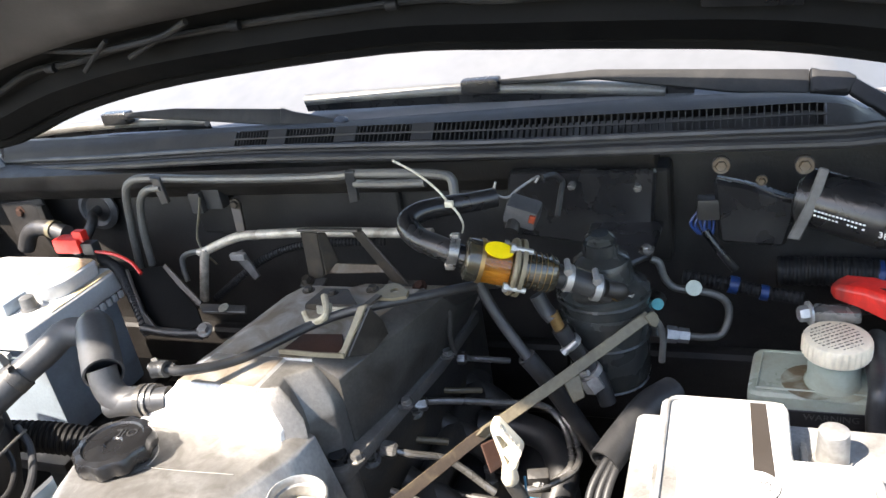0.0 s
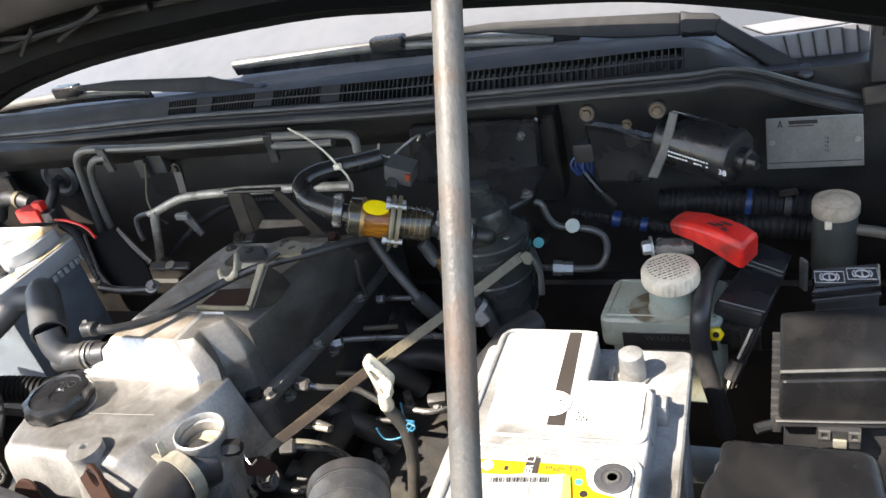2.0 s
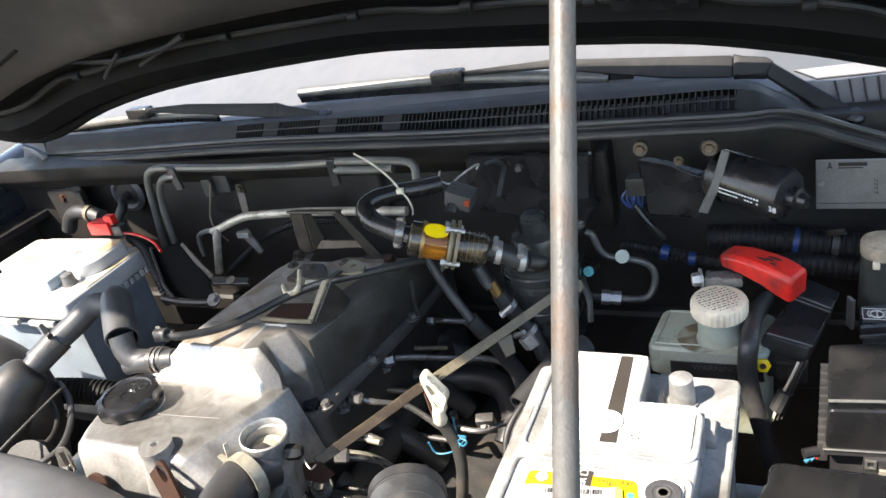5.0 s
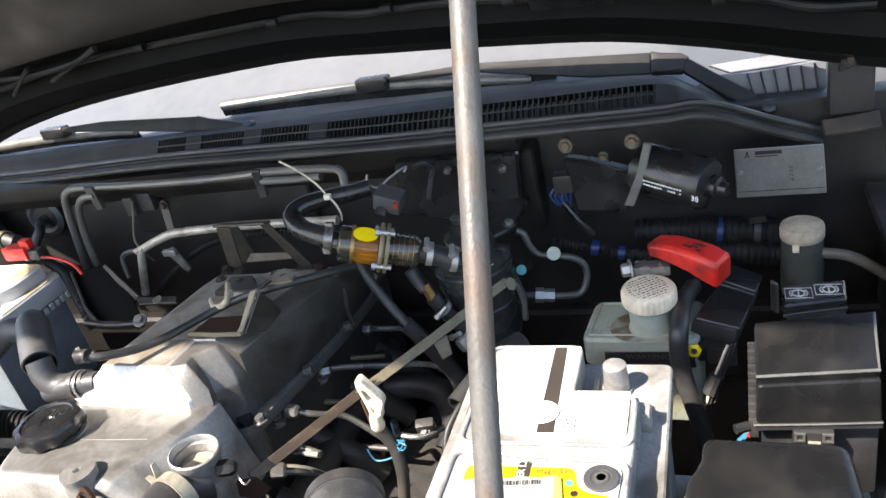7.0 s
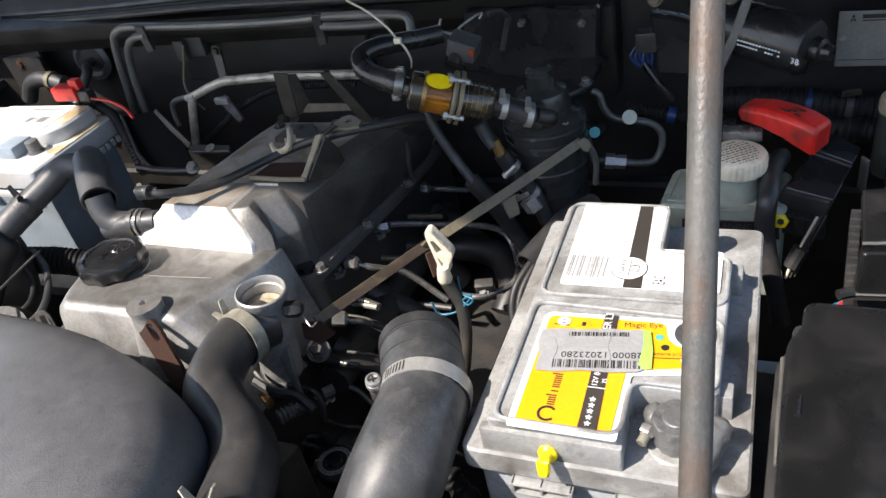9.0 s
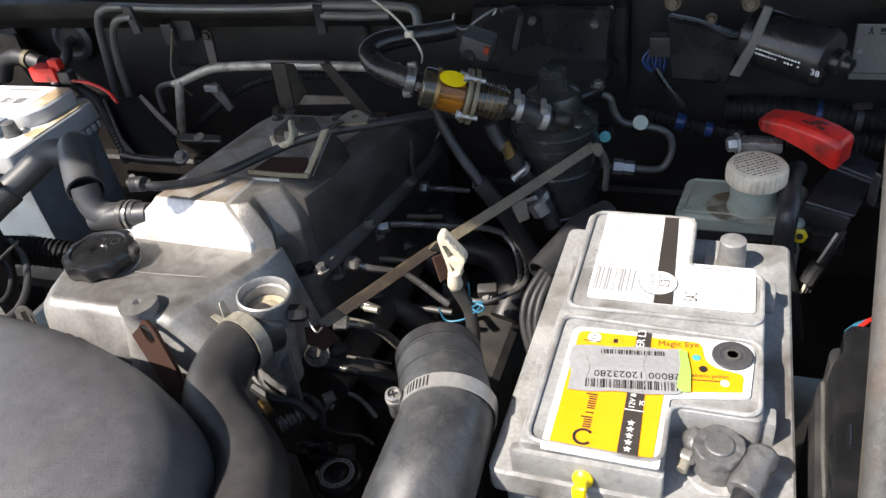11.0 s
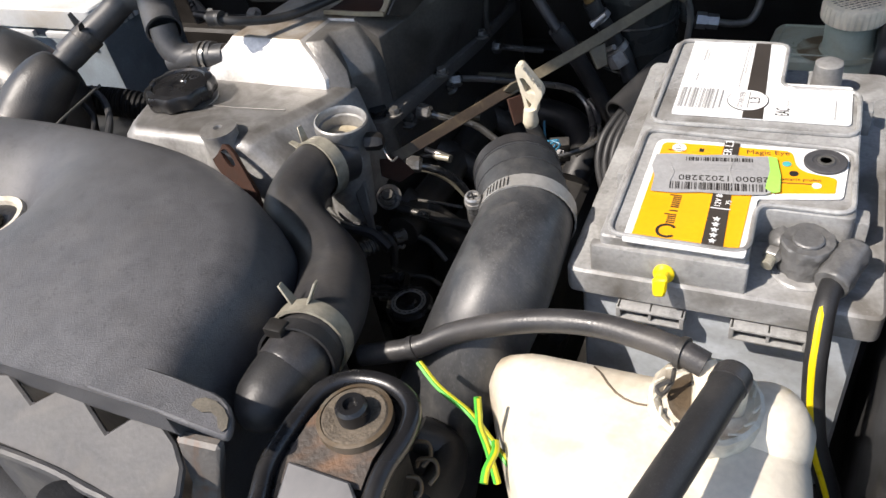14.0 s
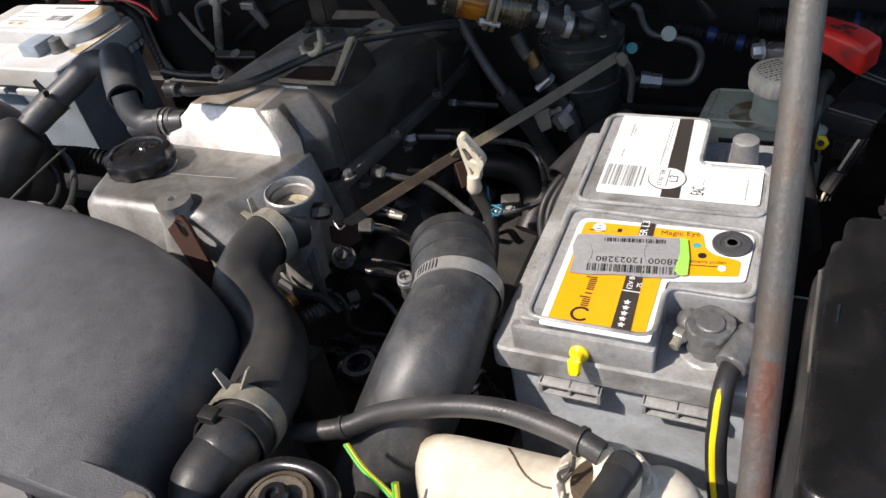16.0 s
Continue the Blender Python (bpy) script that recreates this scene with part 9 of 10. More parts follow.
part("cable", tube([(-0.2649, 0.0810, 0.8450), (-0.2547, 0.0758, 0.8400), (-0.2440, 0.0713, 0.8380), (-0.2280, 0.0715, 0.8350), (-0.2135, 0.0701, 0.8250)], 0.0022, 8), PIPE, lw)
part("cable", tube([(-0.2408, 0.1194, 0.7400), (-0.2200, 0.1189, 0.7350), (-0.2022, 0.1243, 0.7300), (-0.1893, 0.1246, 0.7200)], 0.0025, 8), CAST_DARK, lw)
part("cable", tube([(-0.2430, 0.0993, 0.8000), (-0.2310, 0.1048, 0.8000), (-0.2205, 0.1019, 0.7900), (-0.2202, 0.0960, 0.7700)], 0.004, 8), RUBBER, lw)
part("clip", tube([(-0.2280, 0.1159, 0.7700), (-0.2274, 0.1218, 0.7700), (-0.2233, 0.1210, 0.7700), (-0.2231, 0.1254, 0.7700)], 0.0016, 6), STEEL, lw)
wp = thing("pump_pulley_cover", (-0.2717, 0.1331, 0.6800), "dark ribbed pulley cover low at the engine's front", "cover")
for a, b, r_ in (((-0.2848, 0.1212, 0.7000), (-0.2445, 0.1298, 0.7000), 0.003), ((-0.2776, 0.1129, 0.7000), (-0.2224, 0.1243, 0.7000), 0.0035), ((-0.2604, 0.1102, 0.7000), (-0.2254, 0.1173, 0.7000), 0.003)):
    part("rib", tube([a, b], r_, 10), OILY, wp)
part("body", box(Vector((-0.2645, 0.1322, 0.6800)) - Vector((0.05, 0.02, 0.05)), Vector((-0.2645, 0.1322, 0.6800)) + Vector((0.03, 0.02, 0.0)), 0.008, 3), DARK, wp)
part("bright_end", tube([(-0.2290, 0.1146, 0.7100), (-0.2111, 0.1193, 0.7100)], 0.0075, 14), ALU_DARK, wp)
# guessed cover, added to lighten the dark gap low at the front
tc = thing("added_gap_cover", (-0.30, 0.03, 0.60), "oily grey cast cover added in the dark gap at the engine's front", "cover")
part("plate", prism(rounded([(-0.46, 0.02), (-0.235, 0.02), (-0.225, 0.06), (-0.46, 0.06)], 0.008), 0.55, 0.775, 0.006), ALU_DARK, tc)
part("boss", lathe([(0.0, 0), (0.022, 0), (0.020, 0.012), (0.008, 0.014), (0.0, 0.014)], (-0.265, 0.022, 0.735), (-0.265, -1, 0.735), 20), ALU_DARK, tc)
part("cover_bolt", bolt((-0.265, 0.008, 0.735), (-0.265, -1, 0.735), 0.007, 0.006), OILY, tc)

# ---------------------------------------------------------------- front of the bay
# fan shroud: one broad smooth dome that dips round the fan's hub, with a straight flange and tab in front
sh = thing("fan_shroud", (-0.38, -0.10, 0.70), "dusty black plastic fan shroud with a notched front edge", "fan shroud")
HUB = Vector((-0.432, -0.105))
BACK = curve_points([(-0.80, 0.0, 0), (-0.62, 0.016, 0), (-0.45, 0.022, 0), (-0.350, 0.0145, 0), (-0.274, -0.001, 0), (-0.214, -0.027, 0), (-0.174, -0.063, 0), (-0.156, -0.106, 0), (-0.155, -0.150, 0), (-0.154, -0.186, 0), (-0.153, -0.214, 0)], 6)
DROP = ((0.0, 0.86), (0.004, 0.900), (0.009, 0.930), (0.015, 0.951), (0.022, 0.965), (0.032, 0.9735), (0.045, 0.979), (0.070, 0.983), (0.10, 0.986), (0.5, 0.986))


def drop_at(d):
    for (a, za), (b, zb) in zip(DROP, DROP[1:]):
        if d <= b:
            return za + (zb - za) * (d - a) / (b - a)
    return DROP[-1][1]


def shroud_z(x, y, z):
    r = (Vector((x, y)) - HUB).length
    front = max(0.0, min(1.0, (-0.10 - y) / 0.12))
    return z - 0.050 * math.exp(-(r / 0.054) ** 2) - max(0.0, z - 0.9755) * front ** 1.5


rings = []
for i, p in enumerate(BACK):
    k = i / (len(BACK) - 1)
    front = Vector((-0.80 + 0.652 * min(1.0, k * 1.12) ** 0.9, -0.222, 0))
    run = (front - p).length
    ring = []
    for d in (0.0, 0.004, 0.009, 0.015, 0.022, 0.027, 0.032, 0.045, 0.068, 0.09):
        t = min(0.9, d / max(run, 0.02))
        q = p.lerp(front, t)
        ring.append((q.x, q.y, shroud_z(q.x, q.y, drop_at(d))))
    t0 = min(0.9, 0.09 / max(run, 0.02))
    for n_ in range(1, 13):
        t = t0 + (1 - t0) * n_ / 12
        q = p.lerp(front, t)
        ring.append((q.x, q.y, shroud_z(q.x, q.y, drop_at(max(0.09, run * t)))))
    ring.append((front.x, front.y + 0.002, 0.955))
    rings.append(ring)
part("dome", loft(rings, closed=False, caps=False), SHROUD, sh, smooth=60)
part("rear_wall", loft([[(p.x, p.y, 0.86), (p.x, p.y, 0.60)] for p in BACK], closed=False, caps=False), SHROUD, sh)
part("hub_ring", lathe([(0.0235, -0.004), (0.0295, -0.004), (0.0305, 0.000), (0.0285, 0.003), (0.0240, 0.002), (0.0235, -0.004)], (HUB.x, HUB.y, 0.950), (HUB.x, HUB.y, 2.0), 32), DIRTY_CREAM, sh, "dusty pale hub ring")
part("hub_well", lathe([(0.0, -0.003), (0.0238, -0.003), (0.0238, -0.001), (0.012, -0.0015), (0.011, 0.004), (0.0, 0.0045)], (HUB.x, HUB.y, 0.949), (HUB.x, HUB.y, 2.0), 28), DARK, sh, "dark well inside the ring")
# front flange: straight bar and rounded tab
fl = [Vector(p) for p in ((-0.3477, -0.2197, 0.9720), (-0.2485, -0.2202, 0.9720), (-0.2002, -0.2208, 0.9720), (-0.1518, -0.2219, 0.9720), (-0.1080, -0.2247, 0.9720))]
tabp = [Vector(p) for p in ((-0.1064, -0.2226, 0.9740), (-0.1080, -0.2179, 0.9740), (-0.1112, -0.2129, 0.9740), (-0.1161, -0.2082, 0.9740), (-0.1223, -0.2049, 0.9740), (-0.1293, -0.2033, 0.9740), (-0.1412, -0.2024, 0.9740), (-0.1569, -0.2008, 0.9740))]
left_edge = [Vector(p) for p in ((-0.1760, -0.2001, 0.9740), (-0.2011, -0.2018, 0.9740))]
part("tab", slab([Vector((p.x, p.y, 0.9738)) for p in fl[2:] + tabp + left_edge], 0.005, 0.0012), SHROUD, sh)
part("worn_patch", slab([Vector((Vector(p).x, Vector(p).y, 0.9772)) for p in ((-0.1349, -0.2142, 0.9775), (-0.1345, -0.2103, 0.9775), (-0.1304, -0.2082, 0.9775), (-0.1237, -0.2084, 0.9775), (-0.1165, -0.2113, 0.9775), (-0.1112, -0.2154, 0.9775), (-0.1087, -0.2203, 0.9775), (-0.1096, -0.2227, 0.9775), (-0.1133, -0.2211, 0.9775), (-0.1172, -0.2166, 0.9775), (-0.1223, -0.2146, 0.9775), (-0.1269, -0.2161, 0.9775))], 0.0004, 0), pbr("worn_dust", (0.10, 0.088, 0.068), 0.8, var=0.4, scale=120, bump=0.2), sh, "worn dusty patch")
# added backing, coloured dark so the notches read as shaded gaps
part("dark_backing", box((-0.80, -0.190, 0.78), (-0.160, -0.184, 0.950), 0.002), DARK, sh)
rp = thing("radiator_cover_panel", (-0.30, -0.27, 0.80), "dusty grey plastic panel over the radiator", "radiator panel")
GREY_PANEL = pbr("dusty_grey_panel", (0.058, 0.058, 0.061), 0.6, dirt=(0.12, 0.112, 0.10), dirt_amount=0.5, dirt_scale=24, bump=0.06)
panel_line = [(-0.2824, -0.2228, 0.9600), (-0.2690, -0.2187, 0.9600), (-0.2451, -0.2284, 0.9540), (-0.2319, -0.2151, 0.9570), (-0.2204, -0.2149, 0.9560), (-0.1934, -0.2284, 0.9480), (-0.1802, -0.2128, 0.9520), (-0.1652, -0.2151, 0.9500), (-0.1524, -0.2215, 0.9470), (-0.1422, -0.2309, 0.9430), (-0.1373, -0.2429, 0.9390), (-0.1393, -0.2553, 0.9350), (-0.1577, -0.2573, 0.9360), (-0.1862, -0.2542, 0.9400), (-0.2311, -0.2526, 0.9450), (-0.2553, -0.2531, 0.9480)]
part("panel", slab(panel_line, 0.006, 0.0015), GREY_PANEL, rp)
bot_e = [Vector(p) for p in ((-0.2536, -0.2545, 0.9480), (-0.2294, -0.2535, 0.9460), (-0.2059, -0.2532, 0.9430), (-0.1856, -0.2547, 0.9400), (-0.1746, -0.2549, 0.9380), (-0.1577, -0.2573, 0.9360))]
part("skirt", loft([[p, p + Vector((0, -0.004, -0.01)), p + Vector((0, -0.006, -0.05))] for p in bot_e], closed=False, caps=False), GREY_PANEL, rp)
part("post", slab([(-0.1529, -0.2181, 0.9520), (-0.1253, -0.2159, 0.9520), (-0.1267, -0.2217, 0.9400), (-0.1370, -0.2297, 0.9000), (-0.1541, -0.2356, 0.9000), (-0.1446, -0.2276, 0.9300)], 0.008, 0.002), pbr("rust_specked_post", (0.13, 0.12, 0.11), 0.6, dirt=(0.14, 0.07, 0.035), dirt_amount=0.8, dirt_scale=60, bump=0.2), rp, "rust-specked post")
part("ridge", tube([p + Vector((0, -0.002, 0.002)) for p in bot_e[:6]], 0.0028, 8, 4), GREY_PANEL, rp)
part("knob", lathe([(0.0, 0), (0.012, 0), (0.013, 0.004), (0.011, 0.012), (0.0, 0.013)], (-0.1986, -0.2690, 0.9350), (-0.1872, -0.2652, 0.9550), 18), PLASTIC, rp)
solid("radiator_core", box((-0.72, -0.44, 0.50), (-0.10, -0.40, 0.90), 0.004), DARK, "dark radiator core behind the front panel", "radiator")
part("lower_wall", box((-0.72, -0.26, 0.45), (-0.125, -0.235, 0.86), 0.004), PLASTIC, sh)

# radiator mounting bracket with rubber bush
mb = thing("radiator_mount", (-0.07, -0.185, 0.90), "black pressed steel radiator bracket with a rubber bush", "bracket")
MB = [(-0.0934, -0.2385, 0.9360), (-0.0997, -0.2166, 0.9380), (-0.0978, -0.1899, 0.9400), (-0.0931, -0.1715, 0.9410), (-0.0799, -0.1604, 0.9410), (-0.0595, -0.1589, 0.9410), (-0.0436, -0.1668, 0.9400), (-0.0387, -0.1829, 0.9390), (-0.0417, -0.2050, 0.9370), (-0.0398, -0.2257, 0.9350)]
mbp = [Vector(p) for p in MB]
part("plate", slab(mbp, 0.004, 0.001), BLACK, mb)
part("rim", tube([p + Vector((0, 0, 0.003)) for p in mbp], 0.0052, 12, 6), BLACK, mb)
inner = sum(mbp, Vector()) / len(mbp)
part("dusty_floor", slab([inner.lerp(p, 0.74) + Vector((0, 0, 0.0042)) for p in mbp], 0.001, 0), pbr("dusty_bracket", (0.055, 0.045, 0.038), 0.6, var=0.35, dirt=(0.16, 0.085, 0.045), dirt_amount=0.8, dirt_scale=45, bump=0.4), mb, "rust-dusted floor")
part("bright_tongue", slab([(-0.0872, -0.2162, 0.9445), (-0.0518, -0.2170, 0.9445), (-0.0433, -0.2254, 0.9400), (-0.0829, -0.2391, 0.9400)], 0.004), BARE, mb, "bare steel tongue")
bc = Vector((-0.0670, -0.1835, 0.9420))
part("bush", lathe([(0.0, 0.0), (0.0185, 0.0), (0.019, 0.004), (0.0165, 0.006), (0.009, 0.005), (0.0, 0.005)], bc, bc + Vector((0, 0, 1)), 32), pbr("dusty_rubber", (0.095, 0.076, 0.055), 0.8, var=0.45, scale=120, bump=0.6, speck=0.3), mb, "dusty rubber bush")
part("bush_rim", lathe([(0.0178, 0.0), (0.0200, 0.0), (0.0200, 0.0056), (0.0178, 0.0060), (0.0178, 0.0)], bc, bc + Vector((0, 0, 1)), 32), BAND, mb)
part("bush_nut", lathe([(0.0, 0.004), (0.0085, 0.004), (0.0085, 0.013), (0.0070, 0.015), (0.004, 0.015), (0.0035, 0.012), (0.0, 0.012)], bc, bc + Vector((0, 0, 1)), 24), BLACK, mb)
part("leg", tube([mbp[1] + Vector((0, 0.005, -0.01)), (-0.13, -0.15, 0.85), (-0.15, -0.10, 0.72)], 0.012, 10), BLACK, mb)
part("leg", box((-0.10, -0.25, 0.70), (-0.05, -0.17, 0.934), 0.006), DARK, mb)
mb.location += Vector((-0.002, 0.004, 0.002))
ph = thing("pipe_clips", (-0.0492, -0.1632, 0.8800), "pale plastic pipe clips beside the bracket", "clip")
for p in ((-0.0543, -0.1563, 0.8900), (-0.0460, -0.1655, 0.8900), (-0.0501, -0.1784, 0.8900)):
    c = Vector(p)
    part("clip", tube([c + Vector((-0.006, 0, 0)), c + Vector((-0.004, 0.002, 0.005)), c + Vector((0.004, 0.004, 0.005)), c + Vector((0.007, 0.0, 0)), c + Vector((0.004, -0.006, -0.004))], 0.0013, 8, 5), BAND, ph)
part("hose", tube([(-0.0702, -0.1333, 0.8700), (-0.0527, -0.1330, 0.8600), (-0.0456, -0.1518, 0.8600), (-0.0470, -0.1788, 0.8700)], 0.012, 12), RUBBER, ph)

# washer fluid reservoir: rounded, with a hip on its top
wr = thing("washer_reservoir", (0.06, -0.17, 0.70), "yellowed white washer fluid reservoir", "reservoir")
def tank_ring(z, k, dx=0.0):
    ol = [(-0.043 + 0.040 * (1 - k), -0.086 - 0.016 * (1 - k)), (0.03, -0.083 - 0.02 * (1 - k)), (0.085, -0.082 - 0.02 * (1 - k)), (0.143 - 0.030 * (1 - k), -0.086 - 0.016 * (1 - k)), (0.151 - 0.026 * (1 - k), -0.15), (0.141 - 0.02 * (1 - k), -0.262 + 0.02 * (1 - k)), (0.05, -0.262 + 0.02 * (1 - k)), (0.016 + 0.014 * (1 - k), -0.19)]
    return [(x, y, z) for x, y in rounded(ol, 0.030, 6)]
tank_rings = [tank_ring(0.70, 0.80), tank_ring(0.80, 0.95), tank_ring(0.86, 1.0), tank_ring(0.895, 0.97), tank_ring(0.912, 0.80), tank_ring(0.921, 0.50), tank_ring(0.926, 0.05)]
tank_bm = loft(tank_rings)
tank_tree = BVHTree.FromBMesh(tank_bm)
part("body", tank_bm, RESERVOIR, wr, smooth=70)
part("hip", loft([[(0.120 + 0.025 * s * math.cos(a), -0.106 + 0.025 * s * math.sin(a), 0.90 + h) for a in [2 * math.pi * k / 24 for k in range(24)]] for s, h in ((1.0, -0.01), (0.95, 0.018), (0.7, 0.032), (0.3, 0.037))]), RESERVOIR, wr, smooth=70)
# moulding seam across the reservoir's shoulder, laid on its surface
SEAM_FAR = [(-0.0409, -0.0599, 0.8800), (-0.0315, -0.0576, 0.8800), (-0.0202, -0.0563, 0.8800), (-0.0081, -0.0557, 0.8800), (0.0043, -0.0565, 0.8800), (0.0127, -0.0584, 0.8800), (0.0185, -0.0605, 0.8800), (0.0243, -0.0650, 0.8800), (0.0292, -0.0705, 0.8800), (0.0349, -0.0756, 0.8800), (0.0407, -0.0788, 0.8800), (0.0480, -0.0805, 0.8800), (0.0556, -0.0798, 0.8800)]
SEAM_NEAR = [(-0.0042, -0.1261, 0.9600), (0.0033, -0.1243, 0.9600), (0.0122, -0.1232, 0.9600), (0.0218, -0.1228, 0.9600), (0.0316, -0.1234, 0.9600), (0.0382, -0.1249, 0.9600), (0.0428, -0.1265, 0.9600), (0.0474, -0.1301, 0.9600), (0.0512, -0.1345, 0.9600), (0.0558, -0.1385, 0.9600), (0.0603, -0.1410, 0.9600), (0.0661, -0.1423, 0.9600), (0.0721, -0.1418, 0.9600)]
seam_pts = []
for a, b in zip(SEAM_FAR, SEAM_NEAR):
    a, b = Vector(a), Vector(b)
    hit_ = tank_tree.ray_cast(b, (a - b).normalized())
    if hit_[0]:
        seam_pts.append(hit_[0])
part("seam", tube(seam_pts, 0.0007, 6, 1), BAND, wr, "brown moulding seam")
for px, py, rr in ((0.02, -0.135, 0.0014), (0.075, -0.20, 0.0020), (0.03, -0.19, 0.0012), (0.09, -0.15, 0.0010), (0.055, -0.115, 0.0009)):
    hit_ = tank_tree.ray_cast(Vector((px, py, 1.0)), Vector((0, 0, -1)))
    if hit_[0]:
        part("spatter", lathe([(0.0, -0.0003), (rr, -0.0003), (rr, 0.0002), (0.0, 0.0003)], hit_[0], hit_[0] + hit_[1], 9), BAND, wr, "dirt spatter")
# filler cap with two elbows
fcx = Vector((0.0915, -0.1118, 0.9320))
wc2 = part("cap", lathe([(0.0, -0.006), (0.0265, -0.006), (0.0276, -0.003), (0.0272, 0.005), (0.0252, 0.0065), (0.0225, 0.005), (0.021, 0.002), (0.012, 0.003), (0.0, 0.003)], fcx, fcx + Vector((0, 0, 1)), 144, (18, 0.009, 0.0262)), DIRTY_CREAM, wr, "ribbed cream filler cap")
for a in range(0, 360, 24):
    q = fcx + Vector((0.0236 * math.cos(radians(a)), 0.0236 * math.sin(radians(a)), 0.0056))
    part("raised_mark", box((-0.0030, -0.0007, -0.0006), (0.0030, 0.0007, 0.0010), 0.0003, 1, Matrix.Translation(q) @ pose(0, 0, 0, 0, 0, a + 60)), DIRTY_CREAM, wc2)
part("rust_stain", slab([fcx + Vector((0.018 * math.cos(a), 0.018 * math.sin(a), 0.0036)) for a in [radians(120 + 15 * k) for k in range(10)]], 0.0006, 0), BAND, wc2, "rusty stain")
part("elbow", tube([fcx + Vector((0.0, 0.002, 0.002)), fcx + Vector((0.0, 0.004, 0.014)), fcx + Vector((-0.004, 0.010, 0.020))], 0.0065, 12), CREAM, wc2)
part("elbow", tube([fcx + Vector((0.012, 0.0, 0.002)), fcx + Vector((0.012, 0.002, 0.014)), fcx + Vector((0.008, -0.006, 0.020))], 0.0068, 12), CREAM, wc2)
wh = thing("overflow_hose", (-0.0671, -0.1223, 0.9300), "black rubber hose arching onto the reservoir cap", "hose")
hp3 = [(-0.1121, -0.1117, 0.9050), (-0.0779, -0.1034, 0.9136), (-0.0529, -0.0947, 0.9250), (-0.0192, -0.0921, 0.9400), (0.0080, -0.0906, 0.9480), (0.0341, -0.0920, 0.9530), (0.0596, -0.0974, 0.9560), (0.0777, -0.1025, 0.9570), (0.0893, -0.1057, 0.9550)]
part("hose", tube(hp3, 0.0068, 16, 8), RUBBER_GREY, wh)
part("band", ring_clamp(hp3[1], Vector(hp3[2]) - Vector(hp3[1]), 0.0069, 0.004, 0.0008), RUBBER, wh)
q = Vector(hp3[7])
cl_ = part("wire_clip", ring_clamp(q, Vector(hp3[7]) - Vector(hp3[6]), 0.0069, 0.003, 0.0014), CAST_DARK, wh, "dark wire spring clip")
part("wire_tail", tube([q + Vector((-0.002, -0.008, -0.004)), (0.0750, -0.1130, 0.9450), (0.0716, -0.1197, 0.9430), (0.0690, -0.1173, 0.9450), (0.0745, -0.1140, 0.9480)], 0.0012, 6), CAST_DARK, cl_)
wh2 = thing("washer_hose", (0.0845, -0.1787, 0.9600), "straight black rubber hose from the reservoir cap", "hose")
part("hose", tube([(0.1030, -0.1085, 0.9560), (0.0943, -0.1442, 0.9620), (0.0841, -0.1838, 0.9680), (0.0760, -0.2130, 0.9700)], 0.0086, 18, 8), RUBBER, wh2)
part("hose_end", ring_clamp(Vector((0.1014, -0.1140, 0.9568)), Vector((0.0943, -0.1442, 0.9620)) - Vector((0.1030, -0.1085, 0.9560)), 0.0086, 0.008, 0.0006), RUBBER_GREY, wh2)

# yellow-green earth wires
yw = thing("earth_wire", (-0.0117, -0.1612, 0.9000), "bare-ended yellow and green earth wires", "wire")
for pts in ([(-0.0635, -0.1214, 0.9250), (-0.0474, -0.1314, 0.9200), (-0.0257, -0.1411, 0.9180), (-0.0121, -0.1481, 0.9100), (0.0029, -0.1580, 0.9050), (0.0174, -0.1638, 0.9000), (0.0300, -0.1690, 0.8950)], [(-0.0170, -0.1436, 0.9380), (-0.0155, -0.1480, 0.9310), (-0.0140, -0.1522, 0.9250), (-0.0085, -0.1580, 0.9160), (-0.0010, -0.1680, 0.9020)], [(-0.0036, -0.1772, 0.9150), (-0.0045, -0.1700, 0.9170), (-0.0035, -0.1600, 0.9180), (-0.0060, -0.1530, 0.9160)]):
    part("wire", tube(pts, 0.0019, 8, 8), WIRE_YG, yw)
    part("stripe", tube([Vector(p) + Vector((-0.0008, -0.0006, 0.0007)) for p in pts], 0.0014, 6, 8), WIRE_G, yw, "green stripe")

# ---------------------------------------------------------------- left of the engine
# breather hose tee
bh = thing("breather_hose", (-0.5395, 0.2478, 0.9300), "grey rubber breather hose elbow from the engine", "hose")
part("elbow", tube([(-0.452, 0.204, 0.924), (-0.476, 0.200, 0.922), (-0.494, 0.197, 0.924), (-0.506, 0.199, 0.936), (-0.512, 0.205, 0.953)], 0.0145, 18, 8), RUBBER_PALE, bh)
E1, E2 = Vector((-0.509, 0.203, 0.949)), Vector((-0.557, 0.252, 0.968))
part("sleeve", tube([E1, E1.lerp(E2, 0.5), E2, E2 + Vector((-0.012, 0.012, 0.002))], [0.0195, 0.0195, 0.019, 0.013], 20, 6, hollow=0.12), RUBBER_PALE, bh)
part("clip", ring_clamp((-0.468, 0.201, 0.9225), (1, 0.15, 0), 0.0150, 0.006, 0.0010), CAST_DARK, bh)
part("clip", ring_clamp((-0.460, 0.202, 0.9230), (1, 0.15, 0), 0.0150, 0.003, 0.0012), OILY, bh)
bh2 = thing("breather_hose", (-0.6193, 0.1929, 0.9300), "grey rubber hose joining the air intake", "hose")
L5 = [E2 + Vector((0.004, -0.004, -0.004)), (-0.5878, 0.2432, 0.9660), (-0.6049, 0.2214, 0.9530), (-0.6240, 0.1976, 0.9390), (-0.6373, 0.1691, 0.9250), (-0.6550, 0.1326, 0.9050)]
part("hose", tube(L5, 0.0150, 18, 8), RUBBER_PALE, bh2)
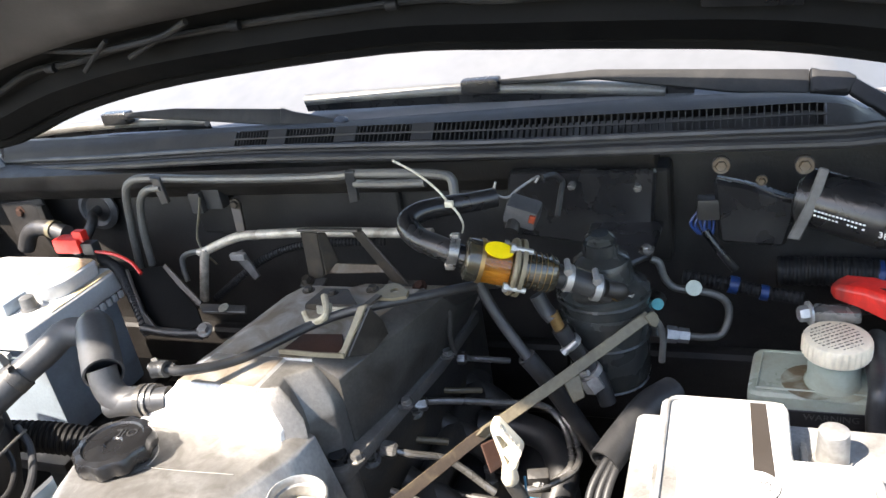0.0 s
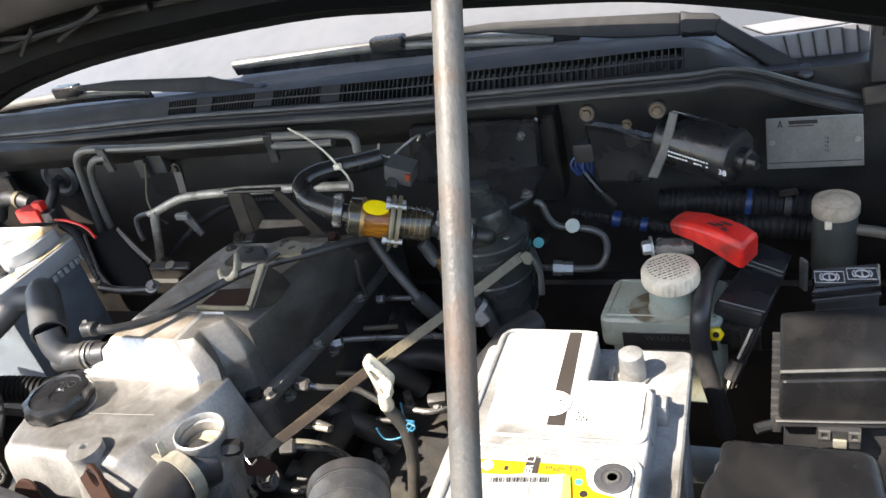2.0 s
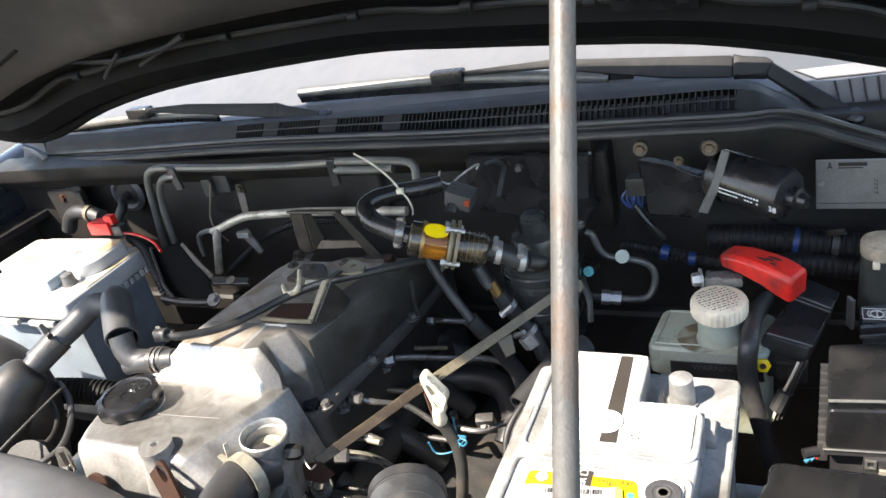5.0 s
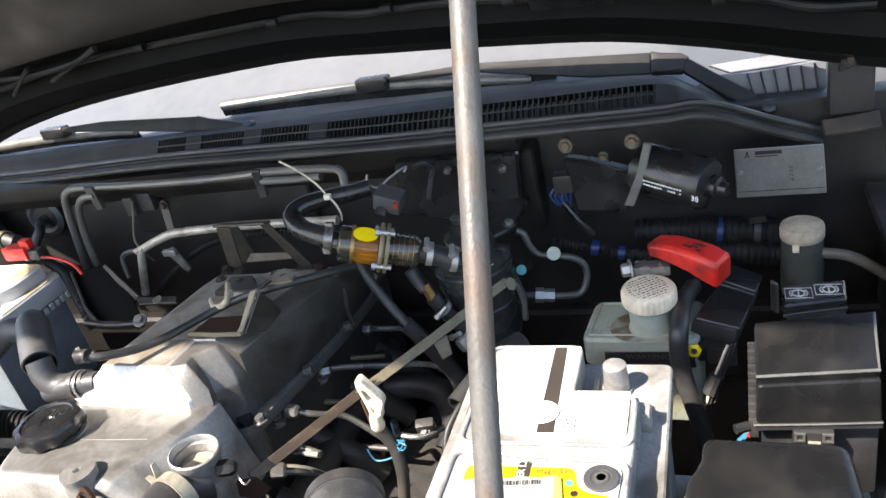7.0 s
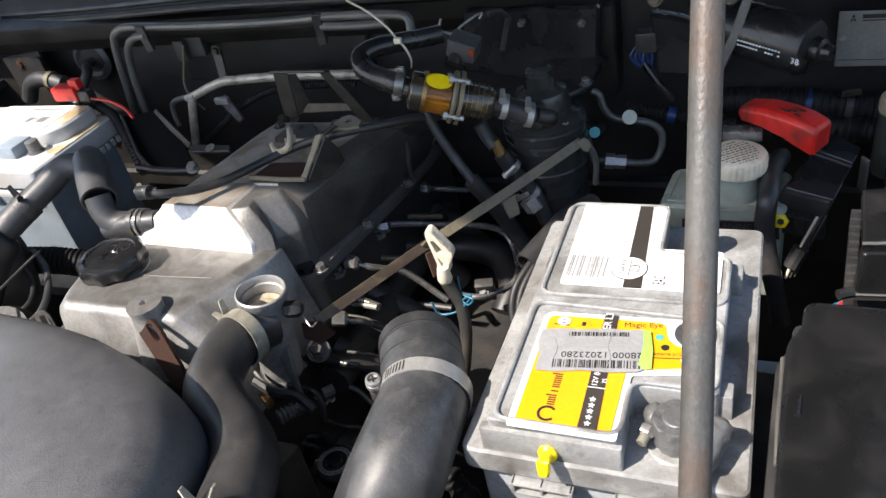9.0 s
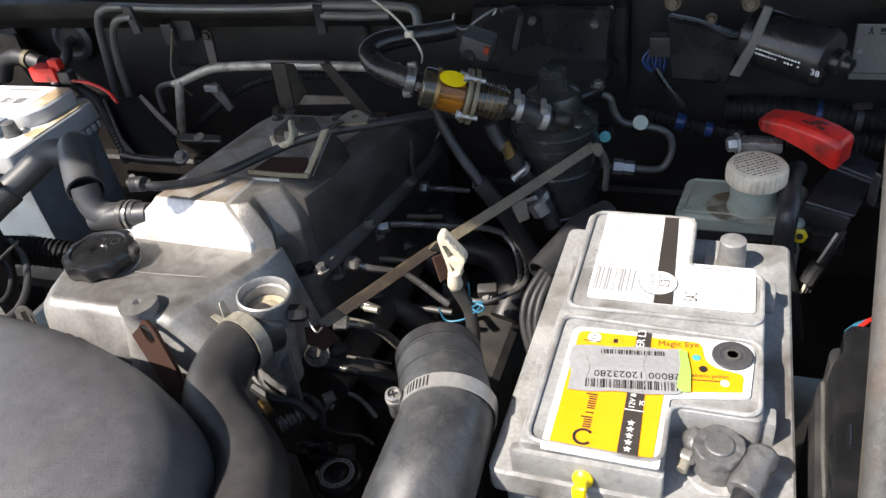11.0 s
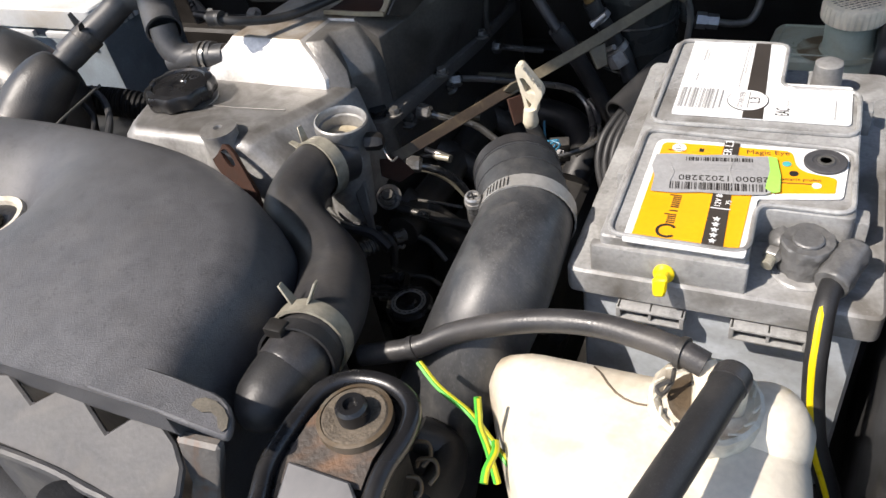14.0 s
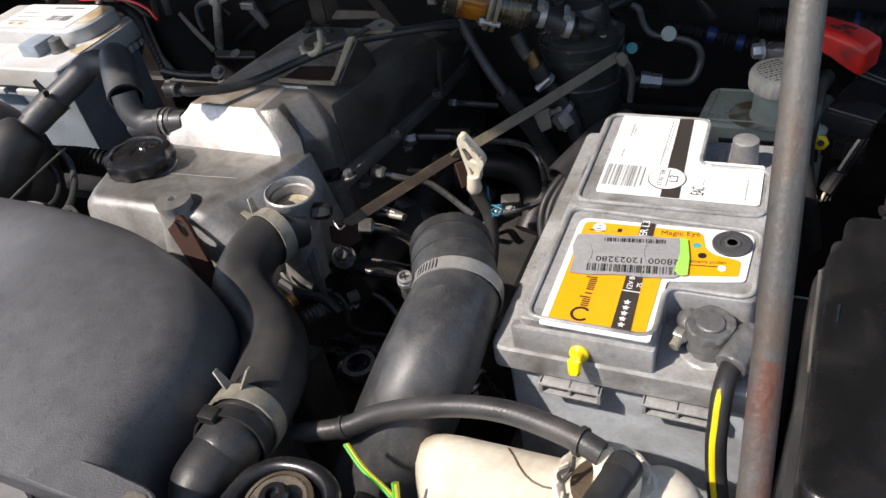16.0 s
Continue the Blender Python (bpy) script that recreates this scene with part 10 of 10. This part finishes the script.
q, qd = Vector(L5[3]), Vector(L5[4]) - Vector(L5[2])
spring_clip(bh2, q, qd, 0.0156, (0.2, -0.3, 1), CAST_DARK)
part("cuff", tube([q + qd * 0.10, q + qd * 0.45], 0.0168, 18), RUBBER_PALE, bh2)
d5 = (Vector(L5[5]) - Vector(L5[4])).normalized()
part("intake_neck", tube([Vector(L5[4]) + d5 * 0.004, Vector(L5[4]) + d5 * 0.012, Vector(L5[5]), Vector(L5[5]) + d5 * 0.05 + Vector((0, 0, -0.02))], [0.0185, 0.0260, 0.0330, 0.0400], 26, 6), PLASTIC, bh2, "black plastic intake neck")
# air intake elbow
ai = thing("air_intake_elbow", (-0.7050, 0.1393, 0.8600), "large black plastic air intake elbow", "air intake")
part("elbow", tube([(-0.9028, 0.1956, 0.9000), (-0.7787, 0.1764, 0.9000), (-0.7029, 0.1602, 0.8800), (-0.6978, 0.1443, 0.8200), (-0.7290, 0.1422, 0.7400)], [0.05, 0.052, 0.052, 0.05, 0.048], 28, 10), PLASTIC, ai)
part("rib", tube([(-0.5961, 0.0576, 0.8900), (-0.5965, 0.1044, 0.8950), (-0.6063, 0.1709, 0.8950)], 0.0016, 8), PIPE, ai, "thin pale line along the edge")
part("boss", lathe([(0.0, 0), (0.03, 0), (0.03, 0.02), (0.0, 0.02)], (-0.60, 0.09, 0.84), (-0.58, 0.05, 0.88), 20), PLASTIC, ai)
part("duct", tube([(-0.7138, 0.2005, 0.8500), (-0.6560, 0.2190, 0.8400), (-0.5954, 0.2388, 0.8200)], 0.016, 14, 6, wave=(0.006, 0.002)), COIL, ai)
part("mouth_ring", tube([(-0.6525, 0.1926, 0.8750), (-0.6116, 0.1703, 0.8720), (-0.5784, 0.1382, 0.8660), (-0.5610, 0.1047, 0.8620), (-0.5685, 0.0800, 0.8600), (-0.5966, 0.0681, 0.8600)], 0.004, 10, 8), RUBBER_PALE, ai, "worn round lip")
part("mouth_ring", tube([(-0.6518, 0.1708, 0.8700), (-0.6140, 0.1485, 0.8660), (-0.5923, 0.1210, 0.8620), (-0.5966, 0.0985, 0.8600), (-0.6208, 0.0880, 0.8600)], 0.003, 10, 8), RUBBER_GREY, ai)
# battery tray bracket and cable between battery and engine
lt = thing("tray_bracket", (-0.6283, 0.4059, 0.8800), "folded steel bracket beside the second battery, plate blackened for shade", "bracket")
# plate coloured near black to stand for the shade it lies in
part("plate", slab([(-0.7378, 0.4800, 0.9087), (-0.6793, 0.4900, 0.9129), (-0.6043, 0.4500, 0.8734), (-0.5742, 0.4200, 0.8607), (-0.6504, 0.4100, 0.8596), (-0.6741, 0.4200, 0.8708)], 0.004), BONNET, lt)
part("flange", slab([(-0.6093, 0.4600, 0.8723), (-0.5247, 0.4500, 0.8786), (-0.5199, 0.4400, 0.8740), (-0.5883, 0.4400, 0.8723)], 0.005), CAST_DARK, lt)
part("hole_rim", lathe([(0.0045, 0), (0.0072, 0), (0.0072, 0.001), (0.0045, 0.001), (0.0045, 0)], (-0.5560, 0.4440, 0.8785), (-0.5560, 0.40, 1.0), 18), HOSE_CLIP, lt, "bright rim of a hole")
part("edge", strip([(-0.7292, 0.4750, 0.9112), (-0.6698, 0.4200, 0.8797), (-0.6348, 0.4000, 0.8660), (-0.5629, 0.4000, 0.8641)], 0.012, 0.004, (0, 0.3, 1)), CAST_DARK, lt)
part("edge", strip([(-0.6781, 0.4900, 0.9111), (-0.6391, 0.4700, 0.8927), (-0.6037, 0.4550, 0.8725)], 0.014, 0.004, (1, 0.2, 0.3)), BRACKET, lt)
q = Vector((-0.5566, 0.4000, 0.8727))
part("bolt", bolt(q, q + Vector((0.2, -0.5, 0.8)), 0.007, 0.008), STEEL, lt)
part("tube", tube([(-0.6565, 0.4000, 0.8696), (-0.6122, 0.4000, 0.8650), (-0.5555, 0.4000, 0.8669)], 0.006, 12), DARK, lt)
bc2 = thing("battery_cable", (-0.7239, 0.4500, 0.9150), "corrugated cable running down from the second battery", "cable")
part("cable", tube([(-0.7950, 0.5000, 0.9198), (-0.7493, 0.4800, 0.9122), (-0.7092, 0.4500, 0.8972), (-0.6720, 0.4200, 0.8760), (-0.6610, 0.4100, 0.8525)], 0.0065, 10, 8, wave=(0.005, 0.0014)), COIL, bc2)
solid("battery_tray", box((-1.01, 0.28, 0.715), (-0.74, 0.52, 0.733), 0.004), DARK, "black steel tray under the second battery", "battery tray")
solid("battery_tray", box((-0.03, -0.04, 0.715), (0.20, 0.27, 0.733), 0.004), DARK, "black steel tray under the main battery", "battery tray")

# plain supports that carry trays and boxes
for nm, lo, hi in (("tray_post", (-0.90, 0.36, 0.38), (-0.86, 0.42, 0.715)), ("tray_post", (-0.76, 0.36, 0.38), (-0.72, 0.42, 0.715)), ("tray_post", (0.0, 0.08, 0.38), (0.04, 0.14, 0.715)), ("tray_post", (0.14, 0.08, 0.38), (0.18, 0.14, 0.715)), ("tray_post", (0.28, 0.0, 0.38), (0.34, 0.06, 0.70)), ("tray_post", (0.05, -0.2, 0.38), (0.10, -0.14, 0.70)), ("tray_post", (-0.32, 0.2, 0.38), (-0.27, 0.28, 0.42))):
    solid(nm, box(lo, hi, 0.004), DARK, "black steel post under a tray", "post", "tray posts", "structure")
